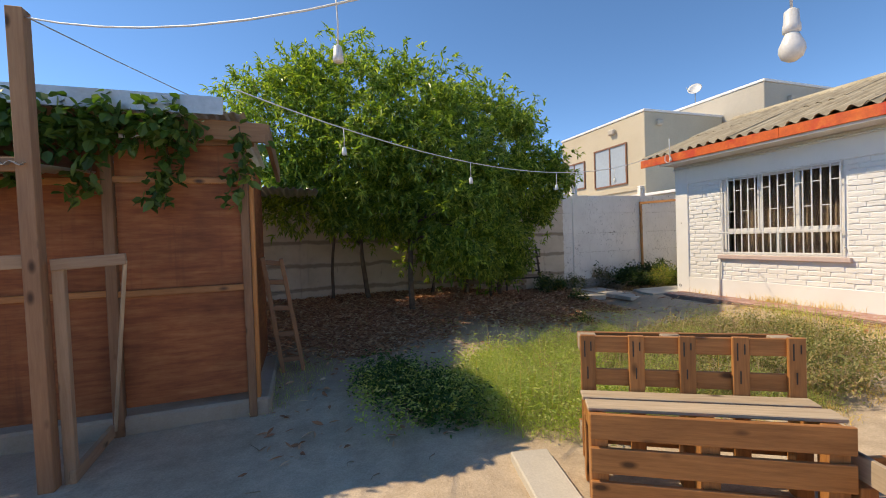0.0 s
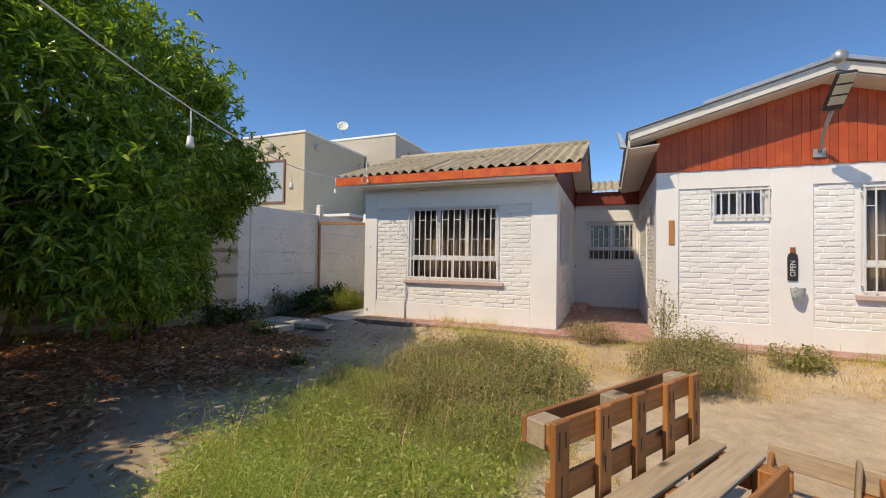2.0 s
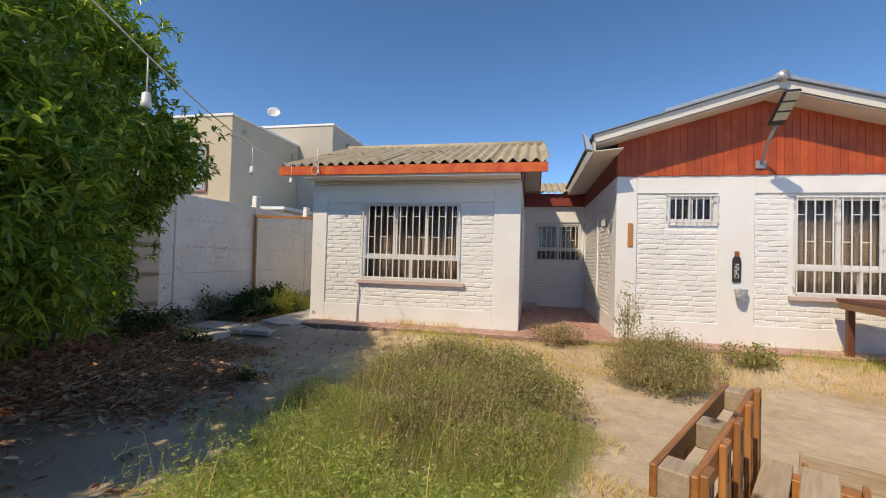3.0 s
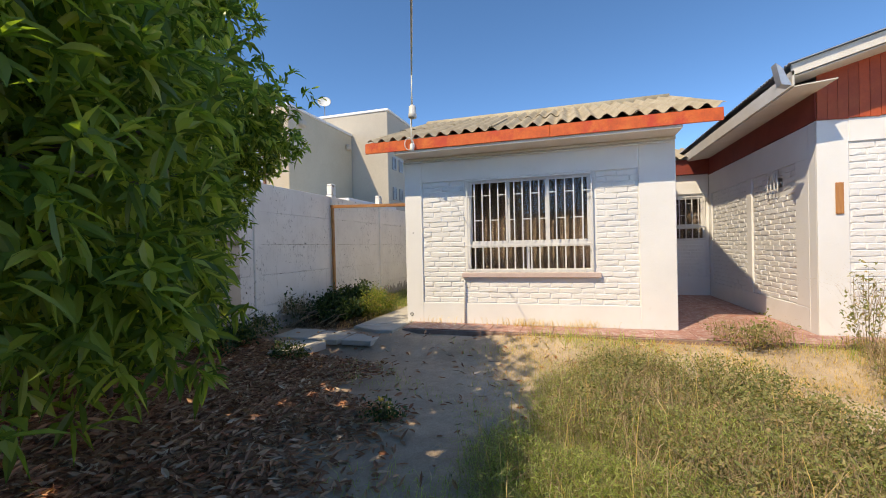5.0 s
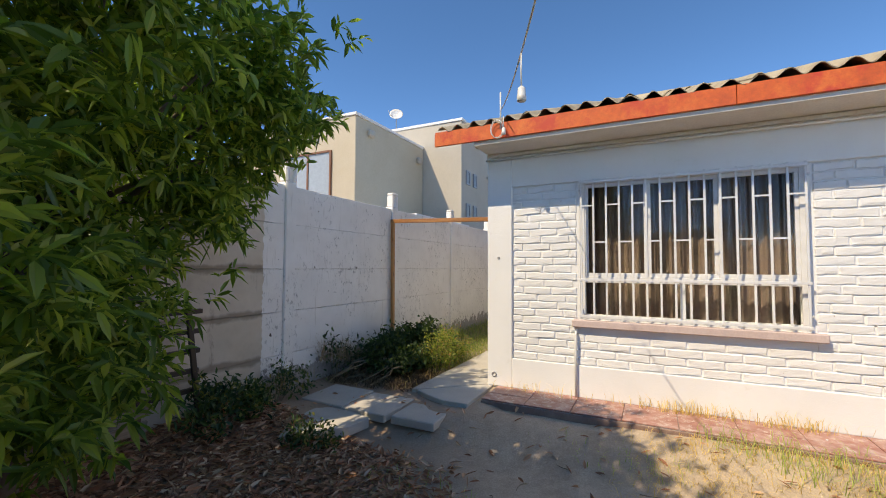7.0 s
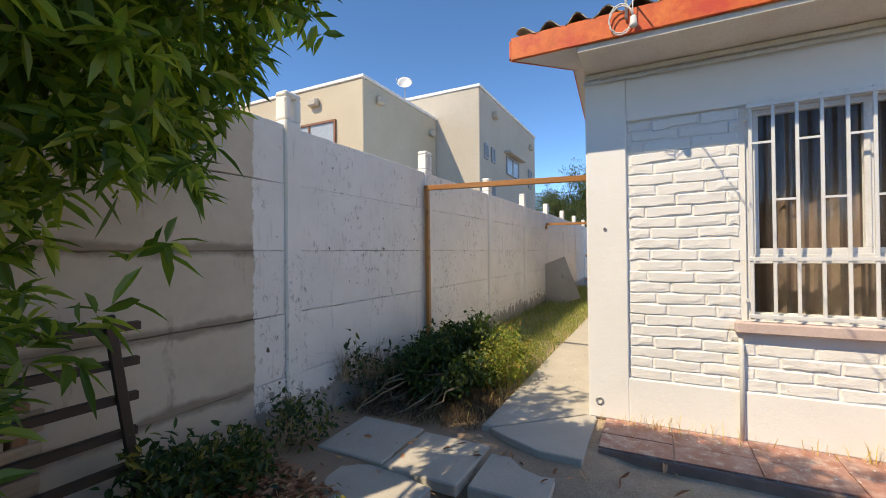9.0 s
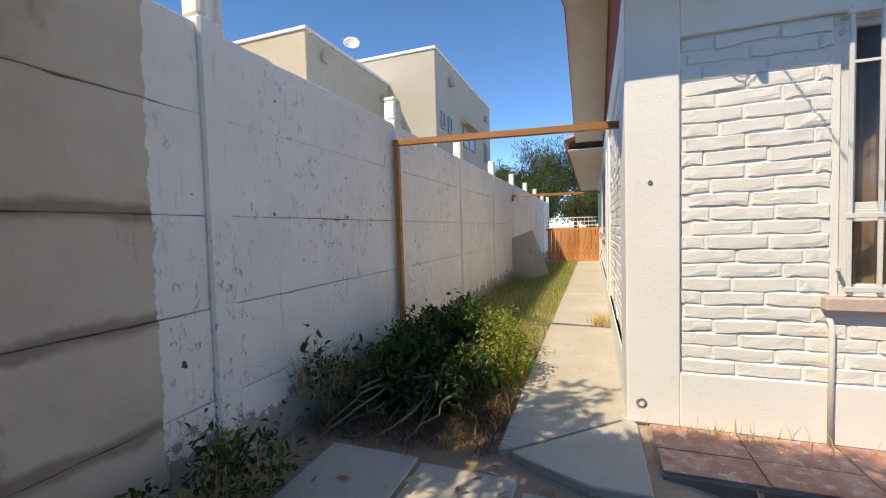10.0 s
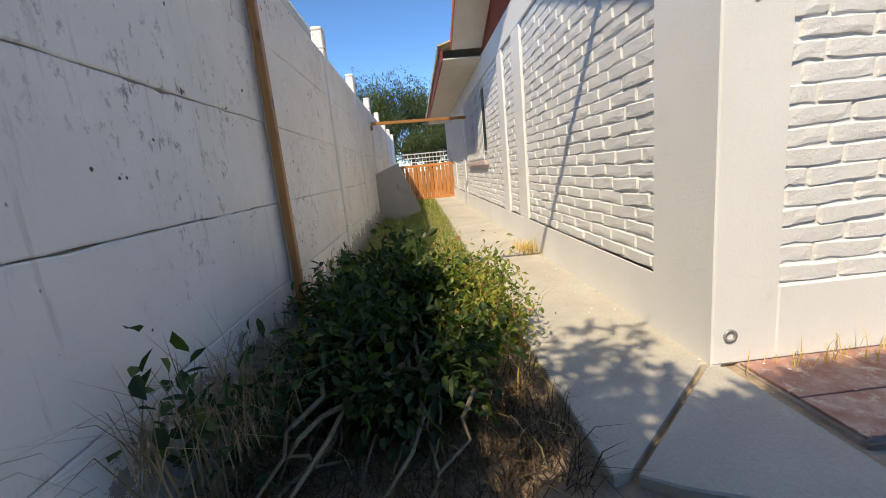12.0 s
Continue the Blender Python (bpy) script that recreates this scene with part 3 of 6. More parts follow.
main_roof = structure(empty("roof_main"), "grey metal roof of the main house with white verge boards", "roof")
for s, y_end in ((1, 1.50), (-1, -4.2)):
    zs = main_line(y_end)
    sloped_board("verge_board", [(VX, M_PEAK_Y, M_PEAK_Z - 0.13), (VX, y_end, zs - 0.13), (VX, y_end, zs - 0.01), (VX, M_PEAK_Y, M_PEAK_Z - 0.01)], 0.022, (1, 0, 0), M_SOFFIT, main_roof, "white verge board")
    sloped_board("verge_soffit", [(VX + 0.02, M_PEAK_Y, M_PEAK_Z - 0.14), (VX + 0.02, y_end, zs - 0.14), (FX + 0.02, y_end, zs - 0.14), (FX + 0.02, M_PEAK_Y, M_PEAK_Z - 0.14)], 0.012, (0, 0, -1), M_SOFFIT, main_roof)
    up = Vector((0, M_PEAK_Y - y_end, M_PEAK_Z - zs))
    for k in range(15):
        x0 = VX - 0.04 + 0.87 * k
        sh = wavy_sheet("sheet", 0.9, up.length + 0.04, M_ZINC, main_roof, 0.076, 0.009, 0.003, seed=90 + k)
        start = Vector((x0 if s < 0 else x0 + 0.9, y_end, zs + 0.012))
        sh.matrix_basis = slope_pose(start - up * 0.012, (-s, 0, 0), up)
sloped_board("verge_sheet", [(VX - 0.05, M_PEAK_Y, M_PEAK_Z + 0.0), (VX - 0.05, 0.56, main_line(0.56) + 0.0), (VX - 0.05, 0.56, main_line(0.56) + 0.05), (VX - 0.05, M_PEAK_Y, M_PEAK_Z + 0.05)], 0.06, (1, 0, 0), M_ZINC, main_roof, "grey metal verge flashing")
sloped_board("verge_sheet", [(VX - 0.05, M_PEAK_Y, M_PEAK_Z + 0.0), (VX - 0.05, -4.2, main_line(-4.2) + 0.0), (VX - 0.05, -4.2, main_line(-4.2) + 0.05), (VX - 0.05, M_PEAK_Y, M_PEAK_Z + 0.05)], 0.06, (1, 0, 0), M_ZINC, main_roof)
tube("ridge_cap", [(VX - 0.08, M_PEAK_Y, M_PEAK_Z + 0.015), (12, M_PEAK_Y, M_PEAK_Z + 0.02), (19, M_PEAK_Y, M_PEAK_Z + 0.02)], 0.075, M_ZINC, main_roof, 12, "grey ridge cap")
# eave along the courtyard: sloping white soffit and gutter
part("eave_board", boxes((VX, 18.0, 1.475, 1.50, 3.0, 3.17), bevel=0.003), M_SOFFIT, main_roof)
sloped_board("eave_soffit", [(VX, 1.09, 3.04), (VX, 1.48, 3.0), (18.0, 1.48, 3.0), (18.0, 1.09, 3.04)], 0.012, (0, 0, -1), M_SOFFIT, main_roof)
sloped_board("gutter_end", [(VX - 0.04, 1.52, 3.0), (VX - 0.04, 1.60, 3.2), (VX - 0.04, 1.66, 3.26), (VX - 0.04, 1.61, 3.02)], 0.12, (1, 0, 0), M_ZINC, main_roof, "bent grey metal gutter end")
board_gable("gable_main", "orange-red stained boards in the main gable", (FX - 0.002, MAIN, 0), (0, -1, 0), (-1, 0, 0), 6.0, lambda u: main_line(MAIN - u) - 0.145, 2.70)
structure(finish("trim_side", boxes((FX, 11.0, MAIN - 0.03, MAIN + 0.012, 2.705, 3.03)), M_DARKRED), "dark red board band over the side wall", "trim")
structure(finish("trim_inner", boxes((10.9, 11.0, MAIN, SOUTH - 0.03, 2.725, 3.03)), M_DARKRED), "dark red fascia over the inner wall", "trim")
inner_roof = structure(empty("roof_inner"), "corrugated roof over the inner wing", "roof")
for k in range(2):
    sh = wavy_sheet("sheet", 0.9, 1.9, M_CEMENT, inner_roof, seed=130 + k)
    sh.matrix_basis = slope_pose((10.8, 1.95 + 0.86 * k, 3.06), (0, -1, 0), (1, 0, 0.3))


# ---- windows ----
def barred_window(name, label, w, h, m, sashes=3, bars=13, rail=None, room=True, tick=True, sill=None):
    """A steel window with sashes, panes and a welded grille; local x along the wall, z up from the opening's foot, -y outwards."""
    win = structure(empty(name, m), label, "window")
    t = 0.045
    part("window_frame", boxes((0, w, 0.02, 0.09, 0, t), (0, w, 0.02, 0.09, h - t, h), (0, t, 0.02, 0.09, t, h - t), (w - t, w, 0.02, 0.09, t, h - t), bevel=0.004), M_FRAME, win)
    low = rail if rail else 0.0
    if rail:
        part("transom", boxes((t, w - t, 0.02, 0.085, rail - 0.03, rail + 0.03), bevel=0.004), M_FRAME, win)
        part("mullion", boxes((w * 0.5 - 0.02, w * 0.5 + 0.02, 0.02, 0.085, t, rail - 0.03), bevel=0.004), M_FRAME, win)
    sw = (w - 2 * t) / sashes
    for i in range(sashes):
        a, b = t + i * sw, t + (i + 1) * sw
        lo = low + 0.03 if rail else t
        o = 0.012 * (i % 2)
        part("sash", boxes((a, b, 0.03 + o, 0.07 + o, lo, lo + 0.035), (a, b, 0.03 + o, 0.07 + o, h - t - 0.035, h - t), (a, a + 0.03, 0.03 + o, 0.07 + o, lo + 0.035, h - t - 0.035), (b - 0.03, b, 0.03 + o, 0.07 + o, lo + 0.035, h - t - 0.035), bevel=0.003), M_FRAME, win)
        g = part("pane", boxes((a + 0.028, b - 0.028, 0.05 + o, 0.054 + o, lo + 0.033, h - t - 0.033)), M_GLASS, win)
        g.visible_shadow = False
    if rail:
        for a, b in ((t, w * 0.5 - 0.02), (w * 0.5 + 0.02, w - t)):
            g = part("pane", boxes((a, b, 0.05, 0.054, t, rail - 0.03)), M_GLASS, win)
            g.visible_shadow = False
    # grille in front of the opening
    gy = -0.05
    bm0 = boxes((-0.009, 0.009, -0.006, 0.006, 0.0, h - 0.02), bevel=0.002)
    first = part("grille_bar", bm0, M_FRAME, win)
    first.location = (0.02, gy, 0.01)
    for i in range(1, bars):
        ob = bpy.data.objects.new("grille_bar", first.data)
        scene.collection.objects.link(ob)
        ob.parent = win
        ob.location = (0.02 + (w - 0.04) * i / (bars - 1), gy, 0.01)
    part("grille_rail", boxes((0.0, w, gy - 0.012, gy + 0.0, 0.02, 0.045), bevel=0.002), M_FRAME, win)
    part("grille_rail", boxes((0.0, w, gy - 0.012, gy + 0.0, h - 0.05, h - 0.025), bevel=0.002), M_FRAME, win)
    if rail:
        part("grille_rail", boxes((0.0, w, gy - 0.012, gy, rail - 0.012, rail + 0.012), bevel=0.002), M_FRAME, win)
    if tick:
        gap = (w - 0.04) / (bars - 1)
        for i in range(bars - 1):
            z = low + (h - low) * (0.72, 0.36)[i % 2]
            part("grille_tie", boxes((0.02 + gap * i, 0.02 + gap * (i + 1), gy - 0.005, gy + 0.005, z, z + 0.013)), M_FRAME, win)
    for x in (0.0, w):
        for z in (0.12, h - 0.12):
            part("grille_bracket", boxes((x - 0.008, x + 0.008, gy, 0.03, z, z + 0.016)), M_FRAME, win)
    if sill:
        part("window_sill", boxes((-sill[0], w + sill[1], -0.07, 0.03, -0.075, -0.005), bevel=0.008), M_SILL, win, "dusty pink concrete sill")
    if room:
        # pleated curtain behind the glass
        bm = bmesh.new()
        n = int(w * 60)
        cols = [[bm.verts.new((w * i / n, 0.26 + 0.022 * math.sin(i * 1.15) + 0.01 * math.sin(i * 0.37), z)) for z in (-0.1, h + 0.1)] for i in range(n + 1)]
        for a, b in zip(cols, cols[1:]):
            bm.faces.new((a[0], b[0], b[1], a[1]))
        part("curtain", bm, M_CURTAIN, win, "brown pleated curtain behind the glass")
    return win


barred_window("window_1", "white barred window with three sashes and brown curtains", 1.75, 1.37, W_F @ Matrix.Translation((0.95, 0.03, 0.95)), 3, 16, 0.385, sill=(0.07, 0.09))
barred_window("window_2", "large white barred window of the main house", 1.70, 1.45, W_M @ Matrix.Translation((2.40, 0.03, 0.96)), 3, 16, 0.385, sill=(0.06, 0.06))
barred_window("window_3", "small high window with white bars", 0.70, 0.46, W_M @ Matrix.Translation((0.72, 0.03, 1.97)), 2, 8, None, tick=False)
barred_window("window_4", "white barred window at the courtyard's end", 1.10, 0.95, W_I @ Matrix.Translation((0.30, 0.03, 1.35)), 2, 10, 0.28)
barred_window("window_5", "barred window on the courtyard side of the small wing", 1.60, 1.12, W_C @ Matrix.Translation((0.5, 0.03, 1.24)), 2, 12, None, tick=False)
barred_window("window_6", "small barred window in the side wall", 0.35, 0.32, W_S @ Matrix.Translation((2.7, 0.03, 1.98)), 1, 4, None, tick=False)
barred_window("window_7", "white barred window in the alley wall", 2.25, 1.21, W_A @ Matrix.Translation((ua(14.4), 0.03, 1.15)), 3, 18, None, sill=(0.05, 0.05))
door_1 = structure(empty("door_1", W_C @ Matrix.Translation((2.75, 0, BASE))), "white painted door in the courtyard", "door")
part("door_leaf", boxes((0, 0.8, -0.012, 0.028, 0.0, 2.05), bevel=0.004), M_WHITE, door_1)
part("door_frame", boxes((-0.06, 0, -0.03, 0.03, 0, 2.11), (0.8, 0.86, -0.03, 0.03, 0, 2.11), (0, 0.8, -0.03, 0.03, 2.05, 2.11), bevel=0.004), M_FRAME, door_1)
part("door_step", boxes((-0.1, 0.9, -0.35, 0.0, 0.0, 0.12), bevel=0.01), M_TILE, door_1, "red tiled step")
part("door_handle", boxes((0.70, 0.74, -0.06, -0.012, 0.98, 1.02), bevel=0.005), M_GREY, door_1)

# ---- patio and alley paving ----
structure(finish("floor_patio", boxes((6.58, FX + 0.03, -5.0, 6.13, -0.1, 0.196), (FX + 0.03, 11.03, MAIN - 0.05, SOUTH + 0.03, -0.1, 0.196), bevel=0.01), M_GROUT), "concrete patio edge under red tiles", "floor")

# thin strip over the patio's front face, its brown standing for the shade
M_EDGE = surface("shade_brown_edge", [(0.3, (0.24, 0.15, 0.12)), (0.7, (0.38, 0.26, 0.21))], 5.0, 0.95, 50.0, 0.5, 0.004)
structure(finish("patio_edge_shade", boxes((6.566, 6.578, -5.0, 6.13, -0.1, 0.19), bevel=0.004), M_EDGE), "brown strip along the edge of the tiled patio, coloured for the shade there", "trim")


# ---- boundary wall ----
def panel_material():
    """Precast panels: whitewashed past a ragged line, bare brown concrete before it, paint flaked near the ground."""
    m, nt, b = blank("boundary_panel")
    p = position(nt)
    sep = nt.nodes.new("ShaderNodeSeparateXYZ")
    link(nt, p, sep.inputs[0])
    rag = noise_node(nt, p, 6.0, 6.0, 0.7)
    edge = maths(nt, "ADD", sep.outputs["X"], maths(nt, "MULTIPLY_ADD", rag, 0.12))
    painted = maths(nt, "GREATER_THAN", edge, 6.31)
    flake_noise = noise_node(nt, p, 9.0, 9.0, 0.75)
    flake = maths(nt, "ADD", sep.outputs["Z"], maths(nt, "MULTIPLY", flake_noise, -0.9))
    kept = maths(nt, "GREATER_THAN", flake, -0.07)
    bare = ramp(nt, noise_node(nt, p, 1.5, 9.0, 0.66), [(0.3, (0.50, 0.42, 0.325)), (0.5, (0.65, 0.555, 0.435)), (0.7, (0.73, 0.64, 0.52))])
    rust = noise_node(nt, stretched(nt, p, (3.0, 3.0, 0.9)), 2.0, 8.0, 0.7)
    bare = mix(nt, ramp(nt, rust, [(0.60, (0, 0, 0)), (0.74, (0.8, 0.8, 0.8))]), bare, (0.22, 0.13, 0.075))
    wave = maths(nt, "ADD", sep.outputs["Z"], maths(nt, "MULTIPLY", noise_node(nt, p, 2.6, 5.0, 0.6), 0.16))
    for z_seam in (0.60, 1.05, 1.50):
        near = maths(nt, "ABSOLUTE", maths(nt, "SUBTRACT", wave, z_seam))
        bare = mix(nt, ramp(nt, near, [(0.02, (0.75, 0.75, 0.75)), (0.05, (0, 0, 0))]), bare, (0.27, 0.20, 0.14))
    white = ramp(nt, noise_node(nt, p, 2.4, 7.0, 0.6), [(0.3, (0.83, 0.80, 0.745)), (0.65, (0.92, 0.89, 0.835))])
    specks = noise_node(nt, stretched(nt, p, (1.0, 1.0, 0.55)), 30.0, 8.0, 0.75)
    patch = noise_node(nt, p, 1.1, 4.0, 0.6)
    dirt = maths(nt, "MULTIPLY", ramp(nt, specks, [(0.56, (0, 0, 0)), (0.63, (0.85, 0.85, 0.85))]), ramp(nt, patch, [(0.45, (0, 0, 0)), (0.58, (0.95, 0.95, 0.95))]))
    white = mix(nt, dirt, white, (0.30, 0.28, 0.25))
    drip = noise_node(nt, stretched(nt, p, (22.0, 22.0, 2.2)), 1.0, 5.0, 0.65)
    white = mix(nt, ramp(nt, drip, [(0.60, (0, 0, 0)), (0.74, (0.55, 0.55, 0.55))]), white, (0.50, 0.45, 0.38))
    hole = noise_node(nt, p, 17.0, 2.0, 0.5)
    white = mix(nt, ramp(nt, hole, [(0.74, (0, 0, 0)), (0.76, (1, 1, 1))]), white, (0.12, 0.10, 0.08))
    flaked = ramp(nt, specks, [(0.35, (0.30, 0.28, 0.25)), (0.65, (0.46, 0.43, 0.39))])
    c = mix(nt, painted, bare, mix(nt, kept, flaked, white))
    link(nt, c, b.inputs["Base Color"])
    b.inputs["Roughness"].default_value = 0.92
    fine = noise_node(nt, p, 55.0, 6.0, 0.7)
    bump(nt, b, maths(nt, "ADD", fine, maths(nt, "MULTIPLY", kept, 0.6)), 0.45, 0.004)
    return m


M_PANEL = panel_material()
boundary = structure(empty("boundary_wall"), "precast concrete boundary wall, whitewashed beyond the trees and bare under them", "wall")
SEAMS = (0.0, 0.52, 0.97, 1.42, 1.90, 2.33)
POST_X = [6.08 + 2.03 * k for k in range(-6, 9)]


def wall_post(x):
    bm = boxes((x - 0.075, x + 0.075, 8.128, 8.27, -0.1, 2.36), (x - 0.075, x - 0.022, 8.128, 8.24, 2.36, 2.53), (x + 0.022, x + 0.075, 8.128, 8.24, 2.36, 2.53), (x - 0.075, x + 0.075, 8.128, 8.24, 2.53, 2.57), bevel=0.012)
    return part("post", bm, M_PANEL, boundary)


part("backing", boxes((POST_X[0], POST_X[-1], 8.185, 8.21, 0.0, 2.30)), M_CONCRETE, boundary)
for x in POST_X:
    wall_post(x)
pr = random.Random(5)


def cast_panel(x0, x1, y, z0, z1, r, n=40):
    """One precast panel, its long edges chipped and uneven, smeared over with paint in places."""
    low, high = [], []
    a = b = 0.0
    for k in range(n + 1):
        a = 0.5 * a + r.uniform(-0.0018, 0.0022)
        b = 0.5 * b + r.uniform(-0.0022, 0.0018)
        if r.random() < 0.07:
            b -= r.uniform(0.003, 0.009)
        low.append(a)
        high.append(b)
    v, f = [], []
    for k in range(n + 1):
        x = x0 + (x1 - x0) * k / n
        lo, hi = z0 + low[k], z1 + high[k]
        v += [(x, y + 0.03, lo), (x, y + 0.004, lo), (x, y, lo + 0.005), (x, y, hi - 0.005), (x, y + 0.004, hi), (x, y + 0.03, hi)]
    for k in range(n):
        for q in range(5):
            i = k * 6 + q
            f.append((i, i + 6, i + 7, i + 1))
    f += [tuple(range(6)), tuple(range(n * 6 + 5, n * 6 - 1, -1))]
    return raw_mesh("panel", v, f, M_PANEL, boundary)


for xa, xb in zip(POST_X, POST_X[1:]):
    for za, zb in zip(SEAMS, SEAMS[1:]):
        cast_panel(xa + 0.06, xb - 0.06, 8.15 + pr.uniform(0, 0.005), za + 0.001, zb - 0.001 + (pr.uniform(-0.01, 0.01) if zb > 2.3 else 0), pr)

# ---- neighbours ----
def far_window(parent, m, w, h, frame_mat):
    win = empty("window", m)
    win.parent = parent
    part("window_frame", boxes((0, w, -0.06, 0.05, 0, 0.06), (0, w, -0.06, 0.05, h - 0.06, h), (0, 0.06, -0.06, 0.05, 0.06, h - 0.06), (w - 0.06, w, -0.06, 0.05, 0.06, h - 0.06), (w / 2 - 0.03, w / 2 + 0.03, -0.05, 0.05, 0.06, h - 0.06)), frame_mat, win)
    part("pane", boxes((0.05, w - 0.05, -0.02, -0.01, 0.05, h - 0.05)), M_FARGLASS, win)
    return win


M_FARGLASS = plain("reflecting_glass", (0.42, 0.47, 0.50), 0.15)
M_BROWNFRAME = plain("brown_window_frame", (0.28, 0.12, 0.06), 0.5)
house_a = tagged(empty("neighbour_house"), "two-storey beige rendered house behind the boundary wall", "house")
part("wall", boxes((12.9, 17.12, 12.78, 18.2, 0, 6.17), bevel=0.02), M_BEIGE, house_a)
part("parapet", boxes((12.86, 17.12, 12.74, 18.24, 6.17, 6.26), bevel=0.01), M_WHITE, house_a, "pale parapet cap")
WF = Matrix.Rotation(radians(-90), 4, "Z")
far_window(house_a, Matrix.Translation((12.9, 15.72, 3.45)) @ WF, 2.0, 1.72, M_BROWNFRAME)
far_window(house_a, Matrix.Translation((12.9, 18.0, 3.6)) @ WF, 1.6, 1.3, M_BROWNFRAME)
part("band", boxes((12.84, 12.9, 12.74, 18.24, 3.12, 3.3), bevel=0.01), M_BEIGE, house_a)
for x, y, z in ((13.6, 12.73, 5.75), (16.7, 12.73, 5.6)):
    vent = finish("vent", boxes((-0.14, 0.14, -0.12, 0.06, -0.12, 0.12), bevel=0.05), M_GREYRENDER, house_a)
    vent.location = (x, y, z)
vent = finish("vent", boxes((-0.12, 0.06, -0.18, 0.18, -0.12, 0.12), bevel=0.05), M_GREYRENDER, house_a)
vent.location = (12.85, 14.5, 5.75)
house_b = tagged(empty("neighbour_house"), "taller grey-beige rendered house with small windows", "house")
part("wall", boxes((17.15, 24.6, 11.1, 16.0, 0, 7.1), bevel=0.02), M_GREYRENDER, house_b)
part("parapet", boxes((17.11, 24.64, 11.06, 16.04, 7.1, 7.2), bevel=0.01), M_WHITE, house_b, "pale parapet cap")
for x, z, w, h in ((17.55, 4.7, 0.35, 0.55), (18.25, 4.7, 0.35, 0.55), (17.55, 3.4, 0.35, 0.55), (18.25, 3.4, 0.35, 0.55), (20.0, 4.55, 1.7, 0.75), (23.3, 4.4, 0.5, 0.9)):
    far_window(house_b, Matrix.Translation((x, 11.1, z)), w, h, M_GREY)
part("ledge", boxes((19.8, 22.0, 10.8, 11.1, 5.34, 5.44), bevel=0.01), M_GREYRENDER, house_b)
for x, z in ((18.6, 6.5), (23.6, 6.4)):
    vent = finish("vent", boxes((-0.14, 0.14, -0.14, 0.06, -0.14, 0.14), bevel=0.05), M_GREYRENDER, house_b)
    vent.location = (x, 11.05, z)
low_house = tagged(empty("neighbour_shed"), "low grey-beige outbuilding behind the wall", "house")
part("wall", boxes((12.2, 15.5, 10.2, 13.2, 0, 2.75), bevel=0.02), M_GREYRENDER, low_house)
part("roof", boxes((12.1, 15.6, 10.1, 13.3, 2.75, 2.85), bevel=0.01), M_WHITE, low_house)


def dish(m):
    d = tagged(empty("satellite_dish", m), "white satellite dish on a bracket on the roof edge", "dish")
    bowl = lathe("bowl", [(0.02, 0.0), (0.16, 0.02), (0.28, 0.065), (0.36, 0.12), (0.365, 0.13), (0.28, 0.08), (0.16, 0.035), (0.02, 0.015)], M_PVC, d, 24)
    bowl.matrix_basis = pose(0, 0, 0.75, 62, 0, -60)
    tube("mast", [(0, 0, -0.1), (0, 0, 0.55), (0.05, 0.05, 0.72)], 0.025, M_GREY, d)
    tube("feed_arm", [(0.0, 0.0, 0.6), (-0.28, 0.18, 0.72), (-0.40, 0.25, 0.95)], 0.014, M_GREY, d)
    return d


dish(Matrix.Translation((17.42, 14.27, 7.2)) @ Matrix.Scale(0.8, 4) @ Matrix.Translation((0, 0, 0.1)))

# ---- far trees at the alley's end ----
def limb_points(a, b, bend, n=6, seed=0):
    r = random.Random(seed)
    a, b = Vector(a), Vector(b)
    w = Vector((r.uniform(-1, 1), r.uniform(-1, 1), r.uniform(-0.3, 0.6))) * bend
    return [a.lerp(b, t) + w * math.sin(math.pi * t) + Vector((r.uniform(-1, 1), r.uniform(-1, 1), 0)) * bend * 0.15 for t in (k / (n - 1) for k in range(n))]


def far_tree(x, y, height, spread, seed, sparse, label):
    r = np.random.default_rng(seed)
    t = tagged(empty("tree", Matrix.Translation((x, y, 0))), label, "tree")
    tube("trunk", limb_points((0, 0, -0.1), (0.2, 0.1, height * 0.62), 0.25, 7, seed), 0.2, M_BARK, t, 10, taper=0.07)
    tips = []
    for k in range(11):
        a = k * 2.4 + seed
        z0 = height * (0.3 + 0.03 * k)
        end = (spread * math.cos(a) * r.uniform(0.6, 1), spread * math.sin(a) * r.uniform(0.6, 1), height * r.uniform(0.55, 0.98))
        pts = limb_points((0.1, 0.05, z0), end, 0.35, 6, seed + k)
        tube("limb", pts, 0.06, M_BARK, t, 6, taper=0.012)
        tips += [np.array(p) for p in pts[2:]]
    tips = np.array(tips)
    n = sparse
    c = tips[r.integers(0, len(tips), n)] + r.normal(size=(n, 3)) * np.array([0.5, 0.5, 0.4]) * spread / 3.2
    base = np.repeat(c, 12, 0) + r.normal(size=(n * 12, 3)) * 0.14
    way = r.normal(size=(n * 12, 3)) + np.array([0, 0, -0.4])
    leaves("crown", base, way, r.uniform(0.12, 0.24, n * 12), r.uniform(0.03, 0.06, n * 12), M_FARLEAF, t, 0.3)


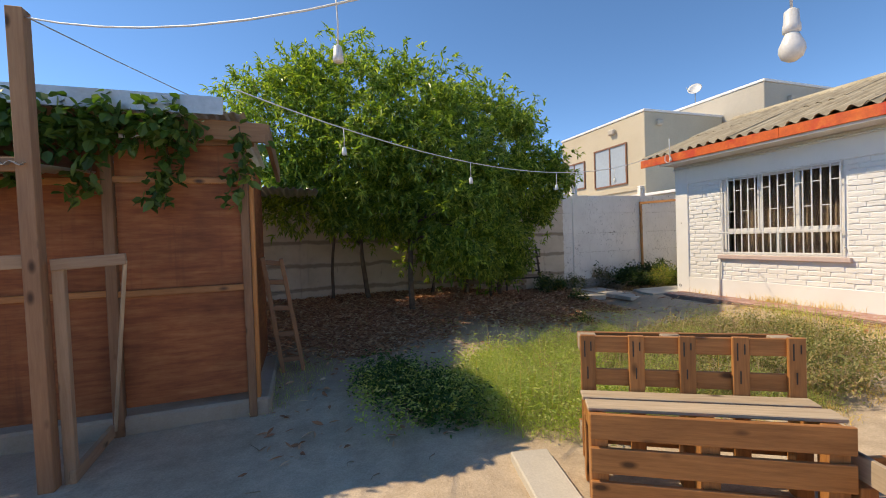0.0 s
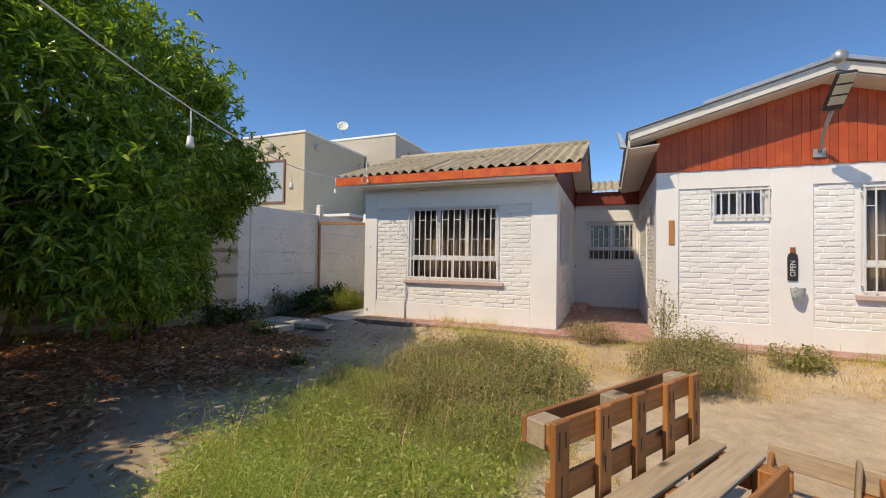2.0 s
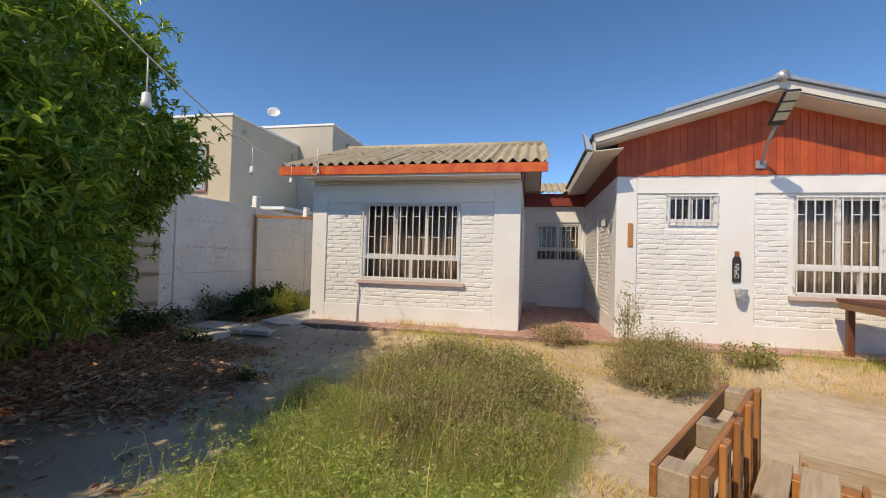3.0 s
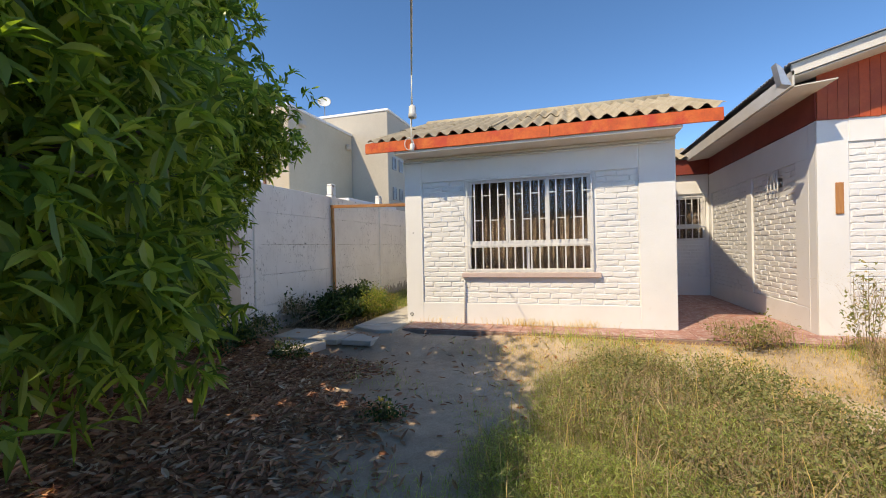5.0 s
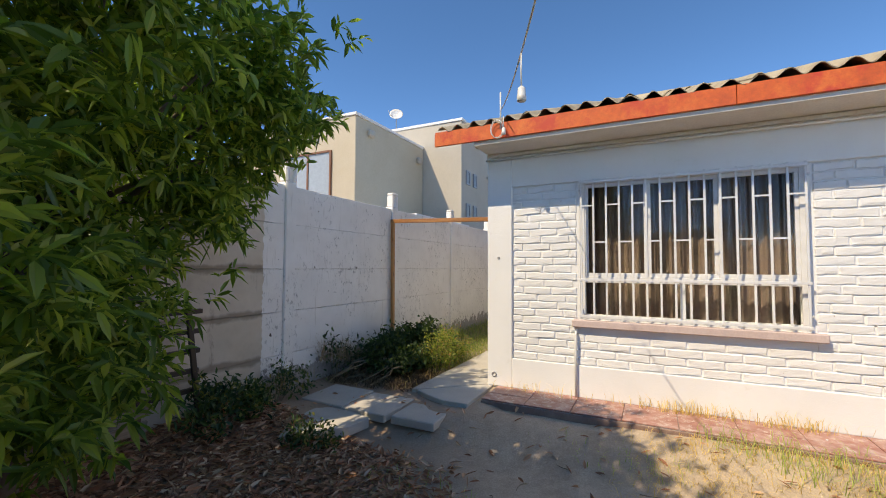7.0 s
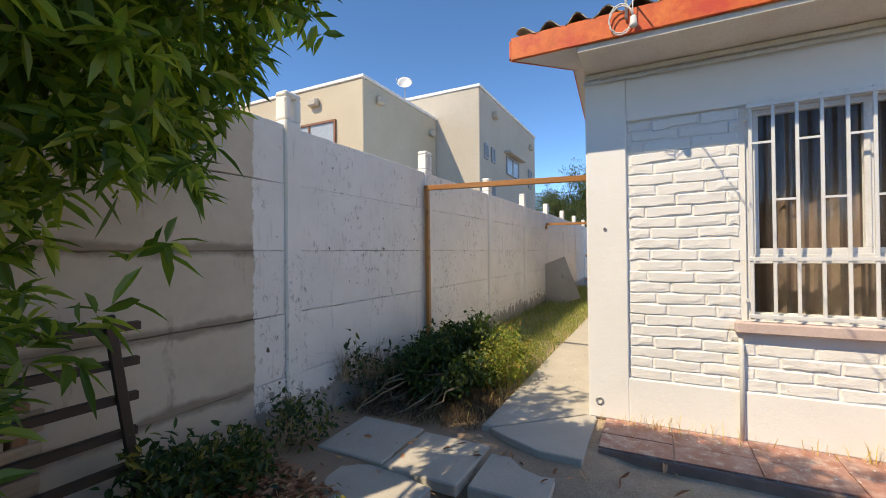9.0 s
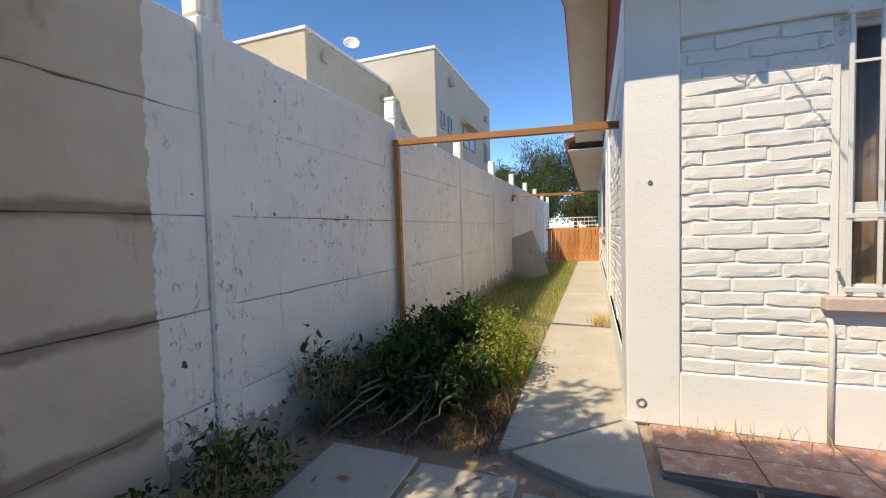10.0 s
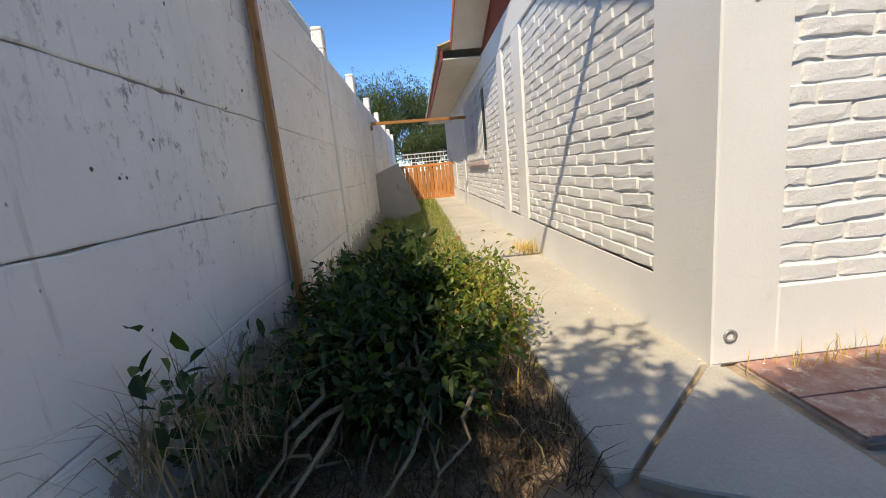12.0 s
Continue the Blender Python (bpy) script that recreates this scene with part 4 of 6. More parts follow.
far_tree(33, 7.4, 7.0, 3.0, 3, 1100, "tall airy tree with sparse grey-green leaves beyond the gate")
far_tree(36, 11.5, 7.4, 2.6, 8, 1500, "dense dark green tree behind the neighbours")
far_tree(29, 6.6, 3.6, 1.6, 15, 700, "low leafy street tree beyond the gate")
far_tree(31, 9.2, 4.6, 1.8, 16, 900, "leafy street tree beyond the gate")
far_tree(38, 4.5, 6.0, 2.6, 5, 900, "airy street tree beyond the gate")
for k, (dz, dy) in enumerate(((6.2, 0.0), (6.5, 0.3), (5.8, 0.6))):
    tagged(tube("power_line", [(40 + 0.3 * k, 40, dz + 0.8), (39 + 0.3 * k, 12, dz - 0.2), (38 + 0.3 * k, -30, dz + 0.6)], 0.02, M_BLACK), "black overhead power line across the street", "cable", "power lines")

# ---- yard trees ----
CROWN = ((-0.12, 7.0, 3.2, 0.95, 1.0, 1.05), (0.8, 6.9, 3.3, 1.15, 1.1, 1.25), (1.9, 6.9, 3.2, 1.15, 1.1, 1.2), (2.9, 7.0, 3.0, 1.15, 0.95, 1.15), (3.75, 7.1, 2.85, 1.0, 0.75, 1.1),
         (4.66, 7.2, 2.2, 0.54, 0.42, 0.56), (1.9, 5.95, 2.3, 0.9, 0.7, 0.95), (2.7, 6.25, 1.95, 0.8, 0.6, 0.9), (0.8, 6.1, 2.5, 0.9, 0.7, 0.8), (3.2, 7.0, 1.6, 0.7, 0.55, 0.8),
         (3.6, 7.45, 1.5, 0.42, 0.4, 0.55), (2.6, 7.2, 1.6, 1.0, 0.7, 0.85), (0.2, 6.6, 2.2, 0.9, 0.7, 0.6), (2.0, 5.3, 1.65, 0.42, 0.33, 0.5), (4.05, 7.3, 1.2, 0.36, 0.34, 0.5), (4.7, 8.05, 2.85, 0.58, 0.42, 0.42),
         (3.55, 7.0, 1.05, 0.55, 0.45, 0.55), (2.2, 5.2, 1.5, 0.5, 0.42, 0.62), (2.9, 6.3, 1.2, 0.5, 0.45, 0.5), (1.2, 6.6, 1.95, 0.8, 0.7, 0.5), (4.55, 6.95, 2.65, 0.42, 0.4, 0.45))
# each tree: trunk foot, and the crown lobes that belong to it
TREES = (((1.12, 7.62), (0, 1, 8, 12)), ((1.62, 6.42), (2, 6, 13, 17, 19)), ((2.95, 7.35), (3, 7, 11, 18)), ((3.75, 7.55), (4, 5, 9, 10, 14, 15, 16, 20)))


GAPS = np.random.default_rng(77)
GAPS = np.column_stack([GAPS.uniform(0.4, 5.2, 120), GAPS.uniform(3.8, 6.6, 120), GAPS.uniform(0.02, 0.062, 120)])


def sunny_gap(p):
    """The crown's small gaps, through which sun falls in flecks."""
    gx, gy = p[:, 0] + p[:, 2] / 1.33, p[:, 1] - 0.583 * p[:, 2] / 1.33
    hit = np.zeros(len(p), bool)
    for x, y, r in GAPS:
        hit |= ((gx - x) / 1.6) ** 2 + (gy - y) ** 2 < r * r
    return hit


def yard_tree(foot, lobes, seed):
    r = np.random.default_rng(seed)
    fz = float(ground_height(*foot))
    t = tagged(empty("tree", Matrix.Translation((foot[0], foot[1], fz))), "evergreen tree with a thin trunk and dense glossy pointed leaves", "tree", "trees along the boundary wall")
    o = np.array([foot[0], foot[1], fz])
    first = CROWN[lobes[0]]
    fork = Vector((first[0] - o[0], first[1] - o[1], 0)) * 0.12 + Vector((0, 0, 1.6 - fz))
    tube("trunk", limb_points((0, 0, -0.12), fork, 0.03, 7, seed), 0.05, M_BARK, t, 10, taper=0.035)
    for j, k in enumerate(lobes):
        cx, cy, cz, rx, ry, rz = CROWN[k]
        for q in range(3):
            end = Vector((cx, cy, cz)) - Vector(o) + Vector((r.uniform(-0.6, 0.6) * rx, r.uniform(-0.6, 0.6) * ry, r.uniform(-0.2, 0.6) * rz))
            tube("limb", limb_points(fork - Vector((0, 0, 0.12 * q)), end, 0.12, 6, seed * 9 + j * 3 + q), 0.024, M_BARK, t, 6, taper=0.006)
    pts, outs = [], []
    for k in lobes:
        c, rad = np.array(CROWN[k][:3]), np.array(CROWN[k][3:])
        area = (rad[0] * rad[1] + rad[1] * rad[2] + rad[0] * rad[2]) / 3 * 4 * np.pi
        # sprays: small clumps on the lobe's shell, with gaps between them
        m = int(area * 11) + 4
        sd = unit(r.normal(size=(m, 3)))
        sr = r.uniform(0.74, 1.03, m) * (1.0 + 0.10 * np.sin(sd[:, 0] * 7 + k))
        which = r.integers(0, m, int(area * (84 if k == 15 else 170 if k == 5 else 126)))
        n = len(which)
        size = r.uniform(0.12, 0.23, m)[which][:, None]
        p = c + sd[which] * rad * sr[which][:, None] + r.normal(size=(n, 3)) * size * np.array([1, 1, 0.8])
        d = unit(sd[which] * 0.6 + unit(p - (c + sd[which] * rad * (sr[which][:, None] - 0.3))))
        keep = np.ones(n, bool)
        for q, e in enumerate(CROWN):
            if q != k:
                keep &= ((((p - np.array(e[:3])) / np.array(e[3:])) ** 2).sum(1) > 0.5) | (r.uniform(size=n) < 0.15)
        keep &= (p[:, 1] < 8.05) | (p[:, 2] > 2.6)
        # the walked side is kept clear below head height
        keep &= (p[:, 1] > np.interp(p[:, 0], (-1, 1.5, 2.3, 3, 4, 4.8, 5.6), (4.9, 4.8, 4.9, 5.55, 6.6, 7.0, 7.4))) | (p[:, 2] > 2.1)
        keep &= (p[:, 2] < 0.1 + 1.33 * (7.06 - p[:, 0])) | (p[:, 1] - 0.583 * (7.06 - p[:, 0]) > 6.3)
        reach = (p[:, 1] - 6.24) / 0.583
        keep &= ~((p[:, 2] - 1.33 * reach > 0.1) & (p[:, 0] + reach > 7.0))
        keep &= p[:, 0] < 4.05 + 0.65 * (p[:, 2] - 0.55)
        pts.append(p[keep])
        outs.append(unit(d[keep] / rad + np.array([0, 0, 0.35]) + r.normal(size=(int(keep.sum()), 3)) * 0.45))
    p, a = np.concatenate(pts), np.concatenate(outs)
    m = 12
    base = np.repeat(p, m, 0) - np.repeat(a, m, 0) * r.uniform(0, 0.12, (len(p) * m, 1))
    way = np.repeat(a, m, 0) * 0.55 + unit(r.normal(size=(len(p) * m, 3)))
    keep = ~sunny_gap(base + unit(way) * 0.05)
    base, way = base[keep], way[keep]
    leaves("crown", base - o, way, r.uniform(0.06, 0.13, len(base)), r.uniform(0.019, 0.036, len(base)), M_LEAF, t, 0.22)


for k, (foot, lobes) in enumerate(TREES):
    yard_tree(foot, lobes, 31 + k)
for k, (x, y, s) in enumerate(((2.3, 7.55, 0.035), (0.45, 7.7, 0.03), (3.35, 7.1, 0.03))):
    z = float(ground_height(x, y))
    tagged(tube("sapling_trunk", limb_points((x, y, z - 0.1), (x + 0.15, y - 0.1, 2.2), 0.08, 7, 70 + k), s, M_BARK, None, 8, taper=0.02), "thin bare trunk under the dense crown", "trunk", "thin trunks under the crown")

# ---- paving in the alley and stepping slabs ----
def slab(x0, x1, y0, y1, top, tilt=(0, 0), turn=0.0, label="grey concrete paving slab set in the earth"):
    ob = finish("paving_slab", boxes((-(x1 - x0) / 2, (x1 - x0) / 2, -(y1 - y0) / 2, (y1 - y0) / 2, -0.07, 0.0), bevel=0.008), M_SLAB)
    ob.matrix_basis = pose((x0 + x1) / 2, (y0 + y1) / 2, top, tilt[0], tilt[1], turn)
    return tagged(ob, label, "slab", "concrete slabs", "structure")


def broken_slab(pts, top, label):
    """A cast slab with slanting ends."""
    bm = bmesh.new()
    face = bm.faces.new([bm.verts.new((x, y, top)) for x, y in pts])
    out = bmesh.ops.extrude_face_region(bm, geom=[face])
    for v in out["geom"]:
        if isinstance(v, bmesh.types.BMVert):
            v.co.z -= 0.09
    bmesh.ops.recalc_face_normals(bm, faces=bm.faces[:])
    bmesh.ops.bevel(bm, geom=bm.edges[:], offset=0.006, segments=1, affect="EDGES")
    return tagged(finish("paving_slab", bm, M_SLAB), label, "slab", "concrete slabs", "structure")


broken_slab([(9.43, 6.20), (9.43, 6.885), (6.56, 6.885), (6.57, 6.83), (7.085, 6.27), (7.085, 6.20)], 0.203, "pale concrete path slab cracked off slantwise at its end")
broken_slab([(6.555, 6.815), (6.49, 6.72), (6.37, 6.44), (6.37, 6.19), (7.045, 6.19), (7.07, 6.255)], 0.200, "pale broken concrete slab at the house corner")
xs_path = (9.44, 11.75, 14.1, 16.4, 18.7, 20.6)
for k, (a, b) in enumerate(zip(xs_path, xs_path[1:])):
    slab(a + 0.006, b - 0.006, 6.20, 6.88 - 0.004 * k, 0.203 + 0.003 * (k % 2), (0, 0.15 * (-1) ** k), label="pale concrete path slab along the alley wall")
slab(5.92, 6.44, 7.27, 7.78, 0.155, (0.6, -0.8), 1.0)
slab(5.90, 6.40, 6.76, 7.25, 0.153, (-0.6, -0.8), -1.5)
slab(5.92, 6.33, 6.30, 6.72, 0.150, (0.5, 0.5), 2.0)
broken_slab([(5.20, 7.27), (5.62, 6.93), (5.86, 6.90), (5.93, 7.20), (5.90, 7.62), (5.78, 7.66)], 0.125, "pale broken corner slab lying in the earth")
slab(1.02, 1.26, 1.15, 2.2, 0.045, (0.5, 0.4), -12.0, "pale concrete strip beside the pallet bench")

# ---- alley things ----
pole = tagged(empty("timber_prop"), "varnished pine pole and beam between wall and house", "timber frame")
plank("pole", (8.02, 8.10, 0.15), (8.0, 8.10, 2.13), 0.05, 0.045, M_PINE, pole)
plank("beam", (8.0, 8.13, 2.13), (7.93, 6.225, 2.07), 0.045, 0.055, M_PINE, pole)
pole2 = tagged(empty("timber_prop"), "pine beam across the alley between wall and house", "timber frame")
plank("beam", (13.95, 8.13, 2.05), (14.15, 6.225, 2.04), 0.05, 0.055, M_PINE, pole2)
plank("cleat", (13.95, 8.12, 1.93), (13.95, 8.12, 2.02), 0.05, 0.045, M_PINE, pole2)

gate = tagged(empty("picket_gate"), "orange varnished board gate across the alley", "gate")
for k in range(15):
    y0 = 5.98 + 0.124 * k
    plank("board", (18.62, y0 + 0.055, 0.24), (18.62, y0 + 0.055, 1.19 + 0.015 * ((k * 5) % 3)), 0.11, 0.02, M_GATEWOOD, gate, roll=90)
for z in (0.45, 1.235):
    plank("rail", (18.66, 5.95, z), (18.66, 7.88, z), 0.04, 0.08, M_GATEWOOD, gate)
plank("kerb_board", (18.55, 5.95, 0.24), (18.55, 7.5, 0.24), 0.06, 0.10, M_GATEWOOD, gate)
grid = tagged(empty("steel_fence"), "white steel grid fence behind the board gate", "fence")
for k in range(17):
    part("bar", boxes((19.0, 19.02, 5.97 + 0.115 * k, 5.985 + 0.115 * k, 0.15, 1.60)), M_FRAME, grid)
for z in (1.34, 1.47, 1.60):
    part("rail", boxes((18.99, 19.03, 5.95, 7.9, z, z + 0.03)), M_FRAME, grid)
tagged(plank("leaning_board", (13.9, 7.72, 0.16), (13.95, 8.08, 1.12), 0.02, 0.85, M_SLAB, roll=0), "dusty chipboard sheet leaning on the white wall", "board")

# ---- pallet benches ----
def pallet_bench(m, label):
    b = tagged(empty("pallet_bench", m), label, "bench", "pallet benches")
    L = 1.12
    for z in (0.435, 0.265, 0.095):
        plank("front_slat", (0, 0.0, z), (L, 0.0, z), 0.022, 0.128, M_PALLET, b)
    for x in (0.0, 0.5, 1.02):
        plank("block", (x + 0.045, 0.055, 0.02), (x + 0.045, 0.055, 0.478), 0.085, 0.085, M_PALLET, b)
        plank("stringer", (x + 0.045, 0.10, 0.425), (x + 0.045, 0.33, 0.425), 0.08, 0.10, M_PALLET, b)
        plank("back_leg", (x + 0.045, 0.30, 0.0), (x + 0.045, 0.30, 0.37), 0.08, 0.08, M_PALLET, b)
    plank("seat_slat", (-0.01, 0.265, 0.49), (L + 0.0, 0.275, 0.492), 0.105, 0.022, M_WEATHERED, b, "weathered grey seat slat")
    plank("seat_slat", (0.0, 0.125, 0.49), (L + 0.02, 0.135, 0.492), 0.12, 0.022, M_WEATHERED, b, "weathered grey seat slat")
    plank("inner_slat", (0, 0.235, 0.36), (L, 0.235, 0.36), 0.02, 0.09, M_PALLET, b)
    for k in range(5):
        x = 0.04 + 0.26 * k
        slat = plank("back_slat", (x, 0.348, 0.10), (x, 0.348, 0.812), 0.082, 0.022, M_PALLET, b)
        for dx, z0, z1 in ((-0.018, 0.585, 0.68), (0.016, 0.62, 0.675), (-0.004, 0.46, 0.53)):
            part("nail_slot", boxes((z0 + 0.008 * (k % 3), z1, dx - 0.0035, dx + 0.0035, -0.0125, 0.0125)), M_BLACK, slat, "dark nail slot")
    for z in (0.755, 0.565, 0.22):
        plank("back_rail", (0, 0.37, z), (L, 0.37, z), 0.02, 0.095, M_PALLET, b)
        if z != 0.565:
            plank("back_rail", (-0.005, 0.472, z), (L + 0.005, 0.472, z), 0.02, 0.095, M_PALLET, b)
            for x in (0.045, 0.5, 1.045):
                plank("spacer", (x - 0.05, 0.421, z), (x + 0.05, 0.421, z), 0.08, 0.09, M_WEATHERED, b)
    return b


BENCH_TURN = math.degrees(math.atan2(-0.568, 0.931))
pallet_bench(pose(1.277, 1.629, -0.005, 0, 0, BENCH_TURN), "bench made of red-brown stained pallets with grey weathered seat slats")
pallet_bench(pose(2.52, 0.42, -0.01, 0, 0, -97), "pallet bench facing the yard, red-brown stained wood")
low = tagged(empty("pallet", pose(2.15, 0.72, 0.0, 0, 0, -20)), "low pallet table of stained boards on blocks", "pallet")
for y in (0.0, 0.42):
    plank("side_board", (0, y, 0.26), (0.62, y, 0.26), 0.022, 0.11, M_PALLET, low)
for x in (0.02, 0.60):
    plank("end_board", (x, -0.02, 0.28), (x, 0.44, 0.30), 0.022, 0.12, M_WEATHERED, low)
    plank("block", (x, 0.05, 0.0), (x, 0.05, 0.22), 0.08, 0.08, M_PALLET, low)
    plank("block", (x, 0.37, 0.0), (x, 0.37, 0.22), 0.08, 0.08, M_PALLET, low)
plank("upright_board", (0.52, 0.10, 0.02), (0.56, 0.08, 0.38), 0.09, 0.022, M_WEATHERED, low)
plank("bottom_board", (0.0, 0.2, 0.12), (0.62, 0.2, 0.12), 0.10, 0.02, M_PALLET, low)

table = tagged(empty("garden_table", pose(5.62, -1.52, 0.0, 0, 0, -8)), "dark red-brown wooden garden table with thick boards", "table")
M_TABLE = wood("dark_red_table_wood", (0.20, 0.065, 0.035), (0.11, 0.035, 0.02), 0.5)
for k in range(6):
    plank("top_board", (0.0, -0.08 - 0.165 * k, 0.94), (1.25, -0.08 - 0.165 * k, 0.94), 0.155, 0.045, M_TABLE, table)
plank("apron", (0.06, -0.02, 0.87), (1.2, -0.02, 0.87), 0.03, 0.09, M_TIMBER, table)
plank("apron", (0.05, -0.02, 0.87), (0.05, -0.98, 0.87), 0.03, 0.09, M_TIMBER, table)
for x, y in ((0.10, -0.10), (1.12, -0.10), (0.10, -0.9), (1.12, -0.9)):
    plank("leg", (x, y, 0.0), (x, y, 0.87), 0.075, 0.075, M_TABLE, table)
tb2 = tagged(empty("planter_box", pose(4.95, -1.5, 0.0, 0, 0, -10)), "low stained wooden box of planks beside the table", "planter")
for z in (0.12, 0.26, 0.40):
    plank("side_plank", (0, 0, z), (0.9, 0, z), 0.022, 0.12, M_PALLET, tb2)
    plank("side_plank", (0.0, -0.4, z), (0.9, -0.4, z), 0.022, 0.12, M_PALLET, tb2)
    plank("end_plank", (0.0, 0, z), (0.0, -0.4, z), 0.022, 0.12, M_PALLET, tb2)
    plank("end_plank", (0.9, 0, z), (0.9, -0.4, z), 0.022, 0.12, M_PALLET, tb2)

# ---- shed ----
SY = 3.62
shed = tagged(empty("shed"), "ramshackle plywood garden shed with timber frame and vines on its roof", "shed")
for x0, x1, z0, z1 in ((-1.34, -0.47, 0.20, 1.05), (-1.34, -0.47, 1.08, 1.90), (-1.34, -0.47, 1.93, 2.20)):
    p = part("plywood_panel", boxes((0, x1 - x0, 0, 0.012, 0, z1 - z0), bevel=0.002), M_PLY, shed)
    p.location = (x0, SY, z0)
for x0, x1, z0, z1 in ((-4.2, -1.42, 0.12, 1.05), (-4.2, -1.42, 1.08, 1.90), (-4.2, -1.42, 1.93, 2.35)):
    p = part("plywood_panel", boxes((0, x1 - x0, 0, 0.012, 0, z1 - z0), bevel=0.002), M_PLY, shed)
    p.location = (x0, SY + 0.14, z0)
p = part("plywood_panel", boxes((0, 1.6, 0, 0.012, 0, 2.0), bevel=0.002), M_PLY, shed)
p.matrix_basis = pose(-0.47, SY + 0.02, 0.15, 0, 0, 90)
for x, y, w in ((-1.38, SY - 0.01, 0.07), (-0.47, SY - 0.01, 0.06), (-2.8, SY + 0.12, 0.07)):
    plank("post", (x, y, 0.0), (x, y, 2.22), w, 0.06, M_TIMBER, shed)
plank("edge_board", (-0.43, SY + 0.05, 0.05), (-0.42, SY + 0.06, 2.1), 0.03, 0.09, M_GATEWOOD, shed, "yellowed pine edge board")
for z in (1.06, 1.915):
    plank("rail", (-1.36, SY - 0.012, z), (-0.47, SY - 0.012, z), 0.025, 0.05, M_PALLET, shed)
    plank("rail", (-2.8, SY + 0.125, z), (-1.40, SY + 0.125, z), 0.025, 0.05, M_PALLET, shed)
plank("header", (-2.9, SY - 0.10, 2.36), (-0.27, SY - 0.10, 2.28), 0.04, 0.15, M_TIMBER, shed)
plank("header", (-2.9, SY - 0.02, 2.17), (-0.38, SY - 0.02, 2.215), 0.04, 0.04, M_TIMBER, shed)
plank("header_end", (-0.27, SY - 0.12, 2.27), (-0.27, SY + 1.5, 2.20), 0.04, 0.16, M_TIMBER, shed)
for k in range(4):
    sh = wavy_sheet("roof_sheet", 0.78, 2.0, M_ZINC, shed, 0.076, 0.009, 0.003, seed=200 + k)
    sh.matrix_basis = pose(-3.45 + 0.75 * k, SY - 0.22, 2.53 - 0.033 * k, -2.0, 2.5, 0)
part("roof_edge", boxes((-3.5, -0.56, SY - 0.25, SY - 0.235, 2.37, 2.50)), M_ZINC, shed, "pale grey metal roof edge").matrix_basis = pose(0, 0, 0, 0, 0, 0)
plinth = part("plinth", boxes((-4.2, -0.34, SY - 0.02, SY + 1.7, -0.1, 0.14), bevel=0.02), M_CONCRETE, shed, "rough concrete plinth")
# lean-to with a lower roof on the west side
sh = wavy_sheet("roof_sheet", 1.6, 1.5, M_ZINC, shed, 0.076, 0.012, 0.003, seed=300)
sh.matrix_basis = pose(-3.1, SY - 0.75, 1.87, 6, -1, 0)
plank("header", (-3.1, SY - 0.72, 1.83), (-1.5, SY - 0.68, 1.90), 0.04, 0.08, M_TIMBER, shed)
# corrugated roof piece and dark store behind the shed
back = tagged(empty("lean_to"), "rusty corrugated sheet roof between shed and boundary wall, lengthened unseen for its shade", "lean-to")
# only the sheets' end shows; the rest is added to shade the leaf litter
for k in range(4):
    sh = wavy_sheet("roof_sheet", 0.9, 3.1, M_ZINC, back, 0.076, 0.012, 0.003, seed=301 + k)
    sh.matrix_basis = pose(-3.25 + 0.84 * k, SY + 1.35, 2.15 - 0.03 * k, 1.5, 2, 0)
plank("post", (-0.9, SY + 3.6, 0.2), (-0.9, SY + 3.6, 2.1), 0.05, 0.05, M_TIMBER, back)

M_GATEGREY = wood("weathered_gate_wood", (0.46, 0.31, 0.20), (0.30, 0.18, 0.11), 0.8)
yard_gate = tagged(empty("wire_gate"), "rough timber post with a wire-mesh gate standing open", "gate")
plank("gate_post", (-1.49, 2.93, -0.05), (-1.525, 2.95, 2.78), 0.08, 0.085, M_TIMBER, yard_gate)
plank("gate_stile", (-1.405, 2.98, 0.0), (-1.415, 2.98, 1.30), 0.06, 0.045, M_GATEGREY, yard_gate)
plank("gate_rail", (-1.44, 2.955, 1.315), (-1.075, 2.97, 1.335), 0.03, 0.07, M_GATEGREY, yard_gate)
plank("gate_rail", (-1.39, 2.95, 0.045), (-1.42, 3.60, 0.06), 0.035, 0.085, M_GATEGREY, yard_gate)
plank("gate_stile", (-1.08, 2.97, 1.33), (-1.40, 3.58, 0.06), 0.02, 0.03, M_WEATHERED, yard_gate)
plank("gate_rail", (-1.50, 2.95, 1.345), (-2.3, 2.70, 1.32), 0.03, 0.08, M_GATEGREY, yard_gate)


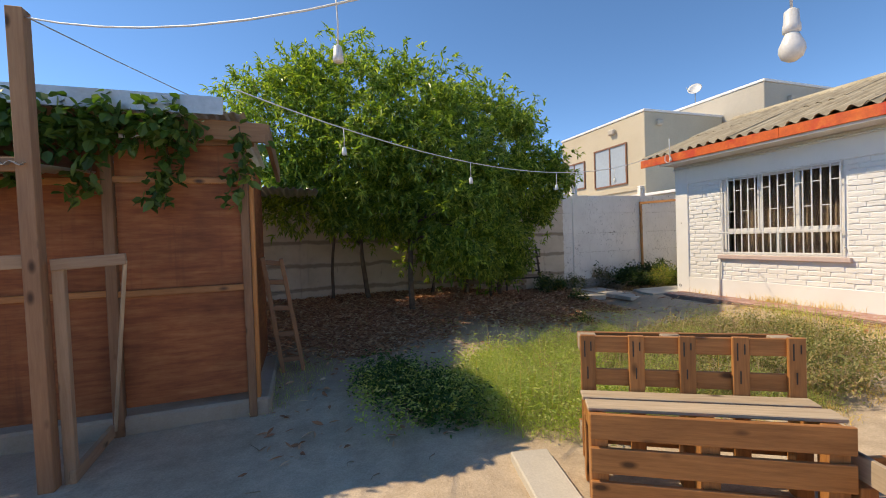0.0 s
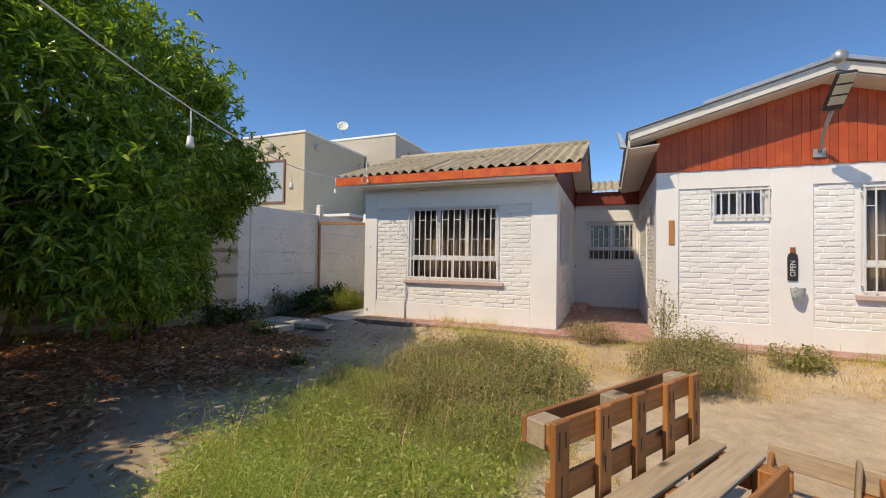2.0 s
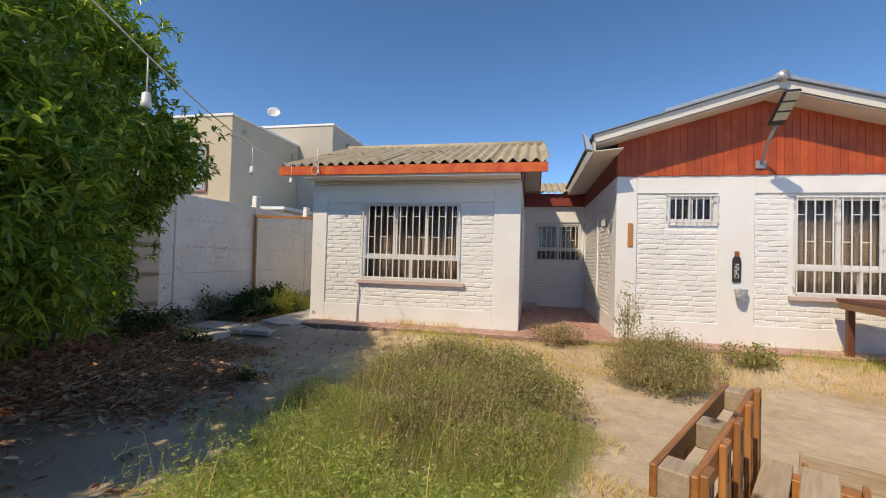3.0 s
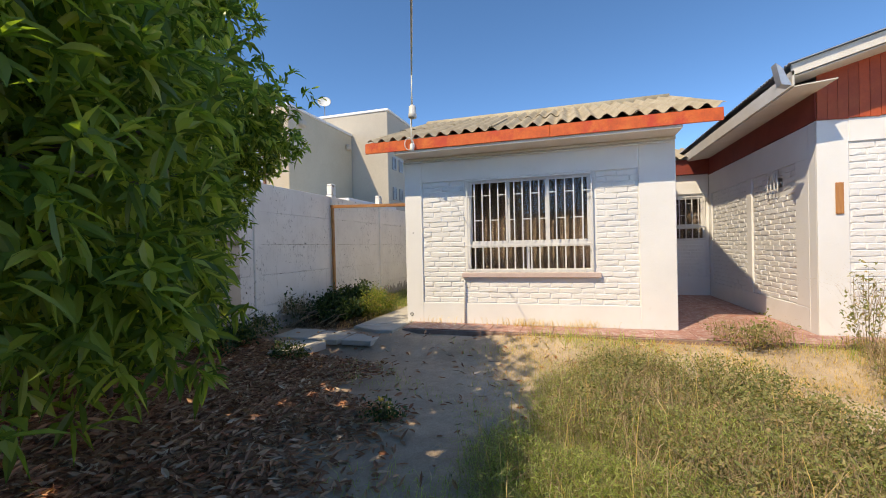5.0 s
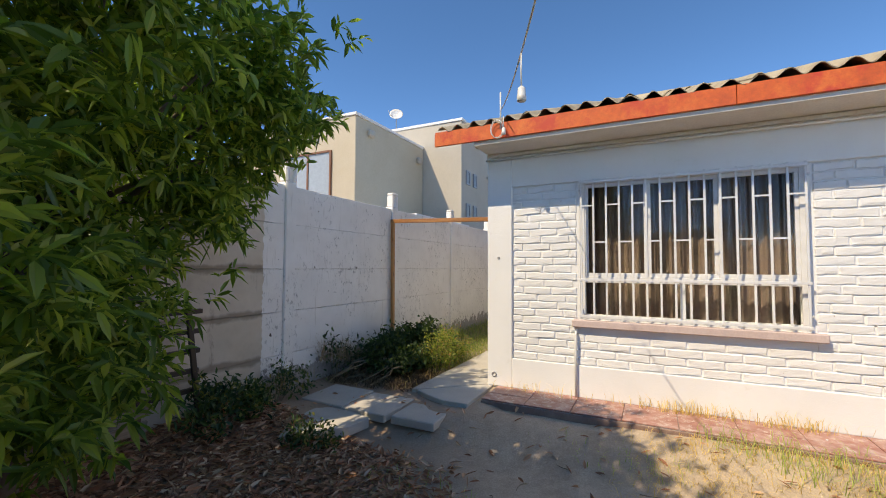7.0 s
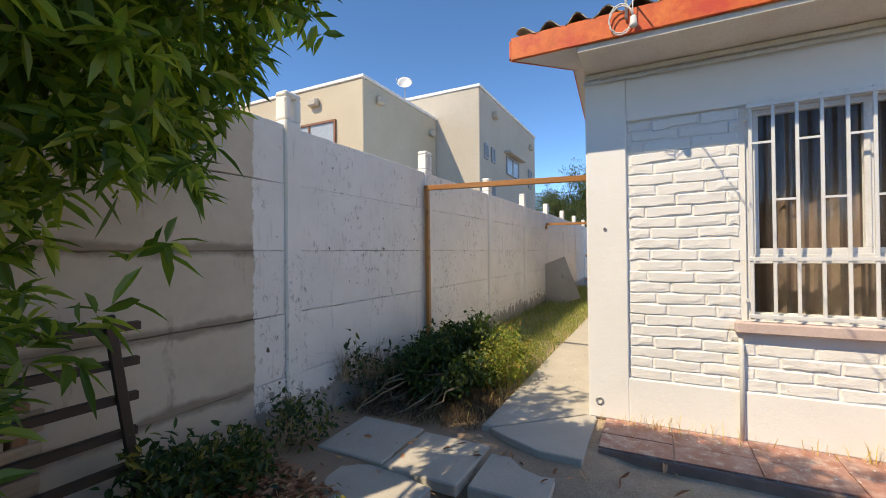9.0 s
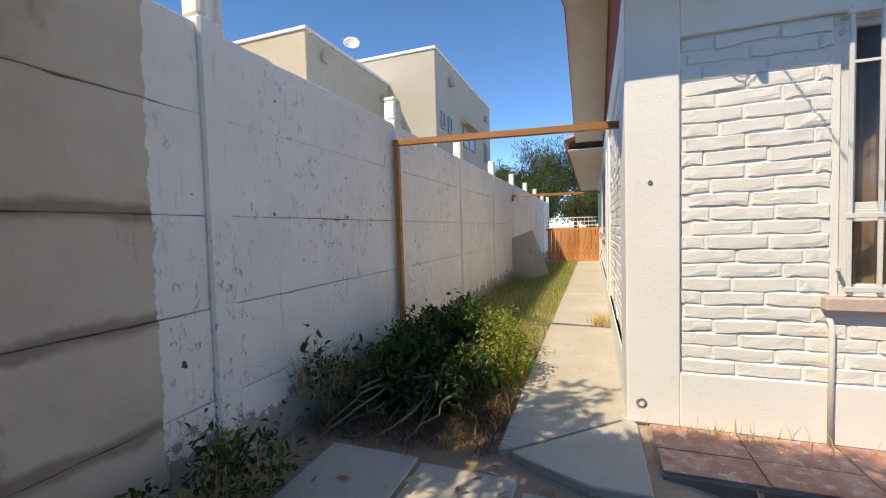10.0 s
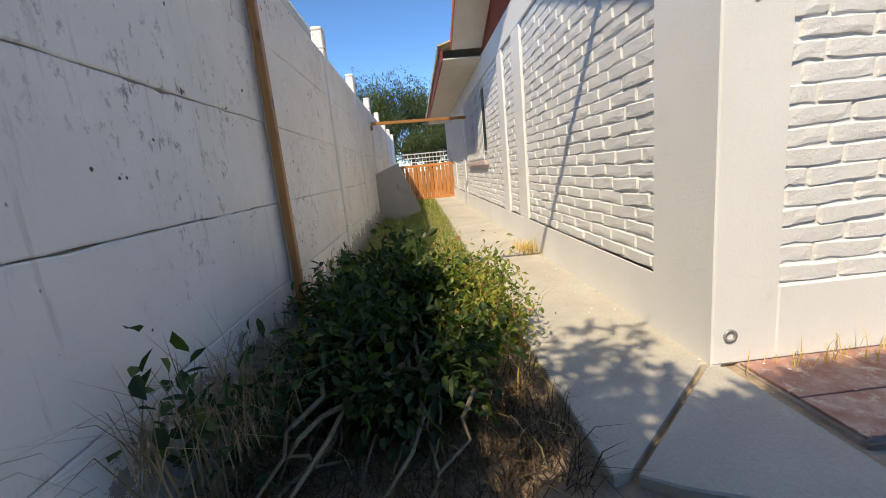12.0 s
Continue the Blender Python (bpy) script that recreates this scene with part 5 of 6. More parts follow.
def vine():
    r = np.random.default_rng(12)
    v = tagged(empty("vine"), "green creeper growing along the shed roof and hanging down", "plant")
    spots = [np.stack([r.uniform(-3.2, -0.75, 420), r.normal(SY - 0.22, 0.07, 420), r.normal(2.28, 0.08, 420)], 1)]
    for x, n, drop in ((-0.98, 42, 0.62), (-0.47, 30, 0.6), (-1.45, 36, 0.55), (-1.75, 50, 0.4), (-2.2, 60, 0.5)):
        t = r.uniform(0, 1, n)
        spots.append(np.stack([x + 0.06 * np.sin(5 * t) + r.normal(0, 0.05, n), SY - 0.16 + r.normal(0, 0.03, n), 2.3 - drop * t], 1))
        tube("stem", [(x, SY - 0.14, 2.32), (x + 0.04, SY - 0.15, 2.3 - drop * 0.5), (x - 0.02, SY - 0.13, 2.3 - drop)], 0.004, M_BARK, v, 5)
    c = np.concatenate(spots)
    m = 3
    base = np.repeat(c, m, 0) + r.normal(size=(len(c) * m, 3)) * 0.03
    way = r.normal(size=(len(c) * m, 3)) + np.array([0, -0.7, -0.6])
    leaves("foliage", base, way, r.uniform(0.06, 0.11, len(base)), r.uniform(0.045, 0.075, len(base)), M_VINE, v, 0.15, 0.12)


vine()
ladder = tagged(empty("ladder"), "old wooden ladder leaning beside the shed", "ladder")
plank("stile", (-0.27, 4.50, 0.03), (-0.42, 4.42, 1.27), 0.04, 0.06, M_TIMBER, ladder)
plank("stile", (-0.07, 4.52, 0.03), (-0.25, 4.44, 1.25), 0.04, 0.06, M_TIMBER, ladder)
for t in (0.14, 0.36, 0.58, 0.8, 0.96):
    a = Vector((-0.27, 4.50, 0.03)).lerp(Vector((-0.42, 4.42, 1.27)), t)
    b = Vector((-0.07, 4.52, 0.03)).lerp(Vector((-0.25, 4.44, 1.25)), t)
    plank("rung", a, b, 0.03, 0.05, M_TIMBER, ladder)

# pallets and a slatted steel rack stacked under the trees
for k, (x, z) in enumerate(((2.9, 0.30), (3.75, 0.24))):
    pal = tagged(empty("old_pallet", pose(x, 7.93, z, 8, 0, 2 * k - 1)), "grey weathered pallet leaning on the boundary wall", "pallet", "old pallets by the wall")
    for i in range(5):
        plank("slat", (0, 0, 0.05 + 0.125 * i), (0.85, 0, 0.05 + 0.125 * i), 0.02, 0.085, M_WEATHERED, pal)
    for i in range(3):
        plank("batten", (0.05 + 0.37 * i, 0.04, 0.0), (0.05 + 0.37 * i, 0.04, 0.62), 0.05, 0.06, M_TIMBER, pal)
rack = tagged(empty("steel_rack", pose(4.62, 7.86, 0.16, 4, 0, -3)), "dark slatted steel rack leaning on the wall", "rack")
for i in range(5):
    z = 0.345 + 0.152 * i
    ob = part("slat", boxes((-0.64, 0.275, 0.0, 0.03, z, z + 0.004), (-0.64, 0.275, 0.0, 0.004, z - 0.03, z)), M_STEEL, rack)
plank("upright", (0.31, -0.016, 0.0), (0.15, -0.016, 1.0), 0.04, 0.026, M_STEEL, rack)
part("upright", boxes((-0.55, -0.515, -0.03, -0.002, 0.0, 0.97), bevel=0.003), M_STEEL, rack)

# ---- lamps, cables, small things on the walls ----
def sagging(a, b, sag, n=14):
    a, b = Vector(a), Vector(b)
    return [a.lerp(b, t) - Vector((0, 0, sag * 4 * t * (1 - t))) for t in (k / (n - 1) for k in range(n))]


def hanging_socket(p, drop, bulb=False):
    x, y, z = p
    s = tagged(empty("lamp_socket", Matrix.Translation((x, y, z - drop))), "white hanging bulb holder" + (" with a white bulb" if bulb else " without a bulb on the garden cable"), "lamp", "hanging lamp holders")
    tube("cord", [(0, 0, drop), (0.004, 0.003, drop * 0.5), (0, 0, 0.0)], 0.0035, M_PVC, s, 6)
    lathe("holder", [(0.008, 0.012), (0.017, 0.004), (0.019, -0.03), (0.021, -0.034), (0.021, -0.052), (0.016, -0.056)], M_PVC, s, 16)
    if bulb:
        lathe("bulb", [(0.014, -0.052), (0.02, -0.066), (0.030, -0.090), (0.031, -0.105), (0.025, -0.122), (0.012, -0.132), (0.001, -0.134)], M_BULB, s, 18)


M_BULB = plain("milky_bulb", (0.85, 0.85, 0.82), 0.25)
WIRE_A = sagging((-0.45, 3.18, 2.5), (6.59, 5.94, 2.96), 0.52, 24)
tagged(tube("garden_cable", WIRE_A, 0.0045, M_PVC, None, 6), "pale cable strung from the shed to the house", "cable")
for q in (0.11, 0.305, 0.513, 0.72):
    i = q * 23
    hanging_socket(WIRE_A[int(i)].lerp(WIRE_A[int(i) + 1], i - int(i)), 0.17)
hanging_socket((6.57, 5.90, 2.90), 0.13)
WIRE_B = sagging((-1.50, 2.95, 2.74), (1.265, 0.70, 2.42), 0.22, 12)
tagged(tube("garden_cable", WIRE_B, 0.005, M_PVC, None, 6), "white cable from the gate post across the yard", "cable")
hanging_socket((0.12, 1.632, 2.375), 0.21)
tagged(tube("garden_cable", sagging((1.265, 0.70, 2.42), (0.8, -6.98, 2.27), 0.2, 10), 0.005, M_PVC, None, 6), "white cable running on to the yard wall", "cable")
hanging_socket((1.265, 0.70, 2.42), 0.44, True)
tagged(tube("old_cable", sagging((-1.5, 2.95, 2.75), (0.2, 6.9, 2.95), 0.05, 8), 0.004, M_WIRE, None, 6), "thin grey cable into the tree", "cable")
tagged(tube("cable_coil", [(6.605 - 0.002 * k, 5.97 - 0.065 * math.cos(k * 0.55), 2.78 - 0.085 * math.sin(k * 0.55)) for k in range(24)], 0.004, M_PVC, None, 6), "loop of pale cable hung on the fascia", "cable")
tube_mast = tagged(tube("cable_mast", [(6.60, 5.94, 2.78), (6.598, 5.94, 2.96), (6.595, 5.94, 3.14)], 0.008, M_PVC, None, 8), "thin white rod on the fascia holding the cable", "rod")

flood = tagged(empty("floodlight"), "grey street-style floodlight on a bent arm", "lamp")
tube("arm", [(7.03, -0.86, 2.85), (6.93, -0.85, 2.93), (6.86, -0.84, 3.04), (6.74, -0.83, 3.16), (6.58, -0.82, 3.27)], 0.021, M_GREY, flood, 10)
part("wall_plate", boxes((7.015, 7.04, -0.93, -0.79, 2.78, 2.90), bevel=0.006), M_GREY, flood)
head = part("lamp_head", boxes((-0.25, 0.25, -0.105, 0.105, -0.026, 0.026), bevel=0.02), M_BLACK, flood)
head.matrix_basis = aim((6.38, -0.81, 3.44), (6.18, -0.815, 3.62), 6)
M_LED = plain("led_lens", (0.55, 0.53, 0.42), 0.25)
for k in range(3):
    led = part("led_panel", boxes((-0.058, 0.058, -0.085, 0.085, -0.036, -0.027), bevel=0.004), M_LED, head)
    led.location = (-0.02 + 0.14 * (k - 0.6), 0, -0.001)

sign = tagged(empty("bottle_sign", W_M @ Matrix.Translation((1.665, -0.003, 1.12))), "dark bottle-shaped wall sign lettered OPEN", "sign")
bm = bmesh.new()
prof = [(-0.055, 0.0), (0.055, 0.0), (0.058, 0.30), (0.05, 0.345), (0.026, 0.385), (0.024, 0.45), (-0.024, 0.45), (-0.026, 0.385), (-0.05, 0.345), (-0.058, 0.30)]
fa = [bm.verts.new((x, -0.018, z)) for x, z in prof]
fb = [bm.verts.new((x, 0.0, z)) for x, z in prof]
bm.faces.new(fa)
for i in range(len(prof)):
    bm.faces.new((fa[(i + 1) % len(prof)], fa[i], fb[i], fb[(i + 1) % len(prof)]))
part("board", bm, M_BLACK, sign)
part("neck_band", boxes((-0.028, 0.028, -0.021, -0.004, 0.375, 0.452)), plain("amber_brown", (0.33, 0.10, 0.03), 0.4), sign)
txt = bpy.data.curves.new("open_text", "FONT")
txt.body, txt.size, txt.align_x, txt.align_y, txt.extrude = "OPEN", 0.085, "CENTER", "CENTER", 0.001
tob = bpy.data.objects.new("t", txt)
scene.collection.objects.link(tob)
tme = bpy.data.meshes.new_from_object(tob.evaluated_get(bpy.context.evaluated_depsgraph_get()))
bpy.data.objects.remove(tob)
tme.materials.append(M_PVC)
lettering = new("lettering", tme)
lettering.parent = sign
lettering.matrix_basis = Matrix.Translation((0, -0.0215, 0.165)) @ Matrix.Rotation(radians(90), 4, "X") @ Matrix.Rotation(radians(90), 4, "Z")
bucket = tagged(empty("wall_bucket", W_M @ Matrix.Translation((1.70, -0.075, 0.86))), "small blue-grey printed tin bucket hung on the wall", "bucket")
M_TIN = surface("printed_tin", [(0.35, (0.16, 0.30, 0.38)), (0.5, (0.45, 0.56, 0.60)), (0.6, (0.70, 0.74, 0.74))], 14.0, 0.4, 50.0, 0.1, 0.001)
lathe("bowl", [(0.055, 0.0), (0.06, 0.005), (0.085, 0.16), (0.088, 0.165), (0.08, 0.16), (0.055, 0.01)], M_TIN, bucket, 20)
part("hook", boxes((-0.01, 0.01, 0.0, 0.075, 0.15, 0.17)), M_GREY, bucket)
plaque = finish("wood_plaque", beam_mesh(0.36, 0.075, 0.018), M_PINE)
plaque.matrix_basis = aim((FX - 0.009, 0.885, 1.61), (FX - 0.009, 0.885, 1.97)) @ Matrix.Rotation(radians(90), 4, "X")
tagged(plaque, "varnished strip of wood on the house corner", "plaque")
pipe = tagged(tube("drain_pipe", [(FX - 0.02, 5.33, 0.2), (FX - 0.02, 5.33, 0.80), (FX + 0.01, 5.33, 0.835)], 0.014, M_PVC, None, 8), "short white pipe on the front wall", "pipe")
for y, z, r0 in ((6.17, 0.32, 0.028), (6.12, 1.55, 0.012)):
    hole = lathe("pipe_stub", [(r0, -0.012), (r0, 0.004), (r0 * 0.6, 0.005), (r0 * 0.55, -0.008)], M_GREY, None, 14)
    hole.matrix_basis = Matrix.Translation((FX - 0.003, y, z)) @ Matrix.Rotation(radians(-90), 4, "Y")
    tagged(hole, "small grey pipe end in the white wall", "pipe")
tagged(tube("eave_pipe", [(7.03, 6.25, 2.60), (7.03, 4.4, 2.602), (7.03, 2.6, 2.60)], 0.012, M_PVC, None, 8), "thin white conduit under the eave", "pipe")

# ---- plants ----
def scatter(n, x0, x1, y0, y1, keep, r):
    p = np.stack([r.uniform(x0, x1, n), r.uniform(y0, y1, n)], 1)
    return p[keep(p[:, 0], p[:, 1], r.uniform(size=n))]


def on_ground(p):
    return np.column_stack([p, ground_height(p[:, 0], p[:, 1]) - 0.01])


def bumpy(x, y, s=1.0, o=0.0):
    return 0.5 + 0.25 * np.sin(1.9 * s * x + 1.3 + o) * np.cos(2.3 * s * y + 0.4) + 0.25 * np.sin(4.7 * s * x - 2.1 * s * y + o)


def patch_shape(x, y):
    """The weedy patch in mid-yard: 1 in its heart, 0 outside."""
    cx = np.clip((x - 1.0) / 5.3, 0, 1)
    lo = 2.55 - 0.95 * np.sin(np.pi * np.clip(cx * 1.1, 0, 1)) + 0.15 * np.sin(3 * x) + 0.55 * cx
    hi = 3.7 + 0.75 * np.sin(np.pi * np.clip(cx * 0.9 + 0.1, 0, 1)) + 0.12 * np.sin(4 * x)
    return step(0, 0.5, y - lo) * step(0, 0.4, hi - y) * step(0.9, 1.4, x) * (1 - step(5.7, 6.4, x))


def not_bench(x, y):
    u = (x - 1.277) * 0.853 - (y - 1.629) * 0.521
    v = (x - 1.277) * 0.521 + (y - 1.629) * 0.853
    return ~((u > -0.06) & (u < 1.15) & (v > -0.05) & (v < 0.52))


M_DRYSTEM = surface("dry_stem", [(0.3, (0.20, 0.15, 0.08)), (0.7, (0.34, 0.26, 0.15))], 30.0)
M_DRYBRANCH = surface("dry_branch", [(0.3, (0.20, 0.15, 0.09)), (0.7, (0.36, 0.28, 0.18))], 30.0)
# straw before the alley bush: its colour is darkened in place of shade
M_SHADESTRAW = leaf("shade_dark_straw", [(0.0, (0.05, 0.03, 0.018)), (0.6, (0.11, 0.07, 0.038)), (1.0, (0.24, 0.165, 0.09))], 0.8, 0.2)
M_SEED = leaf("brown_seed_head", [(0.0, (0.26, 0.17, 0.11)), (0.6, (0.38, 0.27, 0.17)), (1.0, (0.52, 0.40, 0.26))], 0.8, 0.2)
M_DULLWEED = leaf("dull_green_weed", [(0.0, (0.16, 0.19, 0.065)), (0.5, (0.27, 0.28, 0.11)), (0.85, (0.40, 0.34, 0.16)), (1.0, (0.48, 0.31, 0.19))], 0.7, 0.3)
rg = np.random.default_rng(44)
p = scatter(105000, 0.8, 6.5, 1.2, 4.9, lambda x, y, u: (u < patch_shape(x, y) * (0.45 + 0.55 * bumpy(x, y))) & not_bench(x, y), rg)
h = (0.08 + 0.30 * patch_shape(p[:, 0], p[:, 1]) * bumpy(p[:, 0], p[:, 1], 1.7, 1.0)) * rg.uniform(0.5, 1.3, len(p))
olive = rg.uniform(size=len(p)) < 0.8 * step(2.2, 4.0, p[:, 0] + 0.5 * bumpy(p[:, 0], p[:, 1], 1.3, 2.0))
for name, pick, mat, lab in (("weed_grass", ~olive, M_WEED, "lush overgrown green weeds and grass"), ("olive_weeds", olive, M_DULLWEED, "olive-brown weedy grass towards the house")):
    tagged(blades(name, on_ground(p[pick]), h[pick], rg.uniform(0.5, 1.9, int(pick.sum())), rg.uniform(0.0016, 0.004, int(pick.sum())), mat), lab, "grass", kind="stuff")
# fine leaves and seed specks all through the weeds
for name, n, mat, lab, x0, x1 in (("fine_weeds", 62000, M_WEED, "fine green leaves among the overgrown weeds", 0.8, 4.4), ("seeding_weeds", 56000, M_DULLWEED, "olive and brown seeding weeds among the grass", 2.2, 6.5)):
    p = on_ground(scatter(n * 2, x0, x1, 1.2, 4.9, lambda x, y, u: (u < patch_shape(x, y) * step(0, 0.9, x - x0) * step(0, 0.9, x1 - x)) & not_bench(x, y), rg)[:n])
    p[:, 2] += rg.uniform(0.03, 1, len(p)) ** 0.7 * (0.08 + 0.32 * patch_shape(p[:, 0], p[:, 1]) * bumpy(p[:, 0], p[:, 1], 1.7, 1.0))
    tagged(leaves(name, p, rg.normal(size=p.shape) + np.array([0, 0, 0.5]), rg.uniform(0.014, 0.04, len(p)), rg.uniform(0.0025, 0.007, len(p)), mat, None, 0.3), lab, "weeds", kind="stuff")
# broad-leaved weeds near the bench and at the patch's shaded end
p = scatter(1900, 0.3, 2.4, 1.9, 4.3, lambda x, y, u: (u < step(0, 0.35, patch_shape(x, y) + 0.25 * ((x < 1.6) & (y > 2.7) & (y < 3.9)))) & not_bench(x, y), rg)
st = on_ground(p)
b = np.repeat(st, 6, 0)
b[:, 2] += rg.uniform(0.04, 0.36, len(b)) * np.repeat(rg.uniform(0.5, 1, len(st)), 6)
b[:, :2] += rg.normal(0, 0.03, (len(b), 2))
tagged(leaves("leafy_weeds", b, rg.normal(size=b.shape) * np.array([1, 1, 0.4]) + np.array([0, 0, 0.35]), rg.uniform(0.02, 0.045, len(b)), rg.uniform(0.010, 0.020, len(b)), M_WEED, None, 0.2), "broad-leaved green weeds beside the bench", "weeds", kind="stuff")
# seeding stalks
p = scatter(620, 1.2, 6.4, 1.6, 4.8, lambda x, y, u: (u < patch_shape(x, y)) & not_bench(x, y), rg)
tagged(blades("seed_stalks", on_ground(p), rg.uniform(0.35, 0.6, len(p)), rg.uniform(0.1, 0.6, len(p)), rg.uniform(0.003, 0.005, len(p)), M_STRAW), "dry seeding grass stalks standing in the weeds", "grass", kind="stuff")


def finger_heads(name, base, height, material, label, r):
    """Thin stalks that end in a few spreading fingers."""
    verts, faces = [], []
    for b, h in zip(base, height):
        a = r.uniform(0, 2 * np.pi)
        lean = np.array([np.cos(a), np.sin(a), 0]) * h * r.uniform(0.1, 0.5)
        side = np.array([-np.sin(a), np.cos(a), 0])
        tip = b + lean + np.array([0, 0, h])
        i = len(verts)
        verts += [tuple(b - side * 0.0016), tuple(b + side * 0.0016), tuple(tip)]
        faces.append((i, i + 1, i + 2))
        for k in range(4):
            q = a + k * 1.57 + r.uniform(-0.4, 0.4)
            d = np.array([np.cos(q), np.sin(q), r.uniform(0.1, 0.6)]) * r.uniform(0.025, 0.055)
            w = np.array([-np.sin(q), np.cos(q), 0.5]) * 0.0013
            i = len(verts)
            verts += [tuple(tip), tuple(tip + d * 0.5 + w), tuple(tip + d), tuple(tip + d * 0.5 - w)]
            faces.append((i, i + 1, i + 2, i + 3))
    tagged(raw_mesh(name, verts, faces, material), label, "grass", kind="stuff")


p = on_ground(scatter(5200, 0.9, 6.0, 2.2, 4.9, lambda x, y, u: (patch_shape(x, y) > 0.1) & (u < 0.10 + 0.5 * step(3.3, 4.1, y)) & not_bench(x, y), rg)[:1100])
finger_heads("finger_grass", p, rg.uniform(0.24, 0.44, len(p)), M_WEED, "pale green grass heads with spreading fingers", rg)
p = on_ground(scatter(9000, 1.0, 6.3, 1.4, 4.8, lambda x, y, u: (u < patch_shape(x, y) * (0.35 + 0.65 * step(2.2, 4.2, x))) & not_bench(x, y), rg))
p[:, 2] += rg.uniform(0.02, 0.16, len(p))
tagged(blades("dry_tangle", p, rg.uniform(0.14, 0.30, len(p)), rg.uniform(0.8, 2.4, len(p)), rg.uniform(0.001, 0.0024, len(p)), M_SEED), "thin tan stalks tangled through the weeds", "grass", kind="stuff")
# leafy weeds in the shed's shade
p = scatter(2600, 0.2, 1.6, 2.6, 4.7, lambda x, y, u: u < 1.25 * (1 - ((x - 0.86 + 0.22 * (y - 3.5)) / 0.5) ** 2 - ((y - 3.5) / 0.95) ** 2), rg)
st = on_ground(p)
b = np.repeat(st, 8, 0)
b[:, 2] += rg.uniform(0.01, 0.24, len(b)) * np.repeat(rg.uniform(0.4, 1, len(st)), 8)
b[:, :2] += rg.normal(0, 0.035, (len(b), 2))
tagged(leaves("shade_weeds", b, rg.normal(size=b.shape) * np.array([1, 1, 0.4]) + np.array([0, 0, 0.35]), rg.uniform(0.025, 0.055, len(b)), rg.uniform(0.012, 0.026, len(b)), M_VINE, None, 0.2), "dense dark green leafy weeds in the shed's shade", "weeds", kind="stuff")
# dry golden grass along the patio
p = scatter(64000, 4.6, 6.6, -5.0, 5.2, lambda x, y, u: u < step(4.7, 6.0, x + 0.35 * np.sin(1.7 * y) + 0.25 * np.sin(4.1 * y)) * (0.35 + 0.65 * bumpy(x, y, 1.4)) * (1 - step(4.2, 5.0, y)), rg)
tagged(blades("dry_grass", on_ground(p), rg.uniform(0.02, 0.09, len(p)), rg.uniform(0.5, 1.7, len(p)), rg.uniform(0.002, 0.005, len(p)), M_STRAW), "dry golden grass along the tiled patio", "grass", kind="stuff")
p = scatter(9000, 5.4, 6.6, -4.0, 4.4, lambda x, y, u: u < 0.8 * step(5.7, 6.4, x) * step(0.35, 0.7, bumpy(x, y, 1.1, 2.0)), rg)
tagged(blades("green_grass", on_ground(p), rg.uniform(0.06, 0.22, len(p)), rg.uniform(0.3, 0.9, len(p)), rg.uniform(0.003, 0.006, len(p)), M_WEED), "green grass tufts at the patio's edge", "grass", kind="stuff")
# straw at the weedy patch's trodden edge
p = scatter(9000, 2.6, 6.2, 1.3, 2.5, lambda x, y, u: (u < step(0.25, 0.6, bumpy(x, y, 1.7, 5.0)) * (1 - np.clip(np.abs(y - 1.95 - 0.08 * (x - 3.5)) / 0.35, 0, 1))) & not_bench(x, y), rg)
tagged(blades("straw_edge", on_ground(p), rg.uniform(0.02, 0.10, len(p)), rg.uniform(0.5, 1.5, len(p)), rg.uniform(0.003, 0.007, len(p)), M_STRAW), "golden straw at the trodden edge of the weeds", "grass", kind="stuff")
# thin grass in the earth
p = scatter(30000, -0.5, 6.4, 3.5, 6.4, lambda x, y, u: u < 0.9 * step(0.60, 0.82, bumpy(x, y, 0.9, 4.0)) * (0.25 + 0.75 * step(0, 0.8, 5.2 - y)), rg)
tagged(blades("thin_grass", on_ground(p), rg.uniform(0.02, 0.10, len(p)), rg.uniform(0.4, 1.3, len(p)), rg.uniform(0.002, 0.005, len(p)), M_WEED), "sparse green grass on the shaded earth", "grass", kind="stuff")


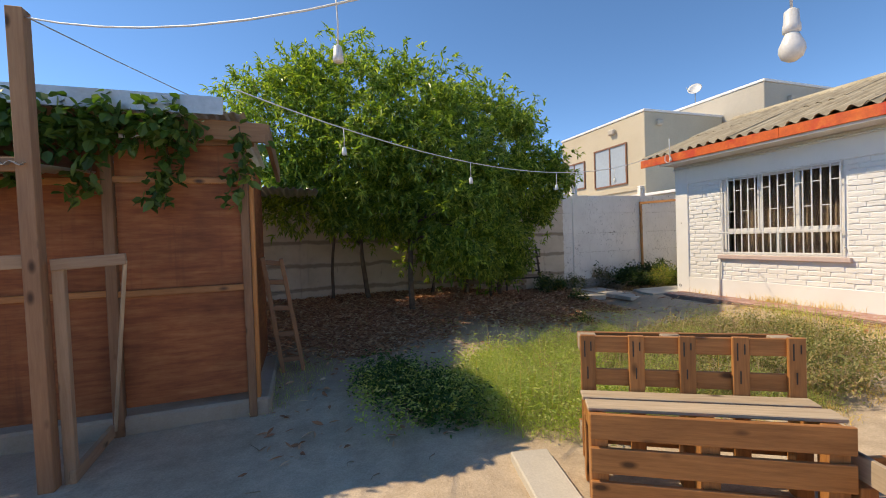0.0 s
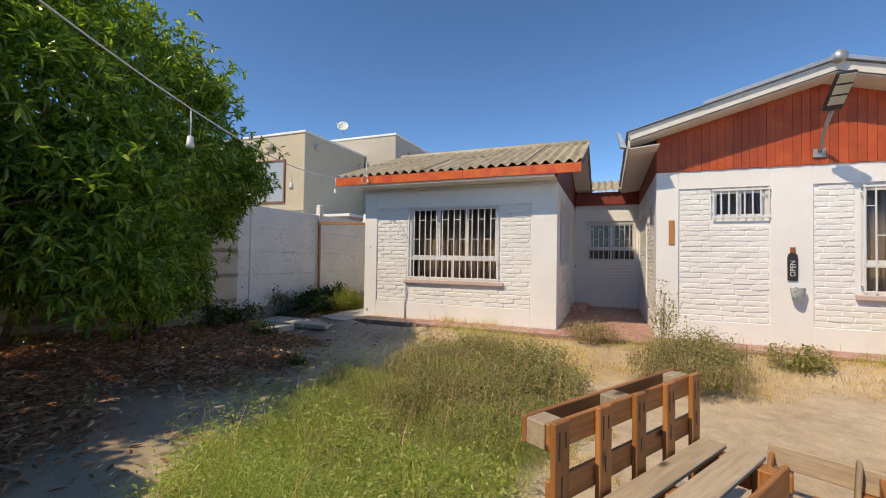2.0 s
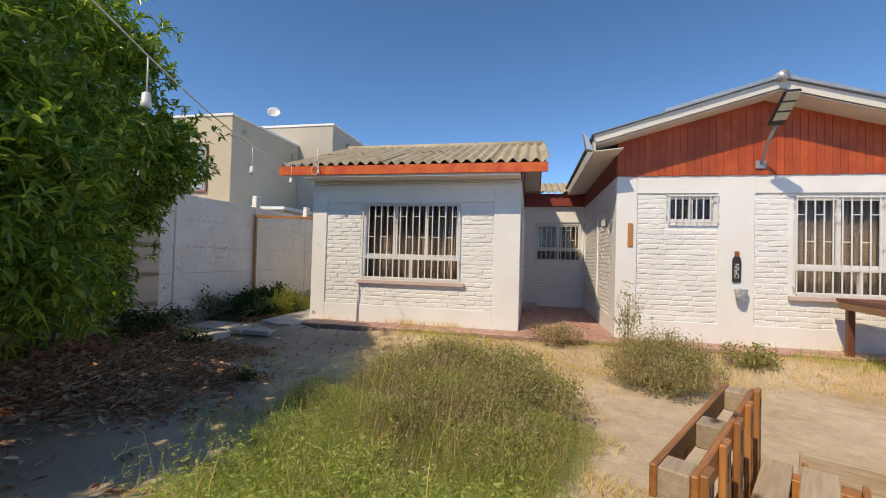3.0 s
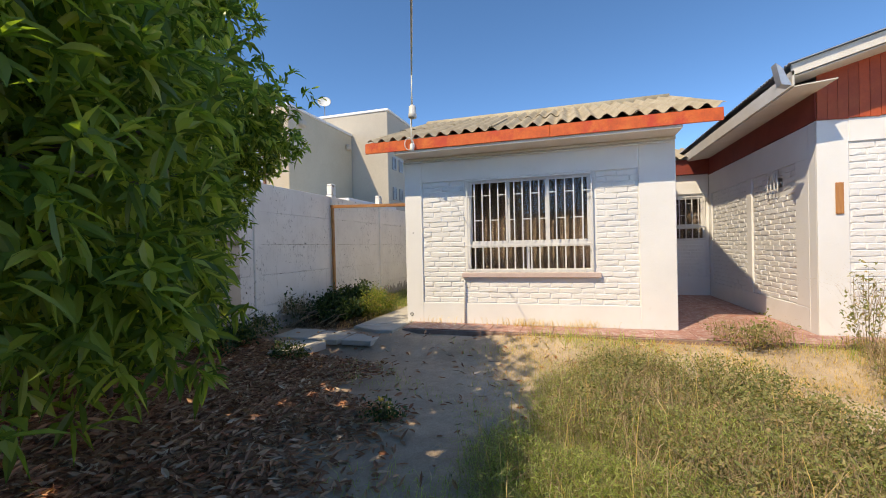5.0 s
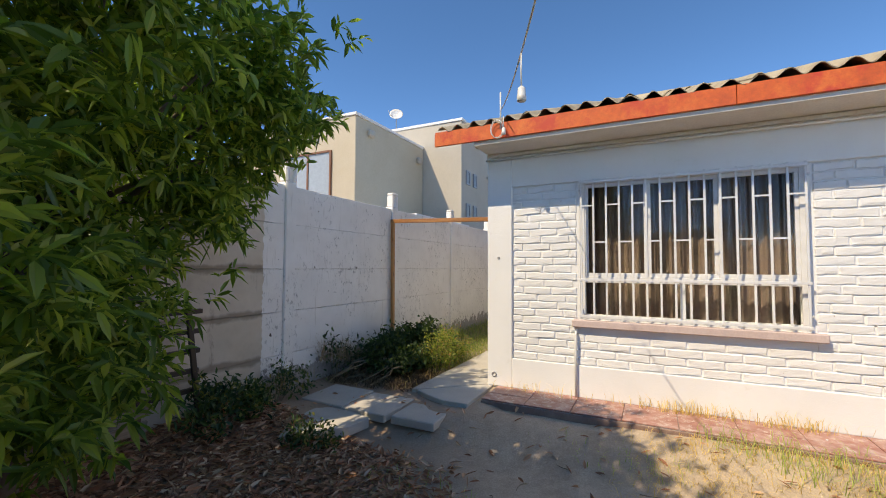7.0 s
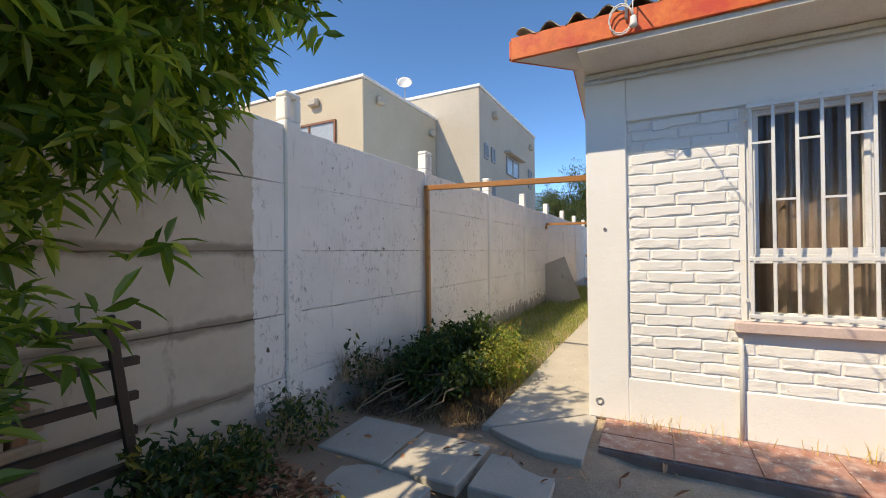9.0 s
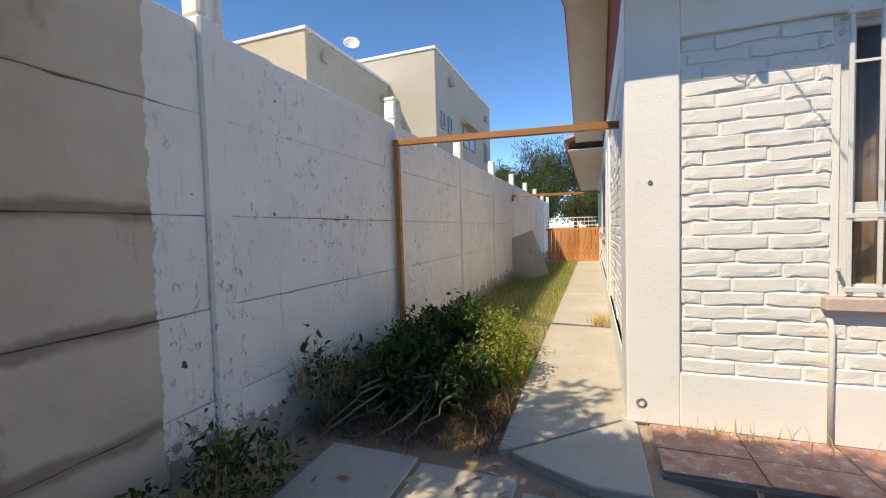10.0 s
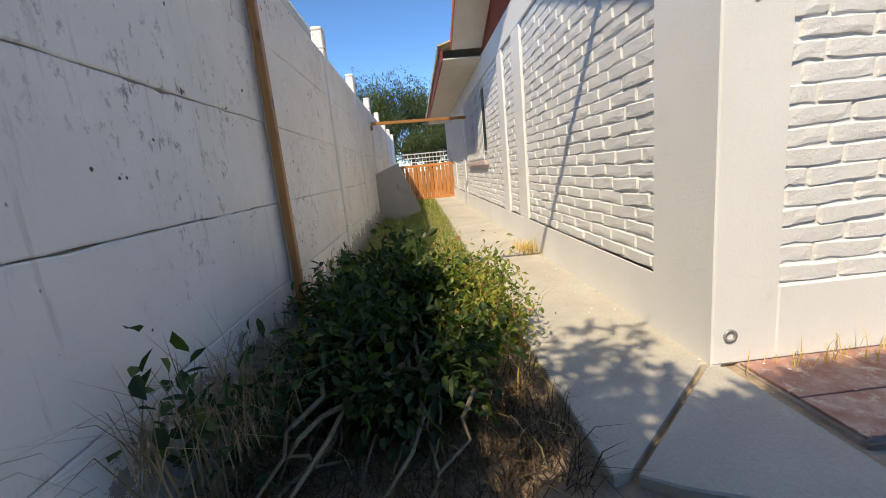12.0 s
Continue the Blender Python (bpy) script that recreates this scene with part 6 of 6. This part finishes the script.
def weed_bush(x, y, rx, ry, height, n, material, label, stalks=0, seed=0, leaf_size=(0.03, 0.06), name="weed_bush"):
    """A bush of many thin stems with small leaves, ragged on top."""
    r = np.random.default_rng(seed)
    z0 = float(ground_height(x, y))
    o = np.array([x, y, z0])
    ob = tagged(empty(name, Matrix.Translation(o)), label, "bush")
    m = max(14, n // 60)
    a, d = r.uniform(0, 2 * np.pi, m), np.sqrt(r.uniform(0.02, 1, m))
    tips = np.stack([np.cos(a) * d * rx, np.sin(a) * d * ry, height * (1.05 - 0.55 * d ** 2) * r.uniform(0.7, 1.15, m)], 1)
    foot = tips * np.array([0.25, 0.25, 0])
    verts, faces = [], []
    for k in range(m):
        q = np.array([-np.sin(a[k]), np.cos(a[k]), 0]) * 0.004
        mid = (foot[k] + tips[k]) / 2 + np.array([0, 0, 0.06])
        i = len(verts)
        verts += [tuple(foot[k] - q), tuple(foot[k] + q), tuple(mid - q * 0.8), tuple(mid + q * 0.8), tuple(tips[k])]
        faces += [(i, i + 1, i + 3, i + 2), (i + 2, i + 3, i + 4)]
    raw_mesh("stem", verts, faces, M_DRYSTEM, ob)["kind"] = "stuff"
    k = r.integers(0, m, n)
    t = np.sqrt(r.uniform(0.08, 1, n))[:, None]
    b = foot[k] * (1 - t) + tips[k] * t + r.normal(0, 0.045, (n, 3))
    b[:, 2] = np.maximum(b[:, 2], 0.02)
    leaves("foliage", b, r.normal(size=(n, 3)) + unit(tips[k]) * 0.8, r.uniform(*leaf_size, n), r.uniform(leaf_size[0] * 0.4, leaf_size[1] * 0.5, n), material, ob, 0.15)
    if stalks:
        a = r.uniform(0, 2 * np.pi, stalks)
        d = np.sqrt(r.uniform(0, 1, stalks))
        f = np.stack([np.cos(a) * d * rx, np.sin(a) * d * ry, np.full(stalks, height * 0.4)], 1)
        heads = blades("seed_head", f, r.uniform(0.3, 0.7, stalks) * height, r.uniform(0.3, 1.3, stalks), r.uniform(0.002, 0.0045, stalks), M_SEED, ob)
        heads["kind"] = "stuff"
    return ob


weed_bush(5.15, 0.95, 0.62, 0.62, 0.44, 5200, M_DULLWEED, "dull green weed bush with brown seed heads", 950, 1, (0.02, 0.045))
weed_bush(5.75, 0.78, 0.5, 0.55, 0.55, 3600, M_DULLWEED, "tall weed bush with brown seed heads by the house corner", 800, 2, (0.02, 0.045))
weed_bush(6.30, 1.05, 0.16, 0.16, 1.0, 300, M_DULLWEED, "tall dry weed stalk by the house corner", 60, 3)
weed_bush(6.42, 2.0, 0.35, 0.4, 0.36, 550, M_DULLWEED, "low weeds at the courtyard's entrance", 420, 4)
weed_bush(6.15, -0.2, 0.25, 0.5, 0.25, 900, M_DULLWEED, "low dry weeds at the patio's edge", 120, 14)
weed_bush(4.1, 2.35, 0.7, 0.5, 0.34, 6000, M_DULLWEED, "olive weeds in the middle of the yard", 300, 5, (0.018, 0.04))
weed_bush(4.9, 2.75, 0.8, 0.7, 0.36, 7000, M_DULLWEED, "olive weeds in the middle of the yard", 300, 6, (0.018, 0.04))
for k, (x, y, rx, hh) in enumerate(((3.3, 3.2, 0.5, 0.36), (4.2, 3.55, 0.6, 0.40), (3.0, 2.55, 0.45, 0.30), (5.2, 3.4, 0.6, 0.36), (3.7, 2.85, 0.5, 0.40), (2.4, 3.3, 0.4, 0.28))):
    weed_bush(x, y, rx, rx * 0.8, hh, 2600, M_DULLWEED if k != 5 else M_WEED, "clump of olive weeds with brown seed stalks in the yard", 420, 60 + k, (0.016, 0.036))
weed_bush(5.3, 7.06, 0.17, 0.2, 0.16, 420, M_BUSHLEAF, "small green weed in bare earth", 0, 7)
weed_bush(4.0, 5.2, 0.14, 0.14, 0.10, 200, M_BUSHLEAF, "small green weed in bare earth", 0, 17)
# alley bush with yellowing tips, spindly plant, dead stems
M_BROADLEAF = leaf("broad_dark_leaf", [(0.0, (0.02, 0.045, 0.014)), (0.6, (0.045, 0.085, 0.022)), (0.9, (0.085, 0.14, 0.032)), (1.0, (0.17, 0.19, 0.045))], 0.5, 0.35)
M_SPRIG = leaf("yellow_green_leaf", [(0.0, (0.10, 0.17, 0.03)), (0.5, (0.22, 0.28, 0.05)), (0.8, (0.40, 0.38, 0.09)), (0.93, (0.48, 0.36, 0.12)), (1.0, (0.42, 0.13, 0.08))], 0.55, 0.4)
weed_bush(7.30, 7.52, 0.58, 0.5, 0.44, 4600, M_BROADLEAF, "dark green leafy bush in the alley", 0, 8, (0.035, 0.08))
weed_bush(7.85, 7.55, 0.6, 0.5, 0.50, 4200, M_BROADLEAF, "dark green leafy bush in the alley", 0, 18, (0.04, 0.08))
weed_bush(7.50, 7.10, 0.34, 0.26, 0.47, 3000, M_SPRIG, "yellow-green sprigs with reddish tips on the alley bush", 30, 9, (0.02, 0.042))
weed_bush(8.1, 7.2, 0.4, 0.3, 0.42, 2400, M_SPRIG, "yellow-green sprigs with reddish tips on the alley bush", 30, 19, (0.02, 0.042))
weed_bush(6.66, 7.98, 0.26, 0.13, 0.60, 130, M_BROADLEAF, "spindly weed against the white wall", 150, 10, (0.04, 0.085))
weed_bush(6.95, 7.9, 0.25, 0.18, 0.42, 120, M_BROADLEAF, "spindly weed against the white wall", 160, 20, (0.04, 0.08))
weed_bush(5.65, 7.85, 0.5, 0.22, 0.30, 900, M_BUSHLEAF, "low weeds at the foot of the boundary wall", 60, 11)
weed_bush(5.0, 7.7, 0.4, 0.25, 0.38, 900, M_BUSHLEAF, "low weeds under the tree by the wall", 0, 12, (0.04, 0.08))
dead = tagged(empty("dead_branches"), "pale dry cut branches lying in front of the bush", "branches")
br = random.Random(90)
for k in range(16):
    s = Vector((7.15 + br.uniform(-0.1, 0.35), 7.30 + 0.028 * k, 0.30 + br.uniform(-0.05, 0.08)))
    e = Vector((6.45 + br.uniform(-0.15, 0.35), 7.38 + 0.036 * k + br.uniform(-0.1, 0.1), 0.13 + br.uniform(0, 0.05)))
    tube("branch", limb_points(s, e, 0.24, 9, 400 + k), 0.008 + 0.010 * br.random(), M_DRYBRANCH, dead, 6, taper=0.004)
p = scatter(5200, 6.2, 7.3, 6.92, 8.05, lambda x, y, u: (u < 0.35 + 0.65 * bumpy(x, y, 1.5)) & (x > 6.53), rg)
tagged(blades("dry_straw", on_ground(p), rg.uniform(0.03, 0.14, len(p)), rg.uniform(0.9, 2.2, len(p)), rg.uniform(0.003, 0.006, len(p)), M_SHADESTRAW), "brown dry straw on the soil before the bush, darkened in place of shade", "grass", kind="stuff")
M_ALLEYGRASS = leaf("alley_grass_blade", [(0.0, (0.13, 0.19, 0.05)), (0.5, (0.24, 0.31, 0.09)), (0.85, (0.36, 0.40, 0.15)), (1.0, (0.50, 0.42, 0.20))], 0.6, 0.45)
p = scatter(24000, 6.6, 18.4, 6.9, 8.1, lambda x, y, u: u < (0.4 + 0.6 * bumpy(x, y, 1.5)) * step(7.2, 8.2, x), rg)
tagged(blades("alley_grass", on_ground(p), rg.uniform(0.06, 0.22, len(p)), rg.uniform(0.4, 1.4, len(p)), rg.uniform(0.003, 0.006, len(p)), M_ALLEYGRASS), "green grass strip along the alley wall", "grass", kind="stuff")
p = scatter(5200, 5.6, 18.4, 6.9, 8.1, lambda x, y, u: u < (0.25 + 0.75 * bumpy(x, y, 1.2, 3.0)) * (0.3 + 0.7 * (y < 7.4)) * step(6.4, 7.0, x), rg)
tagged(blades("alley_straw", on_ground(p), rg.uniform(0.03, 0.16, len(p)), rg.uniform(0.5, 1.4, len(p)), rg.uniform(0.003, 0.007, len(p)), M_STRAW), "dry straw grass along the alley path", "grass", kind="stuff")
for k, (x, y, n) in enumerate(((6.98, 4.35, 150), (6.98, 3.7, 120), (6.98, 5.9, 30), (6.97, 5.55, 20), (6.98, 4.75, 40), (9.55, 6.34, 220), (6.99, -1.9, 40), (6.99, -0.75, 30), (6.6, 0.95, 160))):
    q = np.column_stack([rg.normal(x, 0.03 if x < 7.5 else 0.12, n), rg.normal(y, 0.16, n), np.full(n, 0.2)])
    if x > 7.5:
        q[:, 1] = rg.normal(y, 0.06, n)
    tagged(blades("grass_tuft", q, rg.uniform(0.05, 0.17, n), rg.uniform(0.2, 0.9, n), rg.uniform(0.003, 0.006, n), M_STRAW), "dry grass tuft growing from a crack by the wall", "grass", "grass tufts by the walls", "stuff")


# fallen leaves under the trees
def litter(name, n, x0, x1, y0, y1, keep, label):
    p = on_ground(scatter(n, x0, x1, y0, y1, keep, rg))
    p[:, 2] += rg.uniform(0.012, 0.03, len(p))
    a = rg.uniform(0, 2 * np.pi, len(p))
    way = np.stack([np.cos(a), np.sin(a), rg.normal(0, 0.25, len(p))], 1)
    tagged(leaves(name, p, way, rg.uniform(0.05, 0.11, len(p)), rg.uniform(0.015, 0.032, len(p)), M_LITTER, None, 0.0, 0.3), label, "leaf litter", kind="stuff")


litter("leaf_litter", 66000, -0.8, 5.6, 4.7, 8.1, lambda x, y, u: u < step(0, 1.4, y - 4.35 - 0.22 * np.clip(x - 1.0, 0, 9) + 0.35 * np.sin(2.2 * x) + 0.2 * np.sin(5.3 * x + y)) ** 1.3, "reddish-brown fallen leaves under the trees")
litter("scattered_leaves", 2600, -0.5, 6.6, 2.6, 7.6, lambda x, y, u: u < 0.25 + 0.5 * bumpy(x, y, 1.3, 6.0), "a few fallen leaves on the bare earth")

tw = random.Random(61)
for k in range(26):
    x, y = tw.uniform(-0.9, 0.9) if k < 14 else tw.uniform(3.5, 6.0), tw.uniform(1.2, 3.0) if k < 14 else tw.uniform(4.4, 6.6)
    a, d = tw.uniform(0, 6.28), tw.uniform(0.05, 0.14)
    z = float(ground_height(x, y)) + 0.012
    tagged(tube("twig", limb_points((x, y, z), (x + d * math.cos(a), y + d * math.sin(a), z + 0.004), 0.015, 5, 900 + k), 0.0035, M_DRYBRANCH, None, 5, taper=0.002), "small dry twig lying on the bare earth", "twig", "twigs on the earth")

# flakes of wall paint on the path and at the walls' feet
for name, x0, x1, y0, y1, n in (("paint_flakes", 7.1, 11.5, 6.22, 6.62, 150), ("paint_flakes", 6.7, 7.04, 2.7, 6.1, 70)):
    q = np.column_stack([rg.uniform(x0, x1, n), y0 + (y1 - y0) * rg.uniform(0, 1, n) ** (2.2 if x0 > 7 else 1.0), np.full(n, 0.209)])
    a = rg.uniform(0, 2 * np.pi, n)
    tagged(leaves(name, q, np.stack([np.cos(a), np.sin(a), np.zeros(n)], 1), rg.uniform(0.006, 0.02, n), rg.uniform(0.005, 0.015, n), M_WHITE, None, 0.0, 0.05), "small white paint flakes fallen from the wall", "flakes", kind="stuff")


# ---- pieces of walls and floors ----
def brick_mesh(length, height, seed):
    """A hand-made brick's face, standing out of the wall, with uneven edges."""
    r = random.Random(seed)
    us = (0, 0.035, 0.25, 0.5, 0.75, 0.965, 1)
    vs = (0, 0.04, 0.35, 0.88, 1)
    nx, nz = len(us), len(vs)
    v, f = [], []
    sag = r.uniform(-0.004, 0.004)
    low = [r.uniform(-0.004, 0.010) for _ in us]
    high = [r.uniform(-0.004, 0.002) for _ in us]
    out = r.uniform(0.010, 0.0155)
    for j in range(nz):
        for i in range(nx):
            rim = i in (0, nx - 1) or j in (0, nz - 1)
            near = i in (1, nx - 2) or j == 1
            x = (us[i] - 0.5) * length + r.uniform(-0.003, 0.003)
            edge = low[i] * (1 - vs[j]) + high[i] * vs[j]
            z = (vs[j] - 0.5) * height + edge + sag * (us[i] - 0.5) * 2
            y = 0.0 if rim else -out * (0.85 if near else 1.0) + r.uniform(-0.002, 0.002)
            v.append((x, y, z))
    for j in range(nz - 1):
        for i in range(nx - 1):
            a = j * nx + i
            f.append((a, a + 1, a + 1 + nx, a + nx))
    me = bpy.data.meshes.new("brick")
    me.from_pydata(v, [], f)
    me.materials.append(M_BRICK)
    return me


COURSE, LONG = 0.0755, 0.285
BRICKS = [brick_mesh(LONG - 0.006, COURSE - 0.005, s) for s in range(9)]
HALVES = [brick_mesh(LONG / 2 - 0.006, COURSE - 0.005, 40 + s) for s in range(4)]


def brick_panel(parent, u0, u1, z0, z1, holes=(), joined=False, seed=1):
    """Courses of bricks on the wall's core, in the wall's own axes: single bricks, or one joined mesh where they are far off."""
    r = random.Random(seed)
    spots = []
    n = max(1, round((z1 - z0) / COURSE))
    dz = (z1 - z0) / n
    for j in range(n):
        z = z0 + dz * (j + 0.5)
        u = u0 - (LONG / 2 if j % 2 else 0.0) + r.uniform(-0.05, 0.05)
        while u < u1 - 0.04:
            spans = [(max(u, u0), min(u + LONG, u1))]
            for h in holes:
                if h[2] - 0.02 < z < h[3] + 0.02:
                    spans = [s for a, b in spans for s in ((a, min(b, h[0])), (max(a, h[1]), b)) if s[1] - s[0] > 0.03]
            for a, b in spans:
                if b - a > 0.05:
                    spots.append(((a + b) / 2, z, b - a))
            u += LONG
    verts, faces = [], []
    for k, (u, z, w) in enumerate(spots):
        me = r.choice(BRICKS) if w > 0.2 else r.choice(HALVES)
        full = LONG if w > 0.2 else LONG / 2
        m = Matrix.Translation((u, 0.031, z)) @ Matrix.Rotation(radians(r.uniform(-0.8, 0.8)), 4, "Y") @ Matrix.Diagonal((w / full, r.uniform(0.75, 1.25), dz / COURSE, 1))
        if joined:
            o = len(verts)
            verts += [tuple(m @ v.co) for v in me.vertices]
            faces += [tuple(o + i for i in p.vertices) for p in me.polygons]
        else:
            ob = bpy.data.objects.new("brick", me)
            scene.collection.objects.link(ob)
            ob.parent = parent
            ob.matrix_basis = m
    if joined:
        ob = raw_mesh("brickwork", verts, faces, M_BRICK, parent)
        ob["kind"] = "stuff"


brick_panel(wall_front, 0.27, 3.255, 0.51, 2.295, [(0.92, 2.73, 0.84, 2.34)], seed=3)
brick_panel(wall_alley, ua(9.78), ua(7.475), 0.49, 2.355, seed=4)
brick_panel(wall_alley, ua(10.63), ua(10.12), 0.49, 2.355, joined=True, seed=5)
brick_panel(wall_alley, ua(15.1), ua(10.92), 0.49, 2.355, [(ua(14.45), ua(12.1), 1.05, 2.4)], joined=True, seed=6)
brick_panel(wall_alley, ua(17.3), ua(15.4), 0.49, 2.355, joined=True, seed=7)
brick_panel(wall_alley, 0.3, ua(17.6), 0.49, 2.355, joined=True, seed=8)
brick_panel(wall_main, 0.305, 1.415, 0.505, 2.425, [(0.70, 1.43, 1.94, 2.45)], seed=9)
brick_panel(wall_main, 1.905, 4.595, 0.505, 2.425, [(2.34, 4.16, 0.85, 2.44)], seed=10)
brick_panel(wall_courtyard, 0.455, 2.145, 0.625, 2.395, [(0.47, 2.13, 1.2, 2.4)], joined=True, seed=11)
brick_panel(wall_side, 0.155, 1.895, 0.505, 2.295, joined=True, seed=12)
brick_panel(wall_side, 2.105, 3.445, 0.505, 2.295, [(2.66, 3.09, 1.94, 2.3)], joined=True, seed=13)
brick_panel(wall_inner, 0.245, 1.395, 0.605, 2.315, [(0.27, 1.43, 1.3, 2.33)], joined=True, seed=14)

floor_patio = bpy.data.objects["floor_patio"]


def tile(x0, x1, y0, y1, r):
    ob = part("tile", boxes((-(x1 - x0) / 2 + 0.003, (x1 - x0) / 2 - 0.003, -(y1 - y0) / 2 + 0.003, (y1 - y0) / 2 - 0.003, 0, 0.012), bevel=0.002), M_TILE, floor_patio)
    ob.matrix_basis = pose((x0 + x1) / 2, (y0 + y1) / 2, 0.193 + r.uniform(0, 0.003), r.uniform(-0.3, 0.3), r.uniform(-0.3, 0.3), 0)


tr = random.Random(21)
y = 6.13
while y > -4.9:
    for a, b in ((6.575, 6.79), (6.79, FX - 0.004)):
        tile(a, b, max(y - 0.41, -4.98), y, tr)
    y -= 0.41
x = FX - 0.004
while x < 10.9:
    for k in range(4):
        tile(x, min(x + 0.33, 11.0), MAIN + 0.005 + 0.3625 * k, MAIN + 0.005 + 0.3625 * (k + 1), tr)
    x += 0.33
